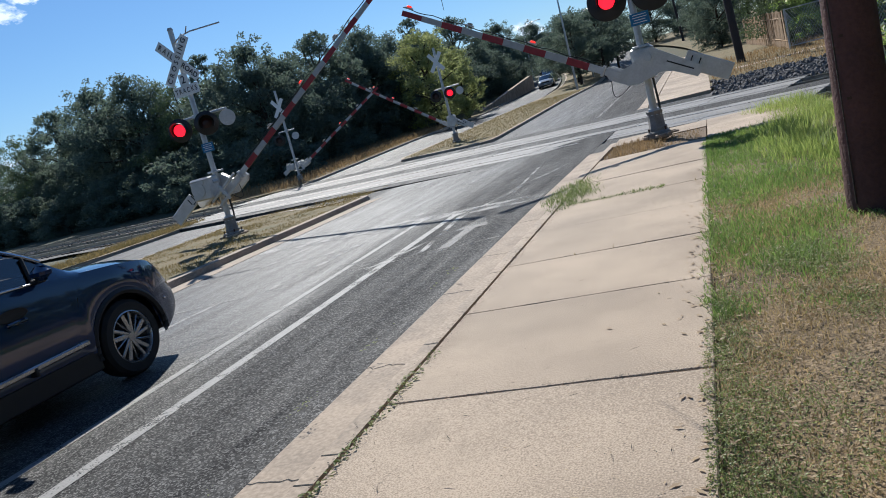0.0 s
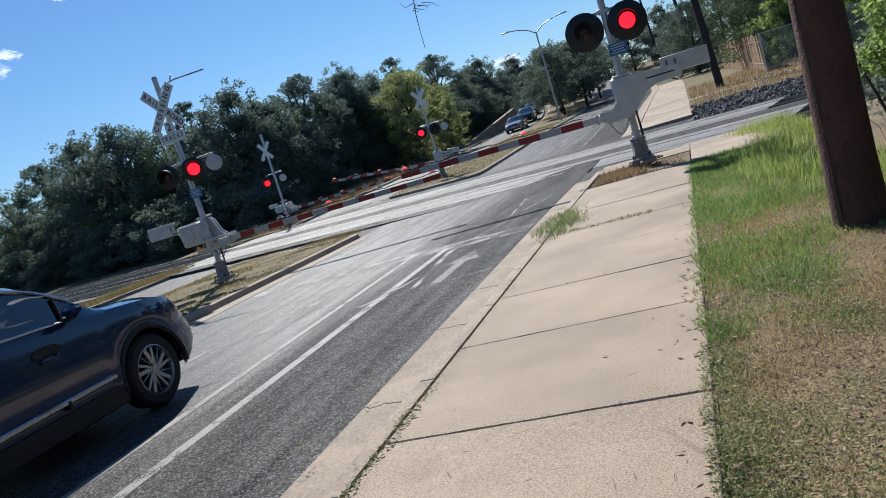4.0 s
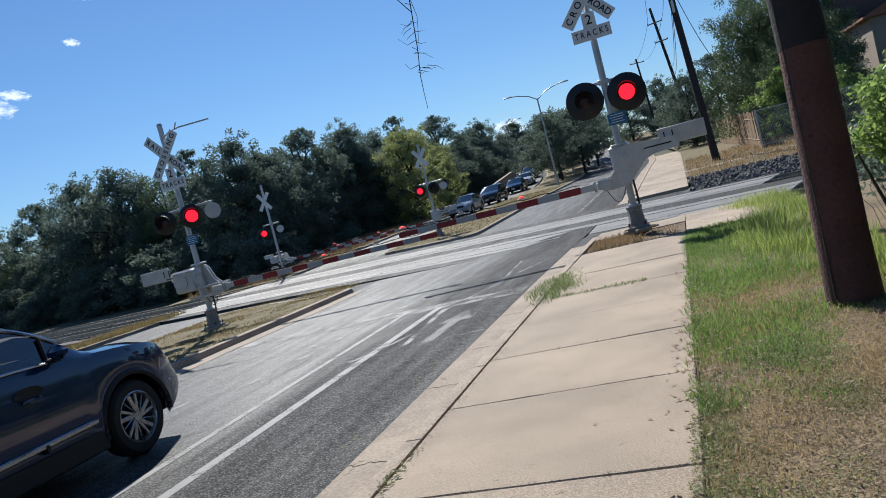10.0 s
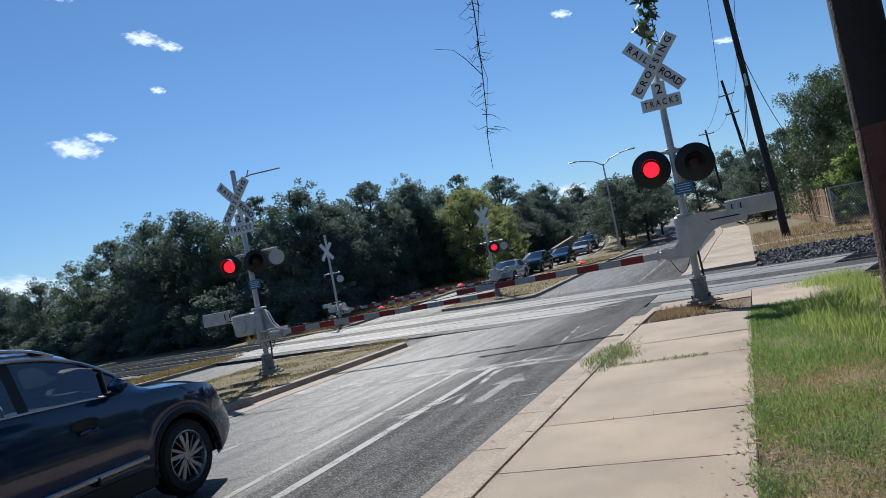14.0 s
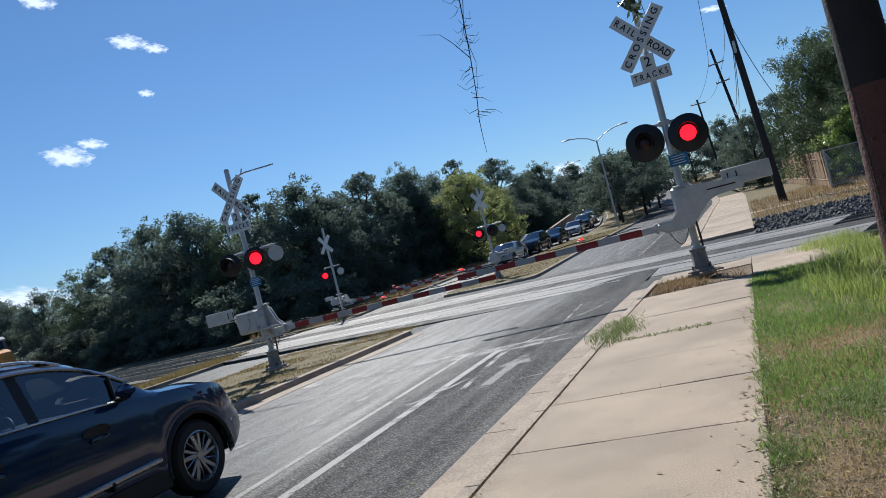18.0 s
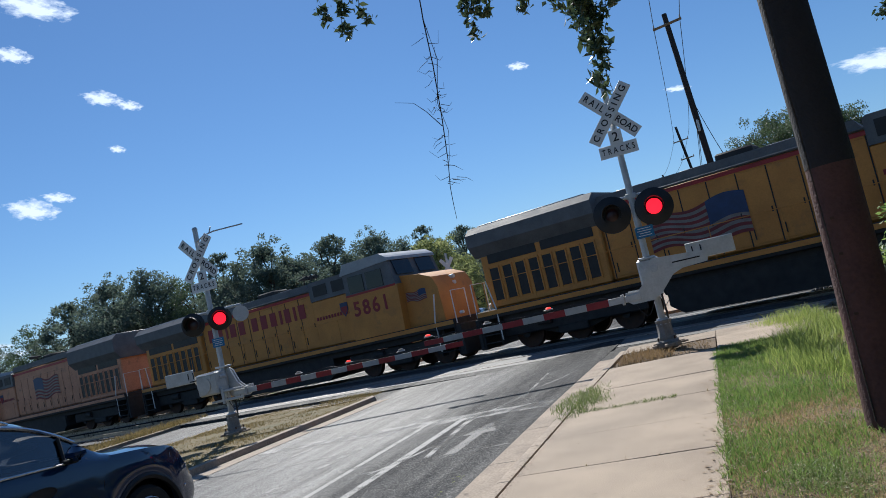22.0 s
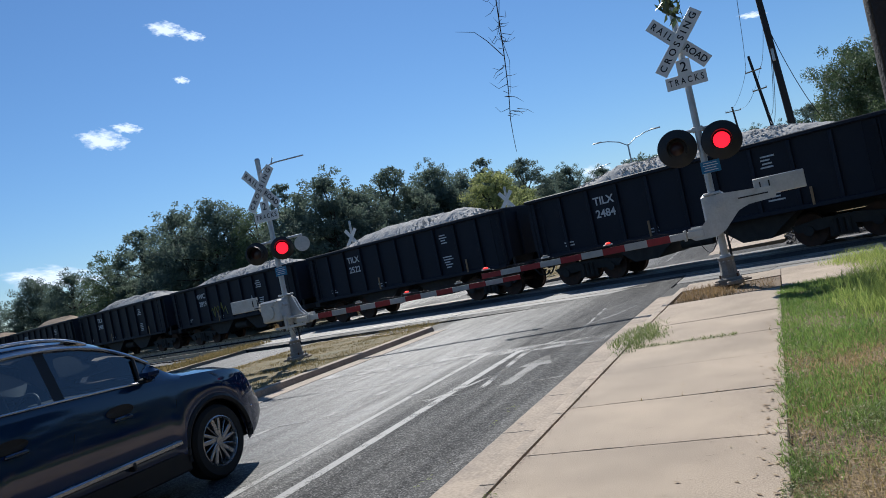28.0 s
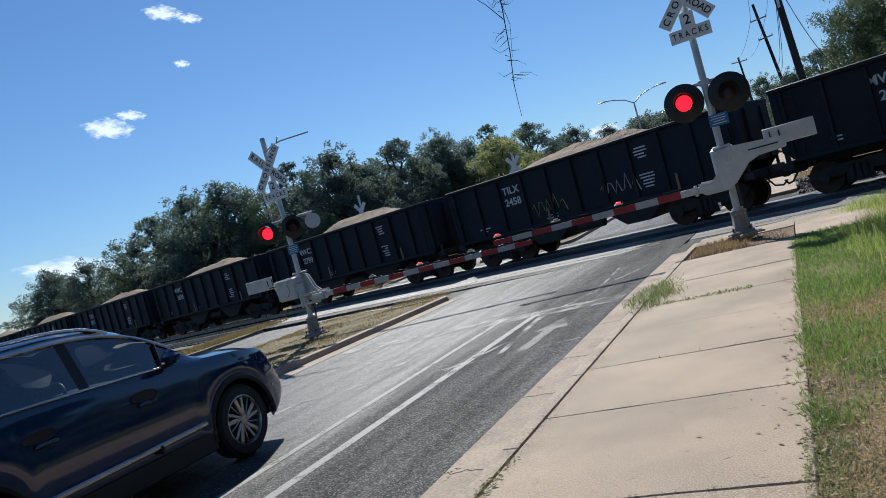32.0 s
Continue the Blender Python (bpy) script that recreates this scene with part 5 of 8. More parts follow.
def wagon(mark, number, load, seed, graffiti=False):
    stuff = "pale crushed stone" if load == "A" else "tan sand"
    t = thing("hopper_wagon", f"dark blue-black ribbed steel hopper wagon heaped with {stuff}", "wagon", group="wagons of the train")
    for k in ("body", "top_chord", "centre_sill"):
        child(k, WAGON[k], t)
    for x, d in ((0.53, -1), (11.77, 1)):
        child("end_wall", WAGON["end_wall"], t).location.x = x
        for y in (-0.7, 0.7):
            child("end_post", WAGON["end_post"], t).location = (x + 0.055 * d, y, 0)
    for x in (4.9, 9.7):
        child("stake", WAGON["stake"], t, "tan streak on the side, modelled as a thin bar").location.x = x
    for x in (0.9, 11.4):
        child("ladder", WAGON["ladder"], t).location.x = x
    for i in range(11):
        x = 0.8 + i * 1.07
        for y in (-1.5, 1.5):
            child("side_rib", WAGON["side_rib"], t).location = (x, y, 0)
    if not BOGIES:
        for x in (2.15, WAGON_L - 2.15):
            BOGIES.append(bogie(t, x, 2))
        for x, d in ((0.3, -1), (WAGON_L - 0.3, 1)):
            BOGIES.append(coupler(t, x - 0.15 * d, d * 0.75))
    else:
        for b in BOGIES:
            c = copy_thing(b, Matrix(b.matrix_basis))
            c.parent = t
    child("load", HEAPS[(load, seed % 3)], t, f"heap of {stuff}")
    if load == "A":
        tagged(child("stone_rubble", STONES, t), kind="stuff")
    lettering("reporting_mark", mark, 0.36, CHALK, t, pose(3.475, -1.462, 2.62, 90, 0, 0), 0.004, "white stencilled letters", bold=0.008)
    lettering("wagon_number", number, 0.36, CHALK, t, pose(3.475, -1.462, 2.2, 90, 0, 0), 0.004, "white stencilled number", bold=0.008)
    random.seed(int(number))
    g = Geo()
    for cx, cz, n in ((8.7, 2.75, 4), (8.75, 1.9, 5), (1.9, 1.5, 2), (5.0, 1.4, 2)):
        for k in range(n):
            wd = random.uniform(0.2, 0.5)
            g.box((cx + random.uniform(-0.05, 0.05), -1.462, cz - 0.1 * k), (wd, 0.003, 0.045))
    tagged(part("stencil_writing", g, CHALK, t, "small unreadable stencil lines", smooth=0), kind="stuff")
    if graffiti:
        for x0, col in ((4.2, GRAFFITI), (7.0, CHALK)):
            pts = [(x0 + 0.11 * i, -1.466, 1.75 + 0.28 * math.sin(i * 2.3) + 0.08 * math.sin(i * 5.1)) for i in range(14)]
            part("graffiti", Geo().tube(pts, 0.022, 4), col, t, "scribbled spray-paint tag")
    return t


BOGIES = []
TRAIN = []                               # thing, metres of its local origin behind the first wagon's front end
TRAIN.append((locomotive("locomotive", "6160", YELLOW, "yellow diesel locomotive with grey roof and painted flag", wings=True, flag=1, big_text=False), 2 * LOCO_L - 0.5))
TRAIN.append((locomotive("locomotive", "5861", YELLOW, "yellow diesel locomotive with grey roof and red name bars", flag=1), LOCO_L))
TRAIN.append((locomotive("locomotive", "5545", FADED, "faded orange diesel locomotive running backwards with painted flag", reverse=True, big_text=False, tall=0.34), -0.6))
for i, (mark, number, load) in enumerate((("TILX", "2403", "A"), ("TILX", "2462", "A"), ("TILX", "2436", "A"), ("TILX", "2436", "A"), ("TILX", "2484", "A"), ("TILX", "2522", "A"),
                                          ("MWCX", "2819", "A"), ("TILX", "2489", "A"), ("MWCX", "2839", "B"), ("MWCX", "2834", "B"), ("TILX", "2458", "B"), ("MWCX", "2799", "B"),
                                          ("MWCX", "2835", "B"), ("TILX", "2417", "B"), ("MWCX", "2811", "B"), ("TILX", "2471", "B"), ("TILX", "2440", "B"), ("MWCX", "2807", "B"))):
    TRAIN.append((wagon(mark, number, load, i, graffiti=i in (6, 10)), -WAGON_L * (i + 1)))
SPEED, AT_24 = 17.4, -16.4               # metres a second; where the first wagon's front end is at 24 s


# ---- motor cars ----
CHROME = mat("chrome_trim", (0.6, 0.61, 0.62), (0.5, 0.5, 0.51), rough=0.18, metal=0.9, bump=0.0)
ALLOY = mat("machined_alloy", (0.5, 0.5, 0.51), (0.4, 0.4, 0.41), rough=0.25, metal=0.8, bump=0.0)
CLADDING = mat("black_cladding", (0.016, 0.016, 0.017), (0.011, 0.011, 0.012), rough=0.6, scale=20, fine=120, bump=0.1)
LAMP_GLASS = glassy("lamp_glass", (0.35, 0.37, 0.4), 0.08)


CAR_GLASS = glassy("tinted_car_glass", (0.008, 0.014, 0.02), 0.03)
CAR_GLASS.node_tree.nodes["Principled BSDF"].inputs["Coat Weight"].default_value = 1.0
CAR_GLASS.node_tree.nodes["Principled BSDF"].inputs["Coat IOR"].default_value = 1.65


def see_through(name, tint, ior=1.5):
    """A thin tinted pane: mirror-like by its Fresnel gloss, the rest passes darkened."""
    m = bpy.data.materials.new(name)
    m.use_nodes = True
    n, l = m.node_tree.nodes, m.node_tree.links
    tr, gl, fr, ms = n.new("ShaderNodeBsdfTransparent"), n.new("ShaderNodeBsdfGlossy"), n.new("ShaderNodeFresnel"), n.new("ShaderNodeMixShader")
    tr.inputs[0].default_value = (*tint, 1)
    gl.inputs["Roughness"].default_value = 0.02
    fr.inputs["IOR"].default_value = ior
    nz, bp = n.new("ShaderNodeTexNoise"), n.new("ShaderNodeBump")
    nz.inputs["Scale"].default_value, nz.inputs["Detail"].default_value = 1.6, 2
    l.new(n.new("ShaderNodeTexCoord").outputs["Object"], nz.inputs["Vector"])
    bp.inputs["Strength"].default_value, bp.inputs["Distance"].default_value = 0.25, 0.02
    l.new(nz.outputs[0], bp.inputs["Height"])
    l.new(bp.outputs[0], gl.inputs["Normal"])
    l.new(fr.outputs[0], ms.inputs[0])
    l.new(tr.outputs[0], ms.inputs[1])
    l.new(gl.outputs[0], ms.inputs[2])
    l.new(ms.outputs[0], n["Material Output"].inputs[0])
    return m


PRIVACY_GLASS = see_through("dark_privacy_glass", (0.5, 0.57, 0.62), 2.3)
SEAT = mat("dark_seat_leather", (0.03, 0.03, 0.032), (0.02, 0.02, 0.022), rough=0.5, scale=10, fine=90, bump=0.2)


def car_paint(name, c):
    return mat(name, c, tuple(k * 0.9 for k in c), rough=0.04, metal=0.0, scale=1.5, fine=200, bump=0.0, spec=0.5, coat=0.35)


NAVY = car_paint("navy_car_paint", (0.007, 0.027, 0.085))
NAVY.node_tree.nodes["Principled BSDF"].inputs["Coat Weight"].default_value = 0.6


def lerp(table, x):
    for (a, p), (b, q) in zip(table, table[1:]):
        if x <= b:
            k = clamp((x - a) / (b - a), 0, 1)
            return p + (q - p) * k
    return table[-1][1]


def curve(table, x):
    """Smooth curve through a table."""
    for i in range(len(table) - 1):
        (a, p), (b, q) = table[i], table[i + 1]
        if x <= b or i == len(table) - 2:
            k = clamp((x - a) / (b - a), 0, 1)
            (a0, p0), (b1, q1) = table[max(0, i - 1)], table[min(len(table) - 1, i + 2)]
            m0 = (q - p0) / (b - a0) * (b - a)
            m1 = (q1 - p) / (b1 - a) * (b - a)
            return (2 * k ** 3 - 3 * k * k + 1) * p + (k ** 3 - 2 * k * k + k) * m0 + (3 * k * k - 2 * k ** 3) * q + (k ** 3 - k * k) * m1


def wheel(parent, x, y, r, side, spokes=5, width=0.23, rich=False):
    """side: -1 shows its face to local -y."""
    m = pose(x, y, r, 90 if side < 0 else -90, 0, 0)
    h = width / 2
    w = part("wheel", Geo().lathe([(r * 0.68, -h), (r * 0.9, -h), (r * 0.985, -h * 0.7), (r, 0), (r * 0.985, h * 0.7), (r * 0.9, h), (r * 0.70, h), (r * 0.67, h * 0.7)], None, 40), RUBBER, parent, "black rubber tyre on an alloy rim", at=m)
    part("rim", Geo().lathe([(r * 0.69, h * 0.95), (r * 0.66, h * 0.99), (r * 0.63, h * 0.8), (r * 0.6, -h * 0.4)], None, 40), ALLOY, w, "bright alloy rim")
    part("brake_disc", Geo().lathe([(0.0, h * 0.1), (r * 0.6, h * 0.1)], None, 30), CLADDING, w)
    hub = Geo().lathe([(0, h * 0.86), (r * 0.12, h * 0.84), (r * 0.15, h * 0.6)], None, 20)
    for i in range(spokes):
        a = 360 / spokes * i
        for off, wd, lean in (((-0.10, 0.045, 38), (0.06, 0.06, 46), (0.20, 0.022, 60)) if rich else ((0, 0.10, 0),)):
            mm = pose(0, 0, 0, 0, 0, a + off * 120) @ pose(r * 0.12, 0, h * 0.68, 0, 0, lean * 0.6)
            hub.box((r * 0.25, 0, 0), (r * 0.52, wd * r * 2, 0.03), mm, 0.006)
    part("spokes", hub, ALLOY, w, "machined alloy spokes")
    return w


def motor_car(label, at, paint, L=4.8, W=1.88, WB=2.77, front=0.93, R=0.365, roof=((0, 1.0), (0.12, 1.25), (0.5, 1.55), (1.2, 1.62), (2.0, 1.63), (2.5, 1.59), (3.42, 1.15), (3.55, 1.11), (4.3, 1.03), (4.62, 0.93), (4.8, 0.72)),
              belt=((0, 1.06), (1.0, 1.12), (3.3, 1.07), (3.55, 1.06), (4.3, 0.99), (4.8, 0.70)), windows=((0.55, 1.2), (1.3, 2.1), (2.2, 3.05)), screen=(2.55, 3.42), rear=(0.1, 0.45), rich=False, sill=0.24, group="", lit=False):
    """A car; local x runs from its rear bumper forwards, its right side is local -y."""
    t = thing("car", label, "car", at, group)
    xf, xr = L - front, L - front - WB
    line_at = curve if rich else lerp
    ra = R + 0.075
    N = 96 if rich else 44
    st = sorted(set([L * i / N for i in range(N + 1)] + [xr - ra + 0.001, xr + ra - 0.001, xf - ra + 0.001, xf + ra - 0.001] + [a for w_ in windows for a in w_] + list(screen) + list(rear)))

    def bottom(x):
        for c in (xr, xf):
            if abs(x - c) < ra:
                return R + math.sqrt(max(0, ra * ra - (x - c) ** 2)) * 0.98
        return sill + 0.16 * clamp((x - (L - 0.5)) / 0.5, 0, 1) ** 2 + 0.2 * clamp((0.5 - x) / 0.5, 0, 1) ** 2

    def half(x):
        e = clamp((x - (L - 0.95)) / 0.95, 0, 1)
        e2 = clamp((0.5 - x) / 0.5, 0, 1)
        return W / 2 * (1 - 0.20 * e ** 2.2 - 0.10 * e2 ** 2)

    rows = []
    for x in st:
        zb, zt, w_ = bottom(x), line_at(roof, x), half(x)
        zl = min(line_at(belt, x), zt - 0.02)
        zb = min(zb, zl - 0.05)
        cabin = zt - zl
        k = clamp(cabin / 0.6, 0, 1)
        zm = zb + (zl - zb) * 0.45
        fl = 0.012 if (abs(x - xr) < ra + 0.1 or abs(x - xf) < ra + 0.1) else 0
        rows.append([(x, -(w_ * 0.965 + fl), zb), (x, -(w_ * 0.992 + fl), zb + (zl - zb) * 0.2), (x, -(w_ + fl * 0.5), zm), (x, -w_ * 0.985, zl - 0.06), (x, -w_ * 0.955, zl), (x, -w_ * (0.90 - 0.15 * k), zt - 0.03 - 0.05 * k), (x, -w_ * (0.72 - 0.08 * k), zt), (x, 0, zt + 0.012)])
    body, glass, trim = Geo(), {}, Geo()
    n = 8
    full = [r + [(p[0], -p[1], p[2]) for p in reversed(r[:-1])] for r in rows]
    m = len(full[0])
    for r in full:
        body.v += r
    verts = body.v
    for i in range(len(st) - 1):
        xm = (st[i] + st[i + 1]) / 2
        for j in range(m - 1):
            f = (i * m + j, i * m + j + 1, (i + 1) * m + j + 1, (i + 1) * m + j)
            key = None
            jj = j if j < n - 1 else m - 2 - j
            if jj == 4:
                for k, (a, b) in enumerate(windows):
                    if a < xm < b:
                        key = ("side_window", k, j < n - 1)
                    elif k and windows[k - 1][1] < xm < a:
                        key = ("pillar", k, j < n - 1)
            if jj >= 5 and screen[0] < xm < screen[1]:
                key = ("windscreen", 0, 0)
            if jj >= 5 and rear[0] < xm < rear[1]:
                key = ("rear_window", 0, 0)
            if key:
                glass.setdefault(key, []).append(f)
            else:
                body.f.append(f)
    body.f += [tuple(range(m)), tuple(range(len(verts) - 1, len(verts) - m - 1, -1))]
    part("body", body, paint, t, smooth=40)
    for (nm, k, sd), fs in glass.items():
        ids = sorted({i for f in fs for i in f})
        g = Geo()
        g.v = [verts[i] for i in ids]
        back = {v: i for i, v in enumerate(ids)}
        g.f = []
        for f in fs:
            q = [Vector(verts[i]) for i in f]
            nv = (q[2] - q[0]).cross(q[3] - q[1])
            out_ = nv.z if nm in ("windscreen", "rear_window") else nv.y * q[0].y
            g.f.append(tuple(back[i] for i in (f if out_ > 0 else f[::-1])))
        part(nm, g, CLADDING if nm == "pillar" else PRIVACY_GLASS if rich else CAR_GLASS, t, "black pillar trim" if nm == "pillar" else "dark tinted glass", fix=False, smooth=40)
    # under the body: floor, wheel wells
    part("floor_pan", Geo().box((L / 2, 0, sill + 0.1), (L * 0.9, W * 0.84, 0.12)).box((xr, 0, 0.5), (2 * ra, W * 0.72, 0.55)).box((xf, 0, 0.5), (2 * ra, W * 0.72, 0.55)), CLADDING, t, "black underside and wheel wells", smooth=0)
    for x in (xr, xf):
        for sd in (-1, 1):
            wheel(t, x, sd * (W / 2 - 0.125), R, sd, 5, 0.235, rich)
            arc = [(x + (ra + 0.012) * math.cos(a), sd * (half(x) * 0.972 + 0.012), R + (ra + 0.012) * 0.98 * math.sin(a)) for a in [math.pi * i / 20 for i in range(-1, 22)]]
            part("arch_trim", Geo().tube(arc, 0.032, 6), CLADDING, t)
    for sd in (-1, 1):
        part("sill_trim", Geo().box(((xf + xr) / 2, sd * (W / 2 - 0.03), sill + 0.08), (WB - 2 * ra, 0.06, 0.2), bev=0.015), CLADDING, t)
        hx = L - 0.42
        part("headlight", Geo().box((0, 0, 0), (0.34, 0.10, 0.11), pose(hx + 0.1, sd * (half(hx) - 0.13), line_at(belt, hx) - 0.12, 0, 8, -sd * 32), 0.03), HEAD_GLOW if lit else LAMP_GLASS, t, "headlight under clear glass")
        part("tail_light", Geo().box((0.06, sd * (half(0.1) - 0.12), 0.92), (0.1, 0.3, 0.16), bev=0.03), RED_TAPE, t, "red tail light")
        mx = screen[1] - 0.42
        mir = part("mirror", Geo().box((mx, sd * (half(mx) + 0.10), line_at(belt, mx) + 0.08), (0.13, 0.17, 0.12), bev=0.045), paint, t, "door mirror")
        part("mirror_foot", Geo().box((mx + 0.02, sd * (half(mx) + 0.0), line_at(belt, mx) + 0.02), (0.08, 0.14, 0.04), bev=0.01), CLADDING, mir)
    gx = L - 0.07
    part("grille", Geo().box((gx, 0, 0.66), (0.08, W * 0.52, 0.26), bev=0.03), CLADDING, t, "black grille")
    part("bumper", Geo().box((L - 0.10, 0, 0.42), (0.16, W * 0.72, 0.18), bev=0.05), CLADDING, t, "black lower bumper")
    part("number_plate", Geo().box((L + 0.005, 0, 0.50), (0.02, 0.34, 0.16), bev=0.004), WHITE, t, "plain pale plate")
    if rich:
        for sd in (-1, 1):
            line_ = [(x, sd * (half(x) * 0.962 + 0.006), line_at(belt, x) + 0.012) for x in [0.5 + (screen[1] - 0.35 - 0.5) * i / 24 for i in range(25)]]
            part("belt_trim", Geo().tube(line_, 0.010, 6), CHROME, t, "thin chrome strip below the windows")
            top = [(x, sd * (half(x) * (0.90 - 0.15 * clamp((line_at(roof, x) - line_at(belt, x)) / 0.6, 0, 1)) + 0.014), line_at(roof, x) - 0.03 - 0.05 * clamp((line_at(roof, x) - line_at(belt, x)) / 0.6, 0, 1)) for x in [0.6 + (screen[1] - 0.2 - 0.6) * i / 26 for i in range(27)]]
            part("window_trim", Geo().tube(top, 0.015, 6), CHROME, t, "chrome strip over the windows")
            railp = [(x, sd * W * 0.33, line_at(roof, x) + 0.022 - 0.03 * abs((x - 1.65) / 1.15) ** 6) for x in [0.5 + 2.3 * i / 24 for i in range(25)]]
            part("roof_rail", Geo().tube(railp, 0.014, 8), CHROME, t, "bright roof rail")
            x0_, x1_ = xr + ra + 0.10, xf - ra - 0.10
            part("side_step", Geo().box(((x0_ + x1_) / 2, sd * (W / 2 + 0.012), sill + 0.235), (x1_ - x0_, 0.075, 0.05), pose(0, 0, 0, 0, -0.6, 0), 0.012), ALLOY, t, "bright metal strip along the sill")
            part("step_joint", Geo().box(((x0_ + x1_) / 2 + 0.25, sd * (W / 2 + 0.02), sill + 0.235), (0.03, 0.08, 0.075), bev=0.008), CLADDING, t)
            for hx in (1.75, 2.75):
                part("door_handle", Geo().box((hx, sd * (W / 2 + 0.012), 0.90), (0.2, 0.035, 0.035), bev=0.012), paint, t, "body-coloured door handle")
            for x0 in (1.30, 2.22, 3.35):
                seam = [(x0 + (0.05 if z > 0.8 else 0), sd * (half(x0) * (0.985 if z < 0.75 else 0.99) + 0.003), z) for z in (0.42, 0.6, 0.75, 0.9)]
                part("door_seam", Geo().tube(seam, 0.004, 4), CLADDING, t)
            part("fog_light", Geo().box((0, 0, 0), (0.10, 0.05, 0.035), pose(L - 0.22, sd * (half(L - 0.2) - 0.02), 0.56, 0, 0, -sd * 35), 0.01), CHROME, t, "bright lower light strip")
            for hx in (1.72, 2.74):
                part("handle_recess", Geo().lathe([(0.0, 0.0), (0.095, 0.0), (0.10, 0.004), (0.095, 0.006)], pose(hx, sd * (W / 2 - 0.004), 0.965, 90 if sd < 0 else -90, 0, 0) @ Matrix.Diagonal((1.5, 0.5, 1, 1)), 20), CLADDING, t)
            part("corner_glass_trim", Geo().tube([(3.04, sd * half(3.04) * 0.963, line_at(belt, 3.04) + 0.02), (3.10, sd * half(3.1) * 0.86, line_at(roof, 3.10) - 0.09)], 0.016, 6), CLADDING, t, "black post at the front corner of the window")
        for sx, sy in ((2.05, -0.40), (2.05, 0.40), (1.05, -0.42), (1.05, 0.42)):
            seat = part("seat", Geo().box((sx + 0.25, sy, 0.72), (0.52, 0.50, 0.16), bev=0.05), SEAT, t, "dark leather seat")
            part("backrest", Geo().box((0, 0, 0.32), (0.15, 0.48, 0.64), pose(sx, sy, 0.74, 0, -14, 0), 0.06), SEAT, seat)
            part("headrest", Geo().box((0, 0, 0), (0.10, 0.26, 0.18), pose(sx - 0.19, sy, 1.46, 0, -10, 0), 0.05), SEAT, seat)
        part("dashboard", Geo().box((3.2, 0, 0.98), (0.5, W * 0.78, 0.24), bev=0.08), SEAT, t, "dark dashboard")
        ring_ = [(0.18 * math.cos(q), 0.18 * math.sin(q), 0) for q in [2 * math.pi * i / 24 for i in range(25)]]
        part("steering_wheel", Geo().tube([pose(2.86, 0.40, 1.06, 0, -65, 0) @ Vector(p) for p in ring_], 0.016, 8), SEAT, t, "black steering wheel")
    return t


DRIVEN = []
SUV_Z = land(-6.3, 5.0) - 0.125
SUV_AT = pose(-6.32, 5.85 - (4.75 - 0.88), SUV_Z, 0, 0, 90)
suv = motor_car("dark navy five-door SUV waiting at the stop line", SUV_AT, NAVY, L=4.75, front=0.88, rich=True, screen=(2.55, 3.46), windows=((0.55, 1.25), (1.36, 2.18), (2.28, 3.22)),
                roof=((0, 1.0), (0.12, 1.28), (0.5, 1.54), (1.2, 1.655), (2.0, 1.69), (2.48, 1.66), (2.87, 1.565), (3.18, 1.40), (3.46, 1.195), (3.64, 1.14), (4.1, 1.09), (4.5, 1.0), (4.68, 0.88), (4.75, 0.70)),
                belt=((0, 1.14), (1.0, 1.20), (2.2, 1.175), (3.3, 1.12), (3.55, 1.095), (4.1, 1.04), (4.5, 0.95), (4.75, 0.68)))
ROLL = ((0, 0.44), (0.3, 0.12), (0.6, 0.015), (0.8, 0.0), (32, 0.0))      # metres still to go before it stops
DRIVEN.append((suv, [(t, Matrix.Translation((0, -d, 0)) @ SUV_AT) for t, d in ROLL]))
for ch in suv.children:
    if ch.name.split(".")[0] == "wheel":
        sgn = 1 if ch.matrix_basis.translation.y < 0 else -1
        DRIVEN.append((ch, [(t, ch.matrix_basis @ Matrix.Rotation(sgn * d / 0.365, 4, "Z")) for t, d in ROLL]))

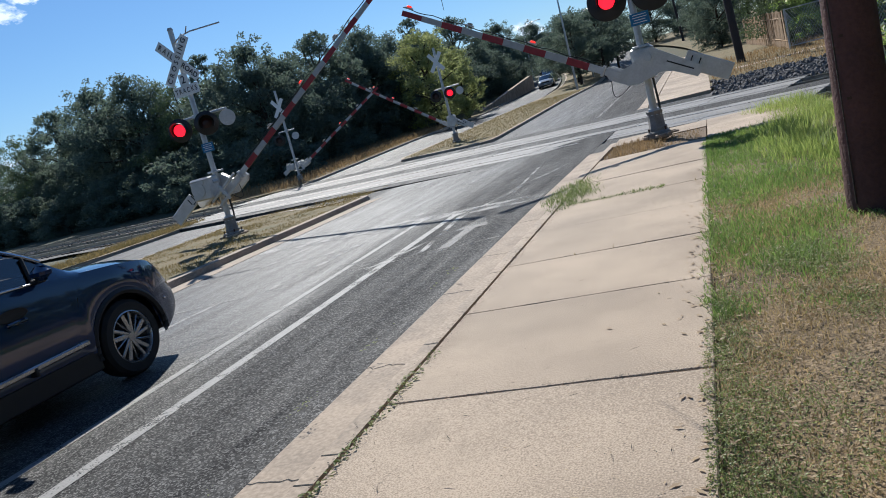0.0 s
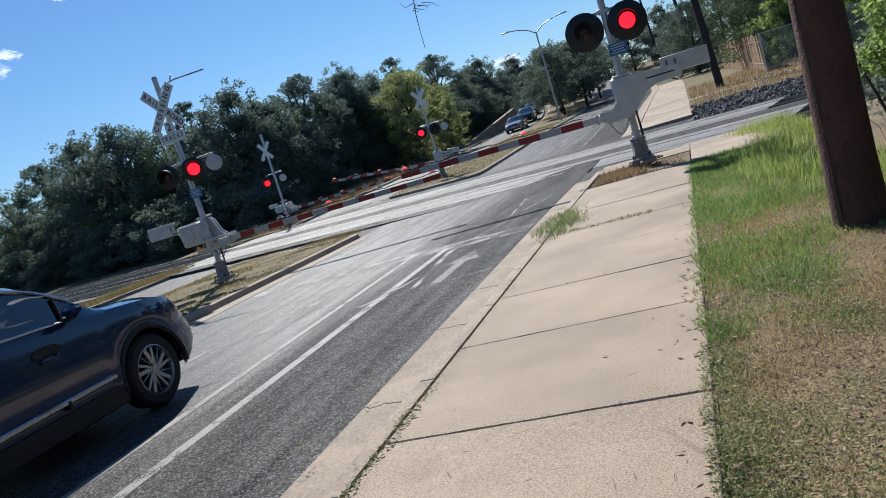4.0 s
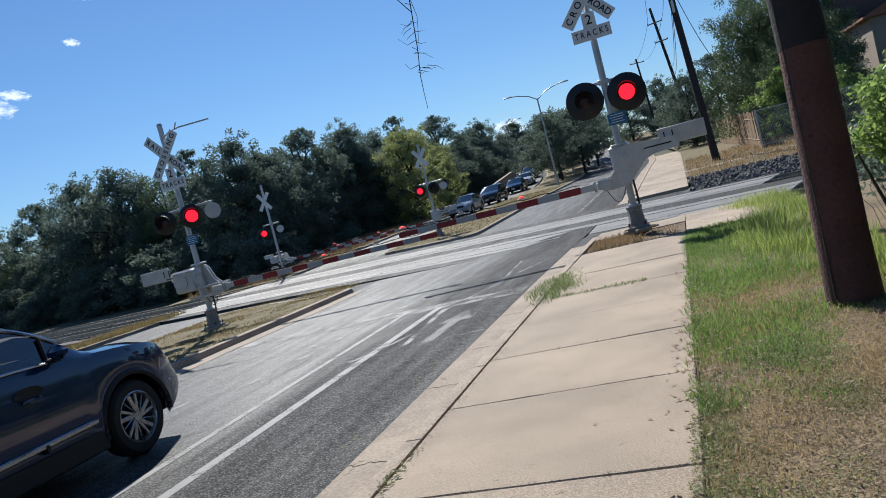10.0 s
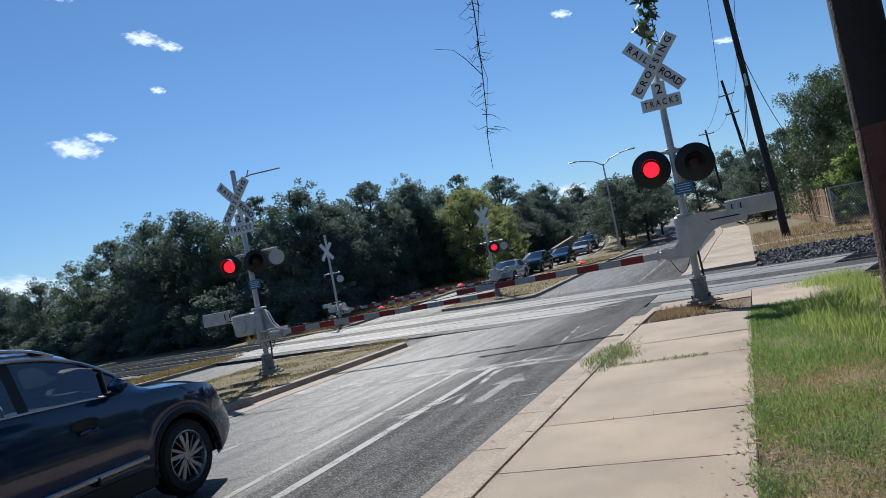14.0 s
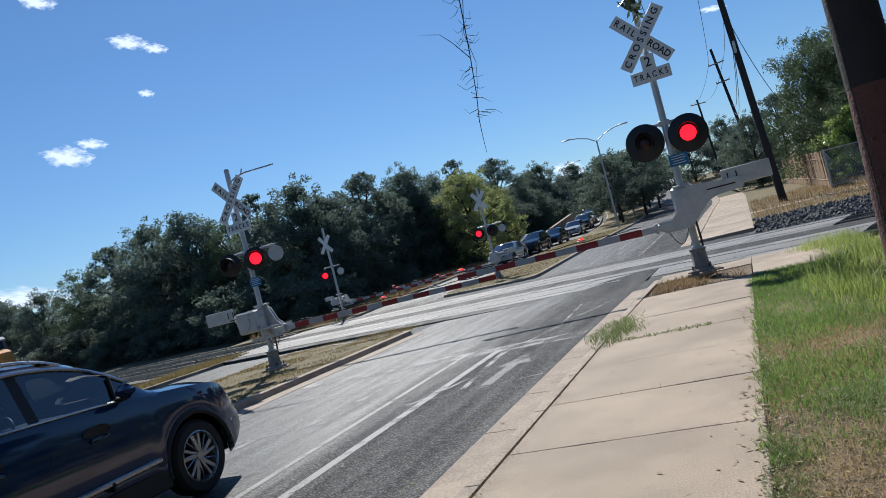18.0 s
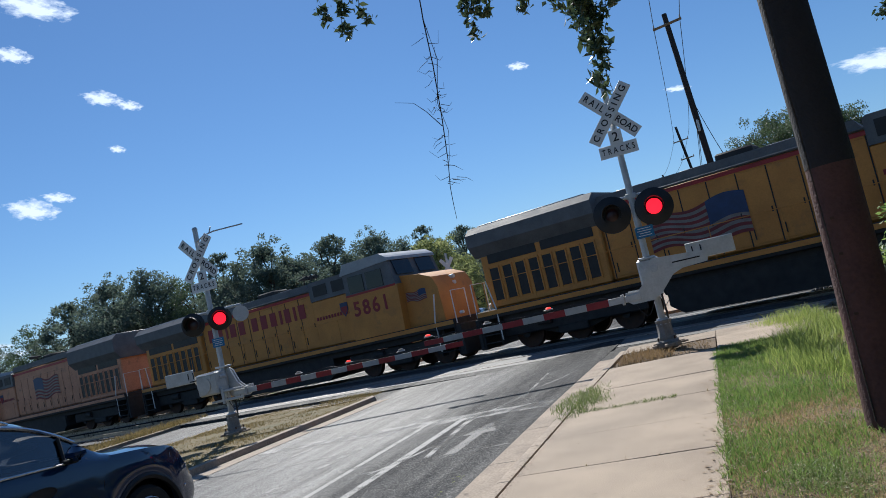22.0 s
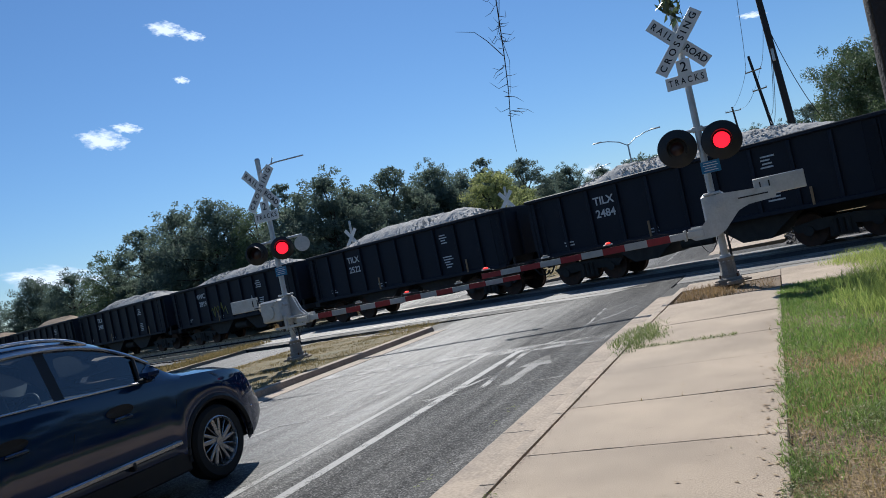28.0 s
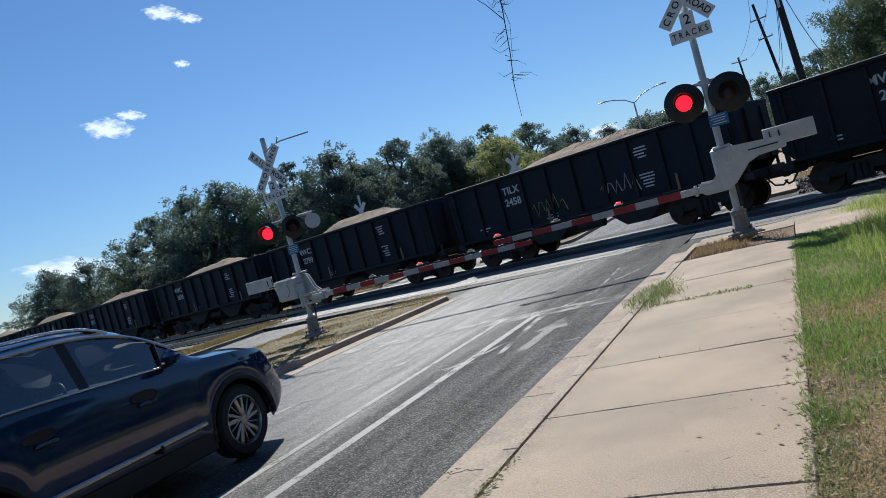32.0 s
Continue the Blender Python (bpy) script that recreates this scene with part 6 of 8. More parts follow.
SEDAN = dict(L=4.75, W=1.82, WB=2.78, front=0.92, R=0.33, sill=0.2, roof=((0, 0.85), (0.15, 1.02), (0.6, 1.06), (1.35, 1.40), (2.0, 1.45), (2.6, 1.42), (3.5, 0.98), (4.3, 0.86), (4.65, 0.72), (4.75, 0.6)),
             belt=((0, 0.85), (1.0, 0.95), (3.4, 0.90), (4.3, 0.80), (4.75, 0.58)), windows=((1.1, 1.9), (2.0, 2.95)), screen=(2.65, 3.5), rear=(0.65, 1.33))
QUEUE = (("silver-grey sedan stopped first in the oncoming queue", (0.35, 0.36, 0.37), SEDAN, ((0, 92), (3, 79), (6, 67), (9, 56), (11, 51.2), (13, 49.2), (15, 48.6), (32, 48.6)), True),
         ("dark green SUV in the oncoming queue", (0.02, 0.03, 0.028), {}, ((0, 102), (3, 91), (6, 77), (9, 65.5), (13, 57.0), (16, 55.8), (32, 55.8)), True),
         ("dark blue sedan in the oncoming queue", (0.012, 0.02, 0.045), SEDAN, ((0, 122), (3, 105), (6, 88), (9, 79), (13, 69), (17, 63.8), (32, 63.8)), True),
         ("white sedan in the oncoming queue", (0.62, 0.63, 0.63), SEDAN, ((0, 140), (3, 121), (6, 101), (9, 90), (13, 82), (18, 75.5), (32, 75.5)), True),
         ("black SUV in the oncoming queue", (0.015, 0.015, 0.016), {}, ((0, 160), (3, 139), (6, 119), (9, 104), (13, 92), (19, 84.0), (32, 84.0)), True),
         ("white hatchback coming down the hill", (0.6, 0.6, 0.6), SEDAN, ((0, 166), (6, 142), (9, 125), (13, 106), (19, 93), (32, 92.5)), True),
         ("grey SUV last in the oncoming queue", (0.10, 0.105, 0.11), {}, ((0, 175), (9, 154), (13, 130), (19, 106), (23, 102), (32, 102)), True))
for label, color, kw, rows, lit in QUEUE:
    c = motor_car(label, pose(0, 0, 0), car_paint("car_paint", color), group="queue of oncoming cars", **kw)
    keys = []
    for t, v in rows:
        u = -16.0
        x, y, z = lay(u, v, -0.125)
        x2, y2, z2 = lay(u, v - 2, -0.125)
        L = kw.get("L", 4.8)
        turn = math.degrees(math.atan2(y2 - y, x2 - x))
        xb, yb, zb = lay(u, v + L, -0.125)
        keys.append((t, pose(xb, yb, zb, 0, math.degrees(math.atan2(zb - z, L)), turn)))
    DRIVEN.append((c, keys))


# ---- trees and plants ----
LEAF_DARK = leafy("dark_oak_leaves", (0.09, 0.128, 0.105), (0.165, 0.208, 0.152), 0.7, 0.55)
LEAF_YELLOW = leafy("yellow_green_leaves", (0.21, 0.255, 0.09), (0.40, 0.43, 0.18), 0.7, 0.55)
LEAF_MID = leafy("mid_green_leaves", (0.06, 0.10, 0.045), (0.14, 0.185, 0.085), 0.45, 0.4)
LEAF_SHRUB = leafy("shrub_leaves", (0.09, 0.17, 0.045), (0.36, 0.47, 0.13), 0.26, 0.6)
LEAF_CEDAR = leafy("yellowish_cedar_leaves", (0.10, 0.145, 0.045), (0.23, 0.28, 0.10), 0.6, 0.5)
LEAF_DRY = leafy("dry_leaves", (0.22, 0.14, 0.07), (0.45, 0.34, 0.2), 0.7, 0.2)
GRASS_GREEN = leafy("green_grass", (0.10, 0.19, 0.04), (0.285, 0.39, 0.10), 0.5, 0.55)
GRASS_OLIVE = leafy("olive_grass", (0.11, 0.16, 0.045), (0.28, 0.335, 0.12), 0.6, 0.45)
GRASS_TALL = leafy("tall_green_grass", (0.15, 0.23, 0.05), (0.40, 0.46, 0.13), 0.5, 0.6)
WEED = leafy("low_weed_leaves", (0.11, 0.15, 0.04), (0.36, 0.40, 0.13), 0.5, 0.4)
GRASS_DRY = leafy("dry_grass", (0.20, 0.135, 0.06), (0.40, 0.285, 0.15), 0.7, 0.4)
GRASS_MEDIAN = leafy("median_grass_blades", (0.15, 0.125, 0.045), (0.33, 0.255, 0.115), 0.7, 0.4)
GRASS_MIX = leafy("patchy_grass", (0.26, 0.215, 0.09), (0.54, 0.41, 0.22), 0.65, 0.5)


def scatter_leaves(centres, count, size, seed, fold=0.25, shell=0.55, aspect=0.6, loose=0.6):
    """Small folded leaves strewn in the outer part of round clumps. centres: x, y, z, radius."""
    rng = np.random.default_rng(seed)
    c = np.array(centres, float)
    wgt = c[:, 3] ** 2
    pick = rng.choice(len(c), count, p=wgt / wgt.sum())
    d = rng.normal(size=(count, 3))
    d /= np.linalg.norm(d, axis=1)[:, None]
    rad = c[pick, 3] * (shell + (1 - shell) * rng.random(count) ** 0.6) * (1.0 - 0.58 * loose + loose * rng.random(count))
    pos = c[pick, :3] + d * rad[:, None] * np.array((1, 1, 0.85))
    a = rng.normal(size=(count, 3))
    a /= np.linalg.norm(a, axis=1)[:, None]
    b = np.cross(a, d + rng.normal(size=(count, 3)) * 0.6)
    b /= np.linalg.norm(b, axis=1)[:, None]
    nn = np.cross(a, b)
    s = size * (0.55 + 0.9 * rng.random(count))[:, None]
    v = np.stack([pos - a * s * 0.5, pos + b * s * aspect * 0.5 + nn * s * fold * 0.3, pos + a * s * 0.5, pos - b * s * aspect * 0.5 + nn * s * fold * 0.3], 1).reshape(-1, 3)
    return v, np.arange(count * 4).reshape(-1, 4)


def leaf_mesh(name, centres, count, size, seed, material, core=0.0, shell=0.55, aspect=0.6, loose=0.6):
    v, f = scatter_leaves(centres, count, size, seed, shell=shell, aspect=aspect, loose=loose)
    v, f = v.tolist(), f.tolist()
    if core:
        g = Geo()
        for x, y, z, r in centres:
            prof = [(max(0.001, r * core * math.sin(math.pi * k / 6)), -r * core * 0.85 * math.cos(math.pi * k / 6)) for k in range(7)]
            g.lathe(prof, pose(x, y, z, random.uniform(-20, 20), 0, 0), 9)
        o = len(v)
        v += [tuple(Vector(p) + Vector(noise.noise_vector(Vector(p) * 1.3)) * 0.25) for p in g.v]
        f += [tuple(i + o for i in q) for q in g.f]
    me = bpy.data.meshes.new(name)
    me.from_pydata(v, [], f)
    me.materials.append(material)
    return me


def tree_kind(seed, height, spread, count, leaf, material, low=0.25, clumps=26, trunk_r=0.22, core=0.62, lean=0.0):
    """Trunk with limbs, and a crown of clumps; returns the two meshes."""
    random.seed(seed)
    g = Geo()
    split = height * low
    pts = [(0, 0, -0.3)]
    x = y = 0.0
    for k in range(1, 6):
        x += random.uniform(-0.12, 0.12) + lean * 0.1
        y += random.uniform(-0.12, 0.12)
        pts.append((x, y, height * 0.72 * k / 5))
    g.tube(pts, trunk_r, 9, 0.3)
    # limbs first, then many small clumps round their ends
    ends = []
    for i in range(clumps):
        a = i * 2.4 + random.uniform(-0.4, 0.4)
        h = low + (1 - low) * (i + 0.5) / clumps
        prof = math.sin(math.pi * clamp((h - low) / (1 - low) * 0.86 + 0.13, 0, 1)) ** 0.7
        r = spread * prof * random.uniform(0.3, 0.95)
        c = (r * math.cos(a) + lean * h * 2, r * math.sin(a), height * h - spread * 0.08)
        ends.append((c, prof))
        if i % 2 == 0:
            s = pts[min(5, 1 + int(h * 5))]
            z0 = min(s[2], c[2] - 0.3)
            mid = ((s[0] + c[0]) / 2 + random.uniform(-.2, .2), (s[1] + c[1]) / 2 + random.uniform(-.2, .2), (z0 + c[2]) / 2 - 0.1)
            g.tube([(s[0], s[1], z0 * 0.9), mid, c], trunk_r * 0.4, 6, 0.3)
    centres = []
    for c, prof in ends:
        wide = spread * random.uniform(0.2, 0.36) * (0.7 + 0.4 * prof)
        for k in range(7):
            d = Vector((random.gauss(0, 1), random.gauss(0, 1), random.gauss(0, 0.7)))
            centres.append((c[0] + d.x * wide * 0.5, c[1] + d.y * wide * 0.5, c[2] + d.z * wide * 0.42, wide * random.uniform(0.32, 0.66)))
    trunk = fixed(g).mesh("trunk", BARK, 60)
    crown = leaf_mesh("crown", centres, count, leaf, seed, material, core, 0.35, loose=0.4)
    return trunk, crown


KINDS = {}
for nm, args in (("oak_a", (11, 9.0, 3.6, 30000, 0.15, LEAF_DARK, 0.12, 46, 0.22, 0.0)), ("oak_b", (12, 9.5, 3.0, 26000, 0.15, LEAF_DARK, 0.10, 42, 0.22, 0.0)), ("oak_c", (13, 8.0, 4.0, 30000, 0.15, LEAF_DARK, 0.10, 48, 0.22, 0.0)),
                 ("tall", (14, 10.5, 2.4, 22000, 0.14, LEAF_DARK, 0.10, 40, 0.2, 0.0)), ("open", (15, 9.5, 3.2, 13000, 0.14, LEAF_MID, 0.22, 28, 0.22, 0.0)), ("yellow", (16, 8.0, 2.9, 17000, 0.15, LEAF_YELLOW, 0.12, 36, 0.2, 0.0)),
                 ("round", (17, 6.5, 2.8, 17000, 0.14, LEAF_DARK, 0.26, 34, 0.14, 0.0)), ("bright", (18, 9.0, 3.6, 42000, 0.12, LEAF_MID, 0.08, 46, 0.22, 0.0)), ("scrub", (19, 3.6, 2.6, 8000, 0.16, LEAF_DARK, 0.05, 22, 0.08, 0.0)),
                 ("lush", (22, 4.2, 1.9, 12000, 0.09, LEAF_SHRUB, 0.10, 26, 0.09, 0.0))):
    KINDS[nm] = tree_kind(*args)
HEIGHT = dict(oak_a=9.0, oak_b=9.5, oak_c=8.0, tall=10.5, open=9.5, yellow=8.0, round=6.5, bright=9.0, scrub=3.6, lush=4.2)
LABEL = dict(oak_a="dark green broad oak tree behind the tracks", oak_b="dark green oak tree with dense crown", oak_c="wide dark green oak tree, dense and bushy", tall="tall narrow dark green tree",
             open="thin-crowned green tree with sky showing through", yellow="yellow-green tree lit from behind", round="rounded small street tree on the median", bright="large glossy green tree behind the fence",
             scrub="low dark green shrub under the trees", lush="bright green small tree behind the board fence")


def plant(kind, x, y, height, turn, wide=1.0, base=None):
    s = height / HEIGHT[kind]
    t = thing("shrub" if kind == "scrub" else "tree", LABEL[kind], "shrub" if kind == "scrub" else "tree", group="undergrowth" if kind == "scrub" else "trees")
    z = land(x, y) - 0.3 if base is None else base
    t.matrix_basis = Matrix.LocRotScale((x, y, z), Euler((0, 0, radians(turn))), (s * wide, s * wide, s))
    for k, me in zip(("trunk", "crown"), KINDS[kind]):
        ob = new(k, me)
        ob.parent = t
    return t


# the wood behind the tracks: bearing from the eye (x over y), height above the eye per metre of distance
random.seed(31)
SKYLINE = ((-1.30, 0.080), (-1.20, 0.082), (-1.10, 0.098), (-1.01, 0.120), (-0.92, 0.136), (-0.84, 0.135), (-0.77, 0.120), (-0.70, 0.146), (-0.62, 0.148), (-0.575, 0.118), (-0.51, 0.141), (-0.44, 0.132), (-0.40, 0.110), (-0.36, 0.126),
           (-0.305, 0.115), (-0.245, 0.092), (-0.222, 0.060))
ORDER = ("oak_c", "oak_a", "open", "oak_b", "oak_a", "oak_c", "open", "tall", "oak_a", "oak_c", "oak_b", "oak_a", "oak_c", "tall", "oak_b", "oak_a", "oak_c")


def stand(bearing, beyond):
    """Place on a bearing, so many metres past the far track and off the road."""
    y = (FAR_TRACK + beyond) / (1 + TRACK_M * bearing)
    if bearing > -0.60:
        y = max(y, 27.0 / -bearing)
    return bearing * y, y


for i, ((b, top), kind) in enumerate(zip(SKYLINE, ORDER)):
    x, y = stand(b, 12)
    d = math.hypot(x, y)
    h = 1.5 + top * d - (land(x, y) - 0.3)
    plant(kind, x, y, h * 1.0, i * 77, 1.05)
    for k in range(2):
        x2, y2 = stand(b + random.uniform(-0.05, 0.05), 9.5 + random.uniform(0, 7) + 3 * k)
        plant(random.choice(("oak_a", "oak_b", "oak_c")), x2, y2, h * random.uniform(0.62, 0.84), random.uniform(0, 360), 1.1)
for i in range(34):
    b = -1.4 + 1.05 * i / 33
    x, y = stand(b, 6.5 + random.uniform(0, 2))
    plant("scrub", x, y, random.uniform(2.2, 4.0), random.uniform(0, 360), 1.25)
for b, dd in ((-0.60, 70), (-0.5, 78), (-0.42, 85), (-0.36, 92), (-0.31, 96), (-0.27, 105), (-0.245, 118)):
    plant("oak_c", b * dd * 0.93, dd * 0.93, 6.5, dd * 7, 1.5)
plant("yellow", -21.2, 60.0, 8.4, 20, 1.15)
plant("yellow", -20.2, 65.5, 6.6, 140)
# small trees on the far median
for x, y, h in ((-11.2, 74, 6.9), (-12.6, 82, 7.6), (-9.6, 80, 7.2), (-8.9, 88, 6.4), (-14.5, 92, 7.4), (-10.8, 95, 7.4), (-13.0, 104, 8.0), (-16.5, 108, 7.0)):
    plant("round", x, y, h, x * 40, 1.05)
# behind the fence on the right, and along the hill
for kind, x, y, h, wd in (("bright", 5.6, 52, 9.3, 0.9), ("bright", 8.6, 54, 9.6, 0.95), ("oak_b", 10.4, 58, 8.0, 1.0), ("bright", 6.4, 59, 6.6, 0.8), ("oak_a", 1.6, 74, 7.0, 1.0), ("round", 0.6, 88, 6.2, 1.0),
                          ("oak_c", 20.5, 52, 6.6, 1.1), ("bright", 20, 46, 8.0, 1.1), ("oak_b", 4.5, 80, 8.6, 1.0), ("oak_a", -1.0, 124, 9.0, 1.0), ("oak_c", -6.5, 128, 8.5, 1.1), ("oak_b", -20, 140, 8.0, 1.2), ("oak_a", -27, 135, 9.0, 1.2),
                          ("oak_c", -34, 132, 9.5, 1.2), ("oak_b", -13, 138, 8.0, 1.2), ("oak_a", 9, 72, 9, 1.2), ("lush", 6.1, 46.5, 4.3, 1.0), ("bright", 7.0, 48.0, 6.4, 0.8), ("bright", 7.2, 49.5, 9.0, 0.85), ("lush", 8.2, 43.5, 3.4, 1.0), ("bright", 13, 34, 6.5, 1.0), ("oak_c", 19, 30, 7, 1.2), ("oak_b", 26, 28, 8, 1.2)):
    plant(kind, x, y, h, x * 53 + y * 17, wd)

# unseen trees added right and behind, past the verge, darkening the SUV's reflections
for i, (kind, x, y, h) in enumerate((("bright", 9.5, 4, 8.0), ("oak_a", 8.5, -3, 8.5), ("bright", 10.5, -10, 9.0), ("oak_c", 8.0, -17, 8.0), ("oak_b", 12, 11, 9.0), ("oak_a", 16, -6, 10), ("oak_c", 17, 5, 10), ("bright", 13, -24, 9),
                                     ("oak_a", 2, -42, 9), ("oak_b", -12, -48, 9), ("oak_c", -26, -44, 9), ("oak_a", -30, -24, 9), ("oak_b", -33, -8, 9), ("oak_c", -8, -58, 10), ("oak_a", 9, -34, 9))):
    plant(kind, x, y, h, i * 61, 1.15)

# thicket beside the near pole
random.seed(5)


def thicket(name, label, centres, count, leaf, seed, stems, material=None):
    t = thing(name, label, "shrub")
    for (x0, y0), (x1, y1, z1) in stems:
        part("stem", Geo().tube([(x0, y0, -0.1), (x0 * 0.7 + x1 * 0.3 + random.uniform(-.1, .1), y0 * 0.7 + y1 * 0.3, z1 * 0.45), (x1, y1, z1)], random.uniform(0.018, 0.032), 6, 0.4), BARK, t, fix=False)
    child("foliage", leaf_mesh("foliage", centres, count, leaf, seed, material or LEAF_SHRUB, 0.0, 0.2), t, "many small glossy leaves")
    return t


def clumps(n, x, y, z, r, seed):
    random.seed(seed)
    return [(random.uniform(*x), random.uniform(*y), random.uniform(*z), random.uniform(*r)) for _ in range(n)]


FRONT = (clumps(32, (1.55, 2.6), (6.5, 7.5), (0.6, 1.75), (0.14, 0.28), 6) + clumps(22, (2.15, 3.7), (6.1, 7.3), (0.45, 1.7), (0.16, 0.28), 7) + clumps(34, (2.15, 3.7), (5.0, 6.2), (0.05, 1.2), (0.12, 0.24), 16)
         + clumps(9, (1.9, 3.3), (6.0, 6.8), (1.7, 2.0), (0.10, 0.2), 26) + clumps(20, (2.6, 3.6), (4.8, 5.6), (0.08, 1.4), (0.07, 0.17), 36))
thicket("roadside_thicket", "tall dense green thicket beside the wooden pole", FRONT, 56000, 0.046, 8,
        [((x, y), (x + random.uniform(-.25, .35), y + random.uniform(-.2, .4), random.uniform(0.9, 1.6))) for x, y in ((1.74, 6.5), (1.98, 6.0), (2.3, 5.9), (2.6, 5.6), (1.55, 7.1), (2.5, 6.4))])
thicket("undergrowth", "dark shaded undergrowth behind the thicket stems", clumps(60, (1.9, 5.4), (8.4, 10.4), (0.1, 1.3), (0.2, 0.42), 44), 26000, 0.07, 45,
        [((random.uniform(2.0, 5.0), random.uniform(8.5, 10)), (random.uniform(2.0, 5.0), random.uniform(8.5, 10), random.uniform(0.6, 1.2))) for _ in range(8)], LEAF_DARK)
BRUSH = Geo()
for _ in range(260):
    x, y = random.uniform(1.55, 3.4), random.uniform(5.6, 8.2)
    if y < 8.6 - 1.35 * x + 0.2:
        continue
    a, h = random.uniform(0, 6.28), random.uniform(0.25, 0.8)
    BRUSH.tube([(x, y, -0.02), (x + 0.12 * math.cos(a), y + 0.12 * math.sin(a), h * 0.6), (x + 0.4 * h * math.cos(a + 0.6), y + 0.4 * h * math.sin(a + 0.6), h)], 0.004, 4, 0.5)
tagged(part("dry_brush", BRUSH, OLD_WOOD, fix=False), "tangle of dry brown twigs under the thicket", "brush", kind="stuff")
thicket("thicket_behind", "high dark green thicket rising behind", clumps(60, (4.3, 9.0), (12, 16.5), (0.8, 3.2), (0.25, 0.65), 9) + clumps(46, (5.6, 9.6), (12.5, 16), (2.6, 4.3), (0.25, 0.6), 19), 52000, 0.08, 10,
        [((random.uniform(4.5, 8.5), random.uniform(12, 16)), (random.uniform(4.5, 8.5), random.uniform(12, 16), random.uniform(1.2, 2.2))) for _ in range(14)], LEAF_CEDAR)
thicket("low_bush", "low leafy bush at the edge of the verge", clumps(14, (1.42, 2.4), (5.5, 6.5), (0.02, 0.14), (0.06, 0.13), 12), 2600, 0.04, 13,
        [((random.uniform(1.5, 2.3), random.uniform(5.6, 6.4)), (random.uniform(1.5, 2.3), random.uniform(5.6, 6.4), 0.12)) for _ in range(0)])


# the tree overhead whose twigs hang down
random.seed(41)
over_tree = thing("tree", "large tree spreading its branches over the pavement", "tree", pose(4.6, -4.2, -0.1), "trees")
g = Geo().tube([(0, 0, -0.2), (-0.1, 0.2, 2.0), (-0.5, 0.7, 4.4), (-1.0, 1.4, 6.5), (-1.2, 1.6, 9.0)], 0.32, 12, 0.35)
for tip in ((-6.2, 9.4, 6.6), (-5.0, 10.0, 6.4), (-3.4, 9.6, 6.3), (-7.5, 5.0, 7.0), (-2.0, 7.0, 6.6), (1.0, 5.0, 6.6), (-4.5, 2.0, 8.0), (2.5, -1.0, 7.0)):
    g.tube([(-0.6, 0.8, 4.6), (tip[0] * 0.5, tip[1] * 0.5, 5.9), tip], 0.11, 7, 0.25)
part("trunk", g, BARK, over_tree, fix=False)
child("crown", leaf_mesh("crown", [(random.uniform(-8.0, 2.5), random.uniform(-4.5, 9.3), random.uniform(6.4, 9.5), random.uniform(0.35, 0.9)) for _ in range(90)], 14000, 0.13, 42, LEAF_MID, 0.0, 0.2), over_tree)


# branches hanging into view from a tree overhead
LEAF_HANG = leafy("hanging_leaves", (0.045, 0.08, 0.045), (0.11, 0.155, 0.08), 0.28, 0.3)


def hanging(name, label, centres, count, leaf, seed, twigs, material=LEAF_HANG):
    t = thing(name, label, "branch")
    for pts, r in twigs:
        part("twig", Geo().tube(pts, r, 5, 0.35), BARK, t, fix=False)
    if count:
        child("leaves", leaf_mesh("leaves", centres, count, leaf, seed, material, 0.0, 0.15, 0.45), t, "small oval leaves")
    return t


random.seed(17)


def drop(x, y, z0, z1, n=9, sway=0.05):
    return [(x + random.uniform(-sway, sway) * k / n, y + random.uniform(-sway, sway) * k / n, z0 + (z1 - z0) * k / n) for k in range(n + 1)]


vine = [((-1.60, 5.77, 4.9), (-1.66, 5.77, 3.9), (-1.665, 5.76, 3.5), (-1.69, 5.75, 3.05), (-1.72, 5.75, 2.72), (-1.75, 5.74, 2.5), (-1.755, 5.74, 2.38), (-1.757, 5.74, 2.24))]
tw = [(vine[0], 0.006), ([(-1.66, 5.77, 3.9), (-1.62, 5.77, 3.55), (-1.70, 5.76, 3.2), (-1.66, 5.75, 2.95), (-1.71, 5.75, 2.7)], 0.004), ([(-1.70, 5.75, 3.0), (-1.80, 5.72, 3.15), (-1.88, 5.70, 3.24), (-2.02, 5.66, 3.28)], 0.004)]
for k in range(46):
    s = random.choice(((-1.67, 3.9, 2.5), (-1.70, 3.2, 2.5), (-1.66, 3.6, 2.8)))
    z = random.uniform(s[2], s[1])
    x = s[0] - 0.03 * (3.9 - z) + random.uniform(-0.03, 0.03)
    dx = random.choice((-1, 1)) * random.uniform(0.04, 0.13)
    tw.append(([(x, 5.75, z), (x + dx * 0.6, 5.75 + random.uniform(-.05, .05), z - 0.02), (x + dx, 5.75 + random.uniform(-.08, .08), z + random.uniform(-0.07, 0.05))], 0.0028))
hanging("bare_vine", "thin bare vine hanging down against the sky", [], 0, 0.05, 1, tw)
hanging("leafy_sprig", "hanging sprig of dark green leaves above the signal", [(-0.40 + random.uniform(-.06, .06), 5.98, 2.95 + 0.10 * k, 0.075 + 0.012 * k) for k in range(9)], 520, 0.085, 3,
        [(drop(-0.36, 5.98, 5.0, 2.9), 0.006)])
sp = []
cl = []
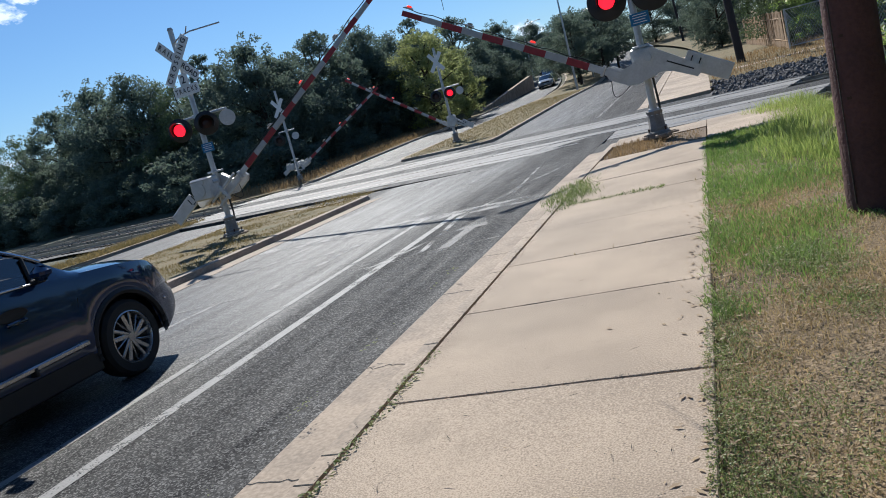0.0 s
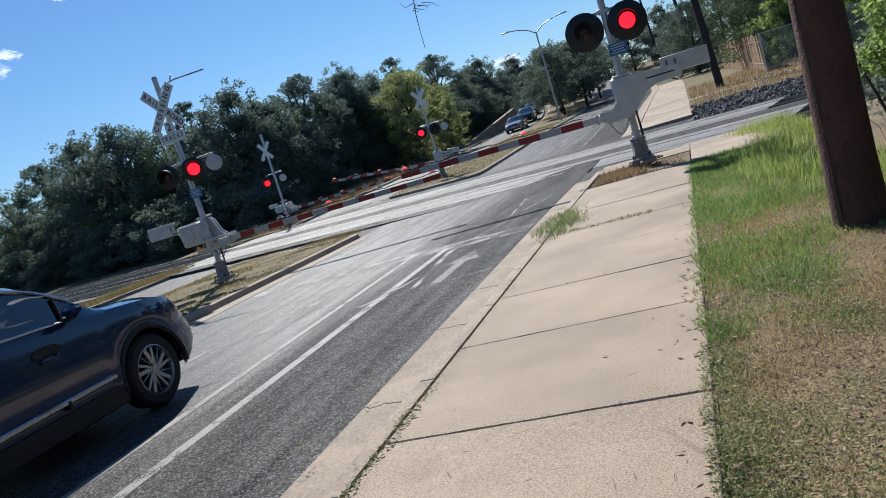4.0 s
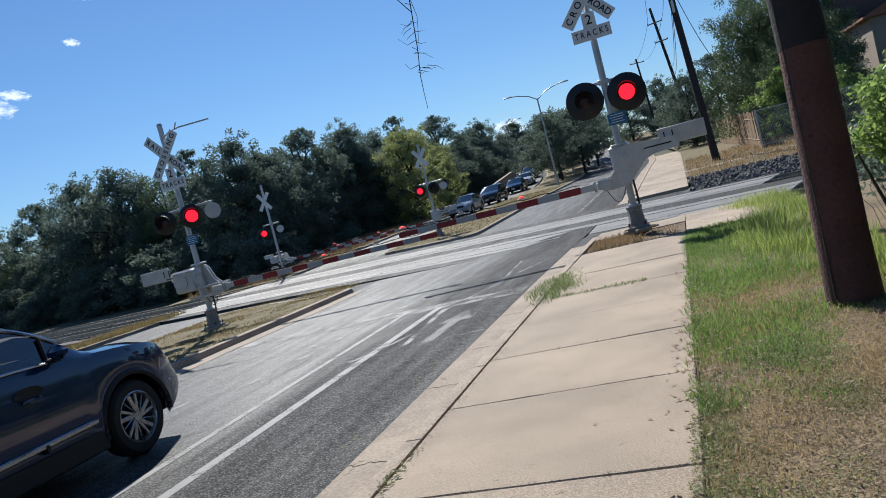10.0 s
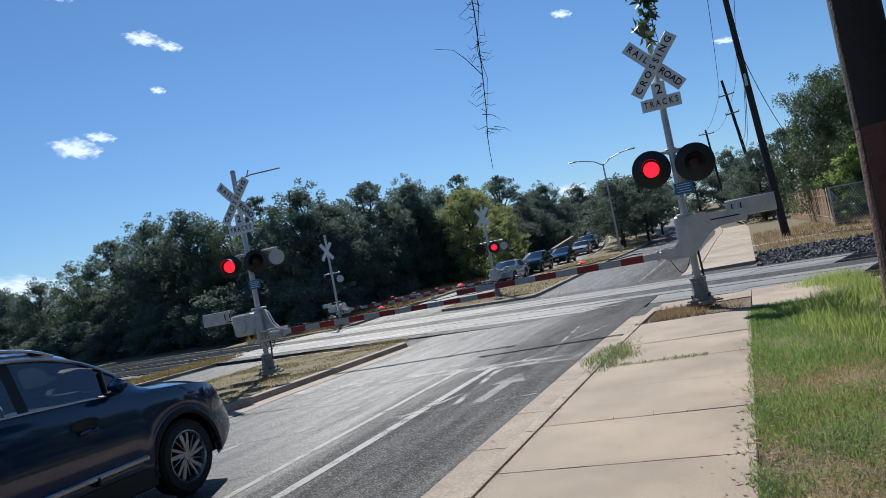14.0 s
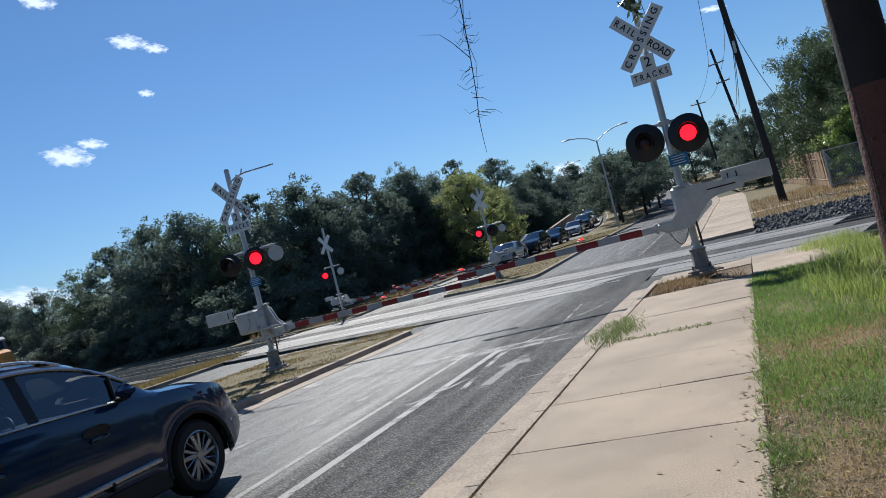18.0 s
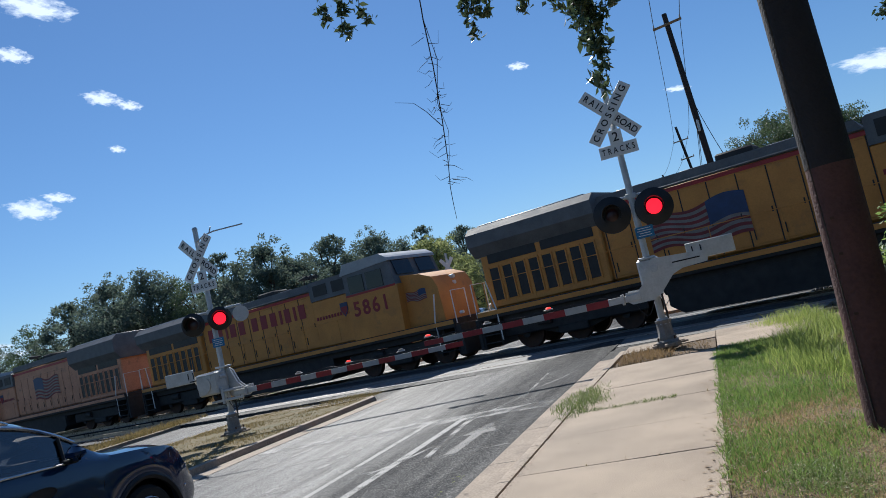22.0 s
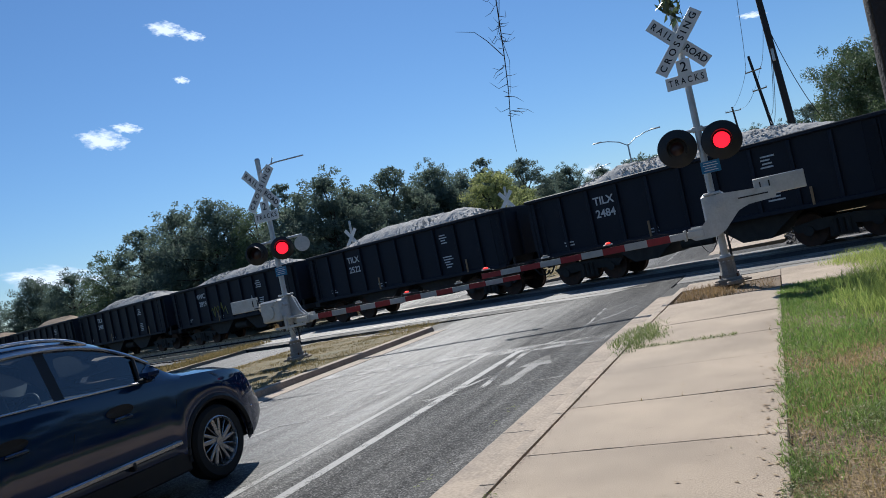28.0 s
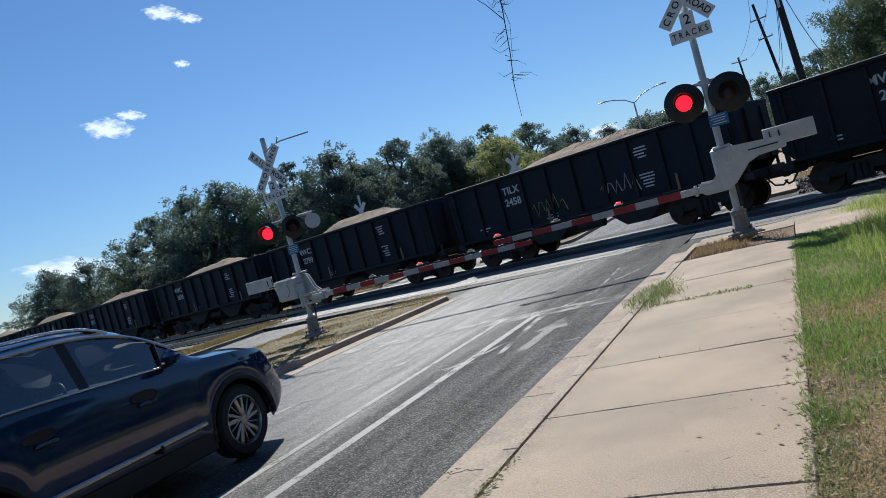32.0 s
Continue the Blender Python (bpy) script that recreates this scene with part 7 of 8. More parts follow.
for x, z0 in ((-2.55, 4.2), (-2.35, 3.97), (-2.15, 4.05), (-1.26, 3.62), (-1.20, 3.8), (-1.14, 3.78), (-0.83, 3.68), (-0.75, 3.8), (-0.62, 3.7), (-0.55, 3.62), (-0.44, 3.4), (-0.3, 3.6), (-0.2, 3.5), (-0.08, 3.62)):
    sp.append((drop(x, 5.75, 5.2, z0), 0.005))
    cl += [(x + random.uniform(-.05, .05), 5.75 + random.uniform(-.05, .05), z0 + 0.02 + 0.10 * k, 0.07) for k in range(6)]
hanging("overhead_foliage", "dark leaf tips hanging from a tree overhead", cl, 1700, 0.075, 4, sp)
hanging("overhanging_bough", "leafy bough hanging over the verge", clumps(60, (3.4, 6.9), (10.5, 11.9), (3.55, 5.0), (0.18, 0.38), 14) + clumps(11, (3.0, 3.8), (11.2, 11.7), (3.95, 4.9), (0.12, 0.2), 15), 22000, 0.085, 5,
        [([(9.5, 12.5, 5.9), (6.3, 11.5, 4.8), (4.4, 11.2, 4.2), (3.2, 11.4, 4.2)], 0.04), ([(6.3, 11.4, 4.8), (5.1, 10.9, 4.1), (4.4, 10.9, 3.7)], 0.02)])


# grass
def grass(name, label, count, area, height, material, seed, width=0.006, lean=0.5, keep=None):
    rng = np.random.default_rng(seed)
    u = area[0] + (area[1] - area[0]) * rng.random(count)
    v = area[2] + (area[3] - area[2]) * rng.random(count)
    vs, fs = [], []
    for x, y in zip(u.tolist(), v.tolist()):
        k = 1.0 if keep is None else keep(x, y)
        if k <= 0 or (k < 1 and rng.random() > k):
            continue
        X, Y, z = lay(x, y, -0.02)
        a, l, h = rng.random() * 6.28, rng.random() * lean, (height[0] + (height[1] - height[0]) * rng.random() ** 1.6) * (0.5 + 0.5 * min(k, 1))
        dx, dy = math.cos(a), math.sin(a)
        b = rng.random() * 6.28
        wx, wy = math.cos(b) * width, math.sin(b) * width
        o = len(vs)
        mx, my = X + dx * l * h * 0.35, Y + dy * l * h * 0.35
        tx, ty = X + dx * l * h, Y + dy * l * h
        vs += [(X - wx, Y - wy, z), (X + wx, Y + wy, z), (mx + wx * 0.8, my + wy * 0.8, z + h * 0.6), (mx - wx * 0.8, my - wy * 0.8, z + h * 0.6), (tx, ty, z + h)]
        fs += [(o, o + 1, o + 2, o + 3), (o + 3, o + 2, o + 4)]
    me = bpy.data.meshes.new(name)
    me.from_pydata(vs, [], fs)
    me.materials.append(material)
    return tagged(new(name, me), label, "grass", kind="stuff")


def patchy(x, y):
    return clamp(0.55 + 1.2 * noise.noise((x * 0.9, y * 0.9, 7)), 0, 1)


def edge(x, y):
    return x > -0.265 + 0.075 * noise.noise((y * 3.1, 0, 5)) + 0.03 * noise.noise((y * 13, 0, 5))


def mown(x, y):
    if not edge(x, y):
        return 0
    n = noise.noise((x * 1.6, y * 0.9, 0)) + 0.5 * noise.noise((x * 5, y * 4, 1))
    return clamp(0.85 - max(0, x - 0.45) * 0.75 + n * 0.9 - clamp((4.7 + 1.5 * (x + 0.2) - y + 0.5 * noise.noise((x * 3, y * 3, 9))) * 0.7, 0, 1.6), 0, 1) * clamp((2.3 - x) * 2, 0, 1)


def pole_tuft(x, y):
    if not edge(x, y):
        return 0
    gap = clamp(math.hypot((x - 0.75) / 0.35, (y - 7.4) / 1.3) - 0.5, 0, 1)
    if x > 1.75 and y > 6.4:
        return 0
    fade = clamp((y - 6.1 + 0.8 * noise.noise((x * 2, y * 2, 8))) * 1.2, 0, 1) * clamp((2.9 - x) * 1.5, 0, 1)
    return clamp((0.75 + noise.noise((x * 0.8, y * 0.6, 2)) * 1.4 - max(0, 0.95 - x) * 1.3) * gap, 0, 1) * fade


def weedy(x, y):
    return clamp(0.02 + noise.noise((x * 1.5, y * 1.5, 11)) * 1.7 + 0.5 * noise.noise((x * 5, y * 5, 3)) + clamp((3.9 - y) * 0.5, 0, 0.7) + clamp(0.2 - x, 0, 0.4) * 0.5, 0, 1) if edge(x, y) else 0


grass("green_grass", "short green grass along the pavement", 75000, (-0.30, 2.3, 4.3, 13.5), (0.02, 0.085), GRASS_GREEN, 1, 0.0035, 1.2, mown)
grass("tall_grass", "tall bright grass round the wooden pole", 28000, (0.2, 2.9, 6.2, 16.4), (0.07, 0.30), GRASS_TALL, 2, 0.004, 1.0, pole_tuft)
grass("dry_grass", "short dry grass with green tufts on the verge", 100000, (-0.30, 3.0, 1.6, 8.6), (0.008, 0.055), GRASS_MIX, 3, 0.0035, 1.8, lambda x, y: patchy(x, y) * (1 - 0.45 * weedy(x, y)) if edge(x, y) else 0)
grass("green_tufts", "low green weeds on the dry verge", 64000, (-0.30, 3.0, 1.6, 6.4), (0.010, 0.045), GRASS_OLIVE, 4, 0.0030, 1.8, weedy)


def weeds(name, label, count, area, size, material, seed, keep, rise=0.035):
    """Small broad leaves close to the ground, tilted all ways."""
    rng = np.random.default_rng(seed)
    vs, fs = [], []
    for a, b, c, d, e, f in rng.random((count, 6)).tolist():
        x, y = area[0] + (area[1] - area[0]) * a, area[2] + (area[3] - area[2]) * b
        k = keep(x, y)
        if k <= 0 or c > k:
            continue
        X, Y, z = lay(x, y, rise * d * k)
        w_, s = c / k * 6.283, size * (0.5 + e)
        p, q, t = math.cos(w_) * s, math.sin(w_) * s, (f - 0.35) * s * 0.9
        o = len(vs)
        vs += [(X - p, Y - q, z), (X + q * 0.45, Y - p * 0.45, z + t * 0.7 + 0.004), (X + p, Y + q, z + t), (X - q * 0.45, Y + p * 0.45, z + t * 0.3 + 0.004)]
        fs.append((o, o + 1, o + 2, o + 3))
    me = bpy.data.meshes.new(name)
    me.from_pydata(vs, [], fs)
    me.materials.append(material)
    return tagged(new(name, me), label, "weeds", kind="stuff")


weeds("low_weeds", "olive-green broad-leaved weeds on the verge", 120000, (-0.30, 2.6, 1.6, 6.0), 0.0065, WEED, 31, weedy)
weeds("thatch", "brown dead thatch and leaf crumbs on the verge", 90000, (-0.28, 2.8, 1.8, 6.8), 0.006, LEAF_DRY, 32, lambda x, y: clamp(0.5 - weedy(x, y) * 0.4 - mown(x, y), 0, 1) if edge(x, y) else 0, 0.02)
weeds("gap_weeds", "small weeds growing behind the kerb", 2600, (-2.12, -1.88, 1.9, 4.4), 0.014, WEED, 33, lambda x, y: clamp(1 - abs(x + 1.99) * 11 + noise.noise((y * 2.2, 0, 3)) * 1.6 - 0.5, 0, 1))
weeds("gutter_weeds", "tufts of weed at the edge of the asphalt", 1500, (-2.75, -2.5, 2.2, 7.5), 0.012, WEED, 34, lambda x, y: clamp(0.7 - abs(x + 2.64) * 10 + noise.noise((y * 2.0, 0, 9)) * 2.4 - 0.7, 0, 1))
grass("median_grass", "dry yellow grass on the median", 46000, (-14.2, -9.05, 6.0, 20.2), (0.02, 0.09), GRASS_MEDIAN, 5, 0.007, 0.9, patchy)
grass("median_far_grass", "dry grass on the far median", 9000, (-13.9, -9.1, 33, 62), (0.04, 0.12), GRASS_MEDIAN, 6, 0.012, 0.8)
grass("verge_left_grass", "yellow grass strip beside the tracks", 9000, (-21.4, -19.7, 12, 25.5), (0.06, 0.24), GRASS_MEDIAN, 7, 0.01, 0.8)
grass("far_left_grass", "tall dry grass at the foot of the trees", 9000, (-26, -19.8, 33.5, 60), (0.15, 0.5), GRASS_DRY, 8, 0.015, 0.7)
grass("bed_grass", "dead straw-coloured grass in the signal bed", 2600, (-1.95, -0.3, 13.4, 15.4), (0.03, 0.14), GRASS_DRY, 9, 0.005, 1.2, lambda x, y: 1.0 if x < -0.95 else 0.25)
grass("kerb_weeds", "clump of green grass growing over the kerb", 7000, (-2.4, -1.25, 8.9, 11.9), (0.03, 0.15), GRASS_OLIVE, 10, 0.004, 1.9, lambda x, y: clamp(1.15 - abs(x + 1.95) * 2.2 - abs(y - 10.1) * 0.6 + 0.5 * noise.noise((x * 3, y * 3, 5)), 0, 1))
grass("joint_weeds", "small weeds in the pavement joints", 1500, (-1.9, -0.25, 4.9, 9.4), (0.01, 0.06), GRASS_MIX, 12, 0.005, 1.5,
      lambda x, y: 1.0 if min(abs(y - j) for j in (5.18, 6.5, 9.25)) < 0.022 and noise.noise((x * 2.2, y, 4)) > 0.1 else 0)
grass("joint_weeds_long", "weeds spreading along a pavement joint", 2600, (-1.9, -0.7, 9.05, 9.6), (0.02, 0.09), GRASS_OLIVE, 14, 0.005, 1.5, lambda x, y: clamp(1 - abs(y - 9.25) * 7, 0, 1) * 0.8)
grass("far_verge_grass", "dry grass on the far verge", 7000, (0.1, 8, 31, 48), (0.05, 0.25), GRASS_DRY, 15, 0.012, 0.8)

# fallen leaves, twigs and grit
def litter(name, label, count, place, size, material, seed, long=1.0):
    rng = np.random.default_rng(seed)
    vs, fs = [], []
    for _ in range(count):
        x, y = place(rng)
        X, Y, z = lay(x, y, 0.006)
        a, s = rng.random() * 6.28, size * (0.5 + rng.random())
        c, d = math.cos(a) * s, math.sin(a) * s
        k = 0.35 / long
        o = len(vs)
        t = rng.random() * 0.5 * s
        vs += [(X - c, Y - d, z), (X + d * k, Y - c * k, z + t * 0.12), (X + c, Y + d, z + t * 0.3), (X - d * k, Y + c * k, z + t * 0.2)]
        fs.append((o, o + 1, o + 2, o + 3))
    me = bpy.data.meshes.new(name)
    me.from_pydata(vs, [], fs)
    me.materials.append(material)
    return tagged(new(name, me), label, "litter", kind="stuff")


litter("fallen_leaves", "dry curled leaves along the pavement edge", 420, lambda r: (-0.24 + r.normal() * 0.09, 2 + 8 * r.random()), 0.022, LEAF_DRY, 1)
litter("verge_leaves", "dry leaves strewn over the verge", 1700, lambda r: (-0.2 + 3.6 * r.random(), 1.5 + 6.5 * r.random()), 0.016, LEAF_DRY, 2)
litter("kerb_debris", "dark leaf crumbs in the gap behind the kerb", 1100, lambda r: (-2.0 + r.normal() * 0.04, 2.0 + 9 * r.random()), 0.009, BARK, 3)
litter("twigs", "small dark twigs on the pavement", 150, lambda r: (-1.9 + 1.6 * r.random(), 2.0 + 6.5 * r.random() ** 1.8), 0.03, BARK, 4, 8.0)
litter("crumbs", "dark crumbs of dirt and bark on the slabs", 420, lambda r: (-1.95 + 1.7 * r.random(), 2.0 + 8 * r.random() ** 1.5), 0.005, BARK, 6, 1.0)
litter("pale_crumbs", "pale chips and leaf bits on the slabs", 700, lambda r: (-1.95 + 1.7 * r.random() ** 0.5, 2.0 + 8 * r.random() ** 1.5), 0.005, LEAF_DRY, 7, 1.0)
JOINT_V = (2.1, 3.62, 5.18, 6.5, 7.9, 9.25, 10.85)
litter("joint_dirt", "dark dirt lying along the slab joints", 700, lambda r: (-1.98 + 1.74 * r.random(), JOINT_V[int(r.random() * 7)] + r.normal() * 0.012), 0.008, BARK, 8, 1.5)
litter("slab_leaves", "scattered dry leaves on the slabs", 26, lambda r: (-1.8 + 1.5 * r.random(), 2.5 + 8 * r.random()), 0.018, LEAF_DRY, 5)
# ballast stones on the bank
random.seed(23)
g = Geo()
for i in range(4200):
    s, o = random.uniform(-1.6, 14), random.uniform(1.7, 5.4)
    x, y = on_track(s, o, FAR_TRACK)
    if x < 0.05:
        continue
    k = random.uniform(0.05, 0.13)
    z = TRACK_Z - 0.06 + 0.28 * (o - 2) / 3.2 + 0.03
    g.box((0, 0, 0), (k, k * random.uniform(.6, 1), k * .7), pose(x, y, z, random.uniform(0, 60), random.uniform(0, 60), random.uniform(0, 90)))
tagged(part("ballast_stones", g, GRAVEL, smooth=0, fix=False), "grey ballast stones beside the track", "ballast", kind="stuff")


# ---- poles, wires, lamps, fences, houses, far things ----
pole = thing("utility_pole", "thick reddish-brown wooden utility pole, tarred black higher up", "utility pole", pose(1.09, 6.42, -0.05))
part("shaft_foot", Geo().cyl((-0.09, 0, -0.1), (-0.085, 0, 0.55), 0.208, 0.19, 28), WOOD_POLE, pole, "reddish-brown weathered wood")
part("shaft_middle", Geo().cyl((-0.085, 0, 0.55), (-0.06, 0, 2.02), 0.19, 0.176, 28), WOOD_POLE, pole, "reddish-brown weathered wood")
part("shaft", Geo().cyl((-0.06, 0, 2.02), (-0.12, 0, 10.5), 0.178, 0.13, 28), POLE_DARK, pole, "black tarred wood")
part("ground_wire", Geo().tube([(-0.24, -0.14, 0.1), (-0.22, -0.14, 1.5), (-0.215, -0.13, 2.4), (-0.225, -0.12, 4.5)], 0.006, 6), BARK, pole, "thin wire stapled to the wood")
g = Geo()
for z in (0.9, 1.35, 1.62):
    g.box((-0.20 + 0.02 * z, -0.178, z), (0.03, 0.006, 0.02))
part("staples", g, RUST, pole, smooth=0)


def power_pole(at, height, lean, arms, label, r=0.16):
    p = thing("utility_pole", label, "utility pole", at, "power line poles")
    tip = (lean[0], lean[1], height)
    part("shaft", Geo().cyl((0, 0, -0.3), tip, r, r * 0.65, 16), POLE_DARK, p, "dark tarred wood")
    ins = []
    for z, w, tilt in arms:
        k = z / height
        c = Vector((lean[0] * k, lean[1] * k - 0.12, z))
        a = part("cross_arm", Geo().box((0, 0, 0), (w, 0.1, 0.12), pose(*c, 0, tilt, 0), 0.01), OLD_WOOD, p, "wooden cross-arm")
        for s in (-0.46, 0.46):
            q = c + Vector((s * w * math.cos(radians(tilt)), 0, -s * w * math.sin(radians(tilt)) + 0.12))
            part("insulator", Geo().cyl(q - Vector((0, 0, .06)), q + Vector((0, 0, .1)), 0.05, 0.03, 8), ALU, a)
            ins.append(Vector(at.translation) + q)
    return p, ins


p2, ins2 = power_pole(pose(1.62, 41.0, 0.1), 14.2, (-0.62, 0.0), ((13.6, 1.5, -6),), "tall dark wooden power pole leaning beside the far verge", 0.2)
part("transformer_bracket", Geo().box((-0.38, -0.22, 8.0), (0.12, 0.25, 0.6), bev=0.02), STEEL, p2)
p3, ins3 = power_pole(pose(1.9, 85.0, 1.0), 14.8, (-1.6, 0), ((13.2, 1.6, -4), (11.2, 1.4, -4)), "leaning wooden power pole farther off", 0.2)
p4, ins4 = power_pole(pose(-2.2, 110.0, 2.4), 11.6, (-0.7, 0), ((11.0, 2.0, 2),), "distant wooden power pole", 0.18)


def wire(name, pts_a, pts_b, sag, n=14):
    g = Geo()
    for a, b in zip(pts_a, pts_b):
        a, b = Vector(a), Vector(b)
        g.tube([a.lerp(b, k / n) - Vector((0, 0, sag * 4 * (k / n) * (1 - k / n))) for k in range(n + 1)], 0.018, 5)
    return g


for a, b, s in ((ins2, ins3[:2], 1.2), (ins3[:2], ins4, 1.0), ([(1.3, 41, 9.4), (1.25, 41, 8.6)], [(1.0, 85, 9.6), (1.0, 85, 8.8)], 1.6), (ins2, [(1.2, -30, 13.4), (2.6, -30, 13.4)], 1.0), ([(1.3, 41, 9.4)], [(3.0, 41.5, 4.2)], 0.6)):
    for q, r_ in zip(a, b):
        tagged(part("power_cable", wire("w", [q], [r_], s), BLACK), "thin black overhead power cable", "cable", "overhead cables")


def street_lamp(x, y, h, arms, label):
    t = thing("street_lamp", label, "street lamp", pose(x, y, land(x, y)), "street lamps")
    part("pole", Geo().cyl((0, 0, 0), (0, 0, h), 0.10, 0.06, 14), STEEL, t, "grey steel pole")
    for s, w in arms:
        part("arm", Geo().tube([(0, 0, h - 0.1), (s * w * 0.3, 0, h + 0.35), (s * w * 0.7, 0, h + 0.62), (s * w, 0, h + 0.72)], 0.04, 8), STEEL, t)
        part("luminaire", Geo().box((s * (w + 0.25), 0, h + 0.72), (0.75, 0.24, 0.10), pose(0, 0, 0, 0, 0, 0), 0.04), STEEL, t, "flat grey luminaire")
    return t


street_lamp(-10.1, 64.0, 7.5, ((-1, 2.2), (1, 2.2)), "grey twin-arm street lamp on the far median")
street_lamp(-11.3, 84.0, 6.6, ((-1, 1.8), (1, 1.8)), "twin-arm street lamp farther along the median")
street_lamp(-23.5, 112.0, 7.5, ((1, 2.2),), "distant single-arm street lamp")

# the mast-arm camera on the median signal's top
tagged(part("signal_antenna", Geo().tube([(-11.5, 15.65, 4.66), (-11.25, 15.65, 4.78), (-10.95, 15.65, 4.82), (-10.1, 15.65, 4.79)], 0.018, 6).tube([(-11.08, 15.65, 4.8), (-11.0, 15.65, 4.95)], 0.015, 6), STEEL),
       "thin bent steel arm on the signal mast", "bracket")

# board fence and chain-link fence behind the tracks
fence = thing("board_fence", "weathered brown board fence, slightly crooked", "fence")
random.seed(8)
PA, PB = Vector((3.9, 42.0, 0.0)), Vector((3.2, 66.0, 0.0))
n = 74
plank = Geo().box((0, 0, 0.95), (0.31, 0.03, 1.9), bev=0.006).mesh("plank", OLD_WOOD, 0)
for i in range(n):
    p = PA.lerp(PB, i / n)
    ob = new("plank", plank)
    ob.parent = fence
    ob.matrix_basis = pose(p.x, p.y, land(p.x, p.y) - 0.02 + random.uniform(-.04, .04), random.uniform(-2, 2), random.uniform(-2, 2), math.degrees(math.atan2(PB.y - PA.y, PB.x - PA.x)) + random.uniform(-3, 3))
for z in (0.4, 1.5):
    g = Geo().tube([(*PA.lerp(PB, k / 12).xy, land(*PA.lerp(PB, k / 12).xy) + z) for k in range(13)], 0.04, 4)
    part("rail", g, OLD_WOOD, fence)
link = thing("chain_link_fence", "grey chain-link fence with steel posts", "fence")
FA, FB = Vector((3.9, 41.6, 0)), Vector((14.0, 37.0, 0))
for k in range(7):
    p = FA.lerp(FB, k / 6)
    part("post", Geo().cyl((p.x, p.y, land(p.x, p.y)), (p.x, p.y, land(p.x, p.y) + 1.95), 0.045, n=10), STEEL, link)
for z in (0.15, 1.9):
    part("rail", Geo().tube([(*FA.lerp(FB, k / 6).xy, land(*FA.lerp(FB, k / 6).xy) + z) for k in range(7)], 0.025, 6), STEEL, link)
g = Geo()
length = (FB - FA).length
m = int(length / 0.13)
for i in range(m):
    for d in (-1, 1):
        a, b = FA.lerp(FB, clamp(i / m, 0, 1)), FA.lerp(FB, clamp((i + d * 8) / m, 0, 1))
        za, zb = land(a.x, a.y), land(b.x, b.y)
        g.tube([(a.x, a.y, za + 0.15), (b.x, b.y, zb + 1.9)], 0.007, 3)
tagged(part("wire_mesh", g, STEEL, link, fix=False), kind="stuff")

# old wire fence posts in the thicket
wf = thing("wire_fence", "old wire fence with dark posts in the thicket", "fence")
for x, y, h in ((1.53, 6.98, 0.42), (1.76, 6.45, 0.6), (2.0, 5.85, 0.6), (2.45, 5.2, 0.6)):
    part("post", Geo().cyl((x, y, -0.1), (x, y, h), 0.035, 0.03, 8), RUST, wf)
for z in (0.15, 0.36, 0.55):
    part("wire", Geo().tube([(1.53, 6.98, min(z, 0.42)), (1.76, 6.45, z), (2.0, 5.85, z - 0.03), (2.45, 5.2, z), (3.6, 4.2, z)], 0.005, 4), RUST, wf)

# houses beyond the trees
STUCCO = mat("beige_stucco", (0.36, 0.30, 0.24), (0.3, 0.25, 0.2), rough=0.9, scale=1.5, fine=30, bump=0.2)
TILES = mat("reddish_roof_shingles", (0.28, 0.13, 0.08), (0.2, 0.09, 0.06), rough=0.85, scale=2, fine=20, bump=0.5)
SLATE = mat("dark_roof_shingles", (0.06, 0.058, 0.06), (0.04, 0.04, 0.042), rough=0.85, scale=2, fine=20, bump=0.5)


def house(x, y, w, d, eave, ridge, roof, label):
    z = land(x, y) - 0.3
    t = thing("house", label, "house", pose(x, y, z))
    part("wall", Geo().box((0, 0, eave / 2), (w, d, eave)), STUCCO, t, "beige stuccoed wall", smooth=0)
    part("roof", Geo().prism([(-w / 2 - 0.5, eave - 0.1), (-w / 2 - 0.5, eave + 0.05), (0, ridge), (w / 2 + 0.5, eave + 0.05), (w / 2 + 0.5, eave - 0.1)], -d / 2 - 0.5, d / 2 + 0.5), roof, t, "shingled gable roof", smooth=0)
    for k in (-0.25, 0.25):
        wn_ = part("window", Geo().box((k * w, -d / 2 - 0.02, eave * 0.6), (1.2, 0.06, 1.3)), DARK_GLASS, t, smooth=0)
        part("frame", Geo().box((k * w, -d / 2 - 0.04, eave * 0.6 + 0.7), (1.4, 0.06, 0.1)).box((k * w, -d / 2 - 0.04, eave * 0.6 - 0.7), (1.4, 0.06, 0.1)), ALU, wn_, smooth=0)
    return t


house(20.2, 64, 12.6, 9, 6.3, 8.7, TILES, "two-storey beige house with reddish roof behind trees")
house(14.0, 74, 9, 9, 7.2, 9.2, SLATE, "house with dark shingled roof behind trees")

# retaining wall by the oncoming lanes and an overpass far off
wall = tagged(part("retaining_wall", Geo().prism([(0, -0.6), (0, 0.2), (23, 2.6), (24, 2.6), (24, -0.6)], -0.2, 0.2, Matrix.Translation((-20.9, 72, 0.5)) @ Matrix.Rotation(radians(89), 4, "Z")), KERB, smooth=0),
              "grey concrete retaining wall rising beside the lanes", "wall", kind="structure")
over = thing("overpass", "pale concrete overpass with a railing in the distance", "bridge", pose(-40, 182, 0))
part("deck", Geo().box((-6, 0, 11.2), (46, 9, 1.5), bev=0.1), PANEL, over, "concrete deck")
part("parapet", Geo().box((-6, -4.6, 12.3), (46, 0.3, 0.9), bev=0.05), KERB, over)
for k in range(4):
    part("pier", Geo().cyl((-24 + 13 * k, 0, 0), (-24 + 13 * k, 0, 10.6), 0.7, n=14), PANEL, over)


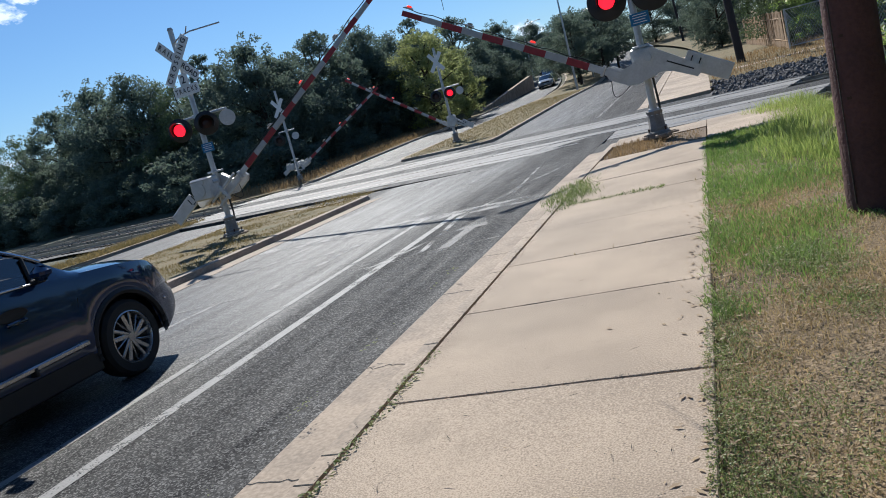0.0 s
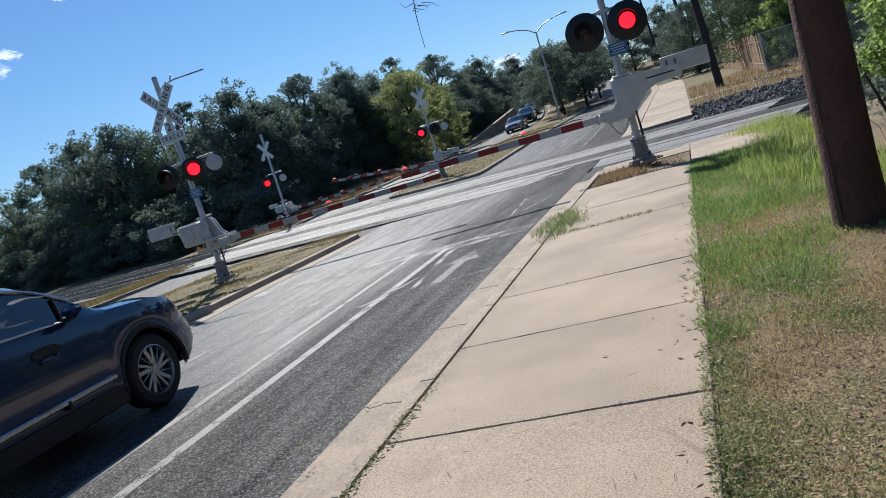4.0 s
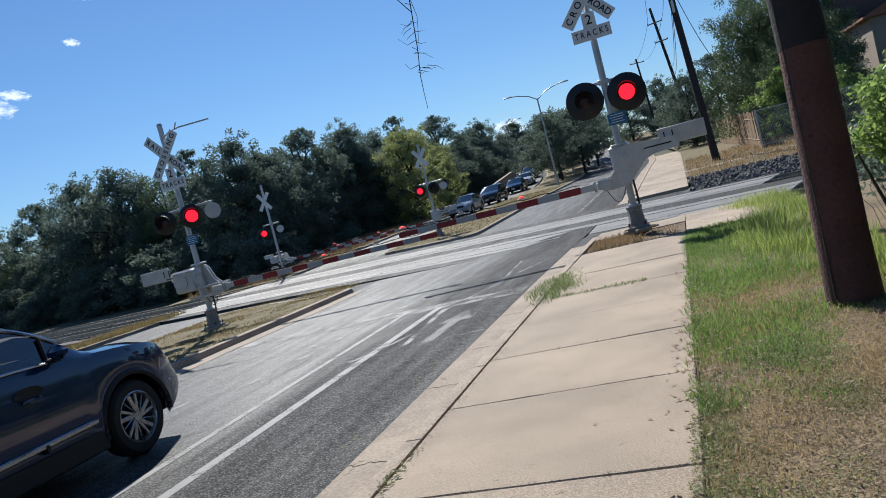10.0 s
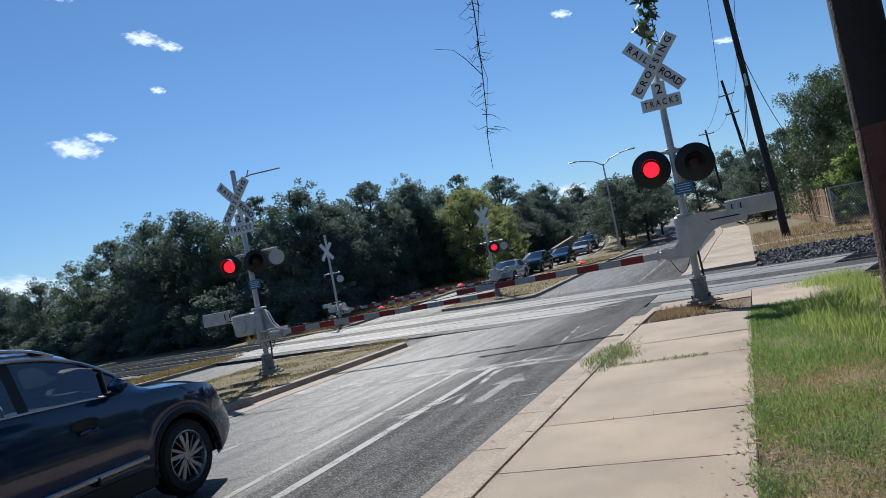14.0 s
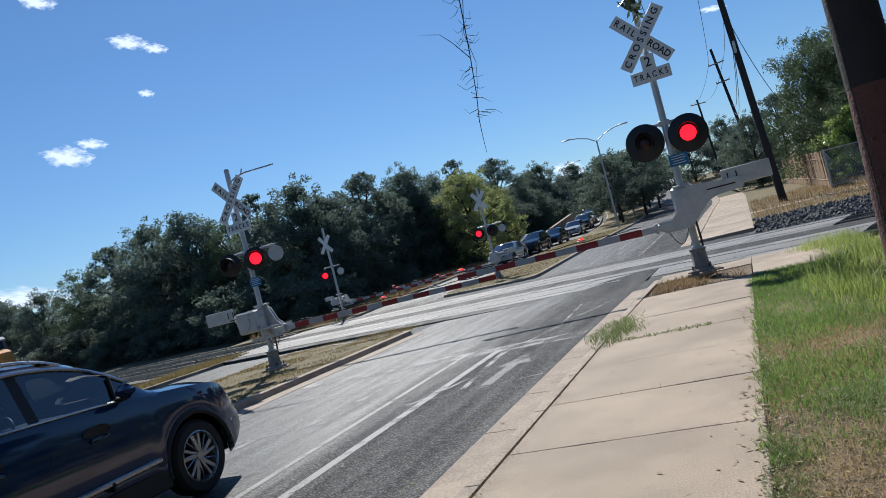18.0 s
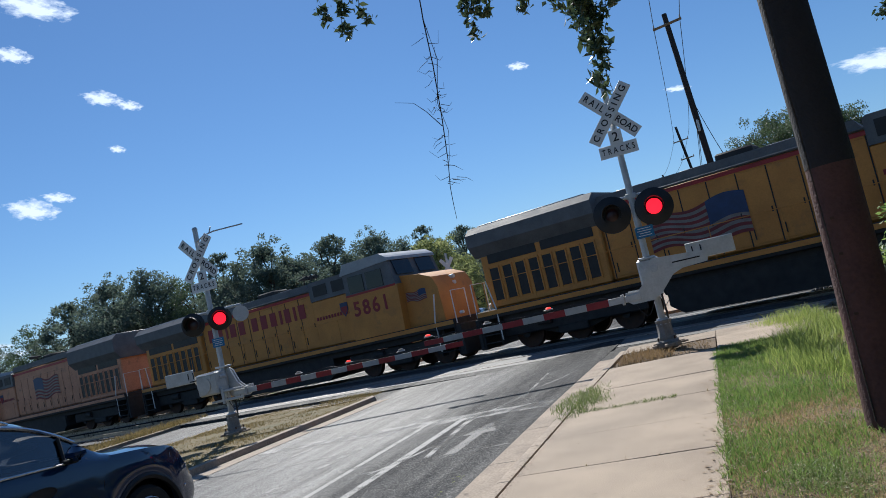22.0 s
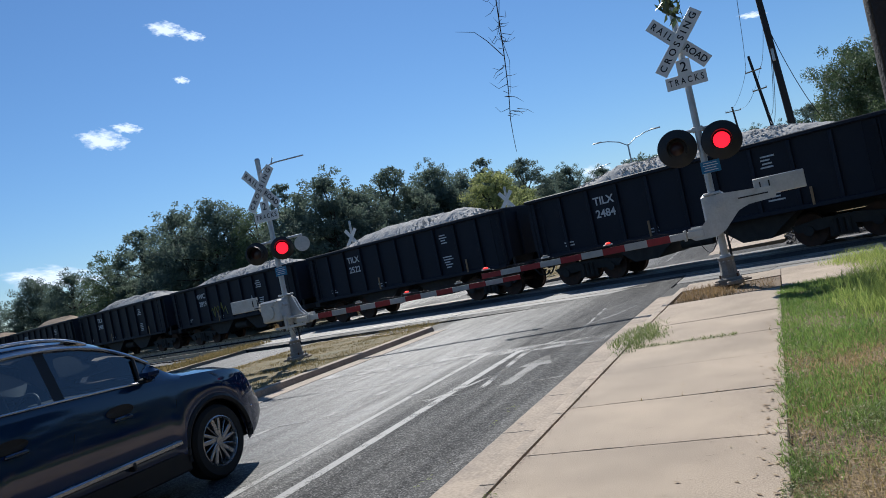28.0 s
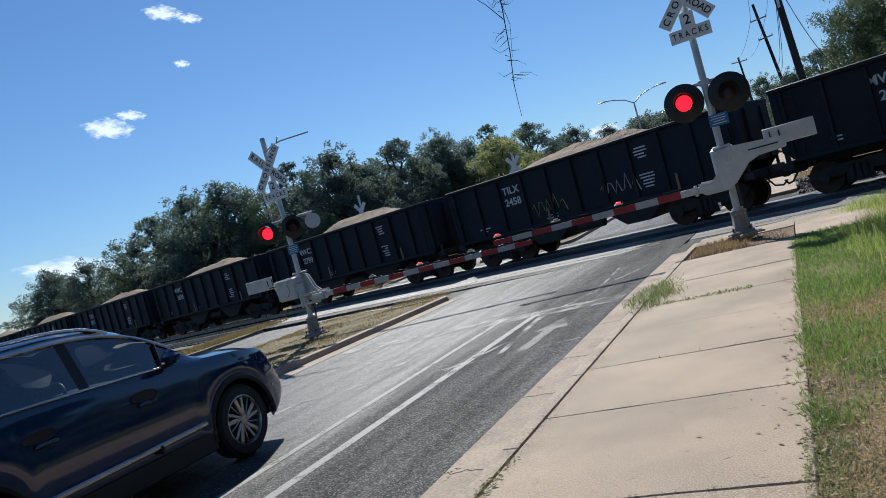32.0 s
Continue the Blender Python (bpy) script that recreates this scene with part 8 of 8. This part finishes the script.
# ---- clouds: small puffs, very far off ----
def cloud_material():
    m = bpy.data.materials.new("cloud_puff")
    m.use_nodes = True
    n, l = m.node_tree.nodes, m.node_tree.links
    tc = n.new("ShaderNodeTexCoord")
    nz = n.new("ShaderNodeTexNoise")
    nz.inputs["Scale"].default_value, nz.inputs["Detail"].default_value, nz.inputs["Roughness"].default_value = 2.2, 8, 0.6
    l.new(tc.outputs["Object"], nz.inputs["Vector"])
    ln = n.new("ShaderNodeVectorMath")
    ln.operation = "LENGTH"
    l.new(tc.outputs["Object"], ln.inputs[0])
    sub = n.new("ShaderNodeMath")
    sub.operation = "MULTIPLY_ADD"
    l.new(nz.outputs[0], sub.inputs[0])
    sub.inputs[1].default_value = 1.9
    inv = n.new("ShaderNodeMath")
    inv.operation = "MULTIPLY"
    l.new(ln.outputs["Value"], inv.inputs[0])
    inv.inputs[1].default_value = -1.0
    l.new(inv.outputs[0], sub.inputs[2])
    mr = n.new("ShaderNodeMapRange")
    mr.inputs[1].default_value, mr.inputs[2].default_value = 0.28, 0.72
    l.new(sub.outputs[0], mr.inputs[0])
    em = n.new("ShaderNodeEmission")
    em.inputs[0].default_value, em.inputs[1].default_value = (0.93, 0.96, 1.0, 1), 0.92
    tr = n.new("ShaderNodeBsdfTransparent")
    mx = n.new("ShaderNodeMixShader")
    l.new(mr.outputs[0], mx.inputs[0])
    l.new(tr.outputs[0], mx.inputs[1])
    l.new(em.outputs[0], mx.inputs[2])
    l.new(mx.outputs[0], n["Material Output"].inputs[0])
    return m


CLOUD = cloud_material()
CLOUD_MESH = Geo().grid(lambda a, b: (a * 2 - 1, b * 2 - 1, 0), 2, 2).mesh("cloud", CLOUD, 0)
for x, y, z, w, h in ((-588, 682, 329, 26, 12), (-566, 699, 317, 17, 8), (-652, 620, 211, 32, 16), (-633, 639, 221, 20, 8), (-583, 686, 268, 11, 6), (210, 875, 156, 52, 15), (240, 867, 128, 26, 8), (-154, 887, 274, 16, 7),
                      (-625, 647, 441, 50, 20), (-647, 626, 386, 24, 12), (-180, 882, 66, 24, 14), (15, 900, 194, 18, 5), (-700, 560, 70, 60, 18)):
    c = new("cloud", CLOUD_MESH)
    p = Vector((x, y, z)) * 3.0
    c.matrix_basis = look(p, (0, 0, 1.5)) @ pose(0, 0, 0, 0, 180, 8) @ Matrix.Diagonal((w * 3.4, h * 3.4, 60, 1))
    tagged(c, "small white fair-weather cloud", "cloud", "small clouds", kind="structure")


# ---- what moves ----
GATE = {-1: ((0, 30.6), (1, 22), (2, 14.7), (3, 7.4), (4, 0.6), (4.6, 0), (32, 0)), 1: ((0, 33), (1, 23.5), (2, 12.5), (3, 3.6), (3.5, 0.4), (4.2, 0), (32, 0))}
GATE_FAR = {-1: ((0, 36), (1, 29), (2, 20.7), (3, 13), (4, 6), (5, 0.5), (5.6, 0), (32, 0)), 1: ((0, 28), (1, 20), (2, 9.5), (3, 3), (3.6, 0.3), (4.2, 0), (32, 0))}


def motions():
    turn = -math.degrees(math.atan(TRACK_M))
    for ob, off in TRAIN:
        rows = []
        for t in (0, 8, 16, 24, 32):
            s = AT_24 + SPEED * (t - 24) + off
            x, y = on_track(s, 0, FAR_TRACK)
            rows.append((t, pose(x, y, TRACK_Z, 0, 0, turn)))
        walk(ob, rows)
    for i, (pivot, side, (px, py, pz)) in enumerate(ARMS):
        table = (GATE if i < 2 else GATE_FAR)[side]
        walk(pivot, [(t, pose(px, py, pz, 0, -side * a, 0)) for t, a in table])
    # the lamps take turns: each bulb slides to its lens and back
    lit, dark = pose(0, -0.045, 0), pose(0, 0.08, 0)
    beat = 1.1915
    for bulbs, first, span in ((BULBS_FIRST, 0.7785, 0.50), (BULBS_SECOND, 1.2885, 0.63)):
        for b, early, extra in bulbs:
            rows = []
            for k in range(-2, 28):
                on = first - early + beat * k
                rows += [(t, m) for t, m in ((on - 0.04, dark), (on, lit), (on + span + extra - 0.02, lit), (on + span + extra + 0.02, dark)) if 0.01 < t < 31.99]
            ends = [lit if (t - first + early) % beat < span + extra else dark for t in (0, 32)]
            walk(b, [(0, ends[0])] + rows + [(32, ends[1])])
    for ob, rows in DRIVEN:
        walk(ob, rows)


motions()
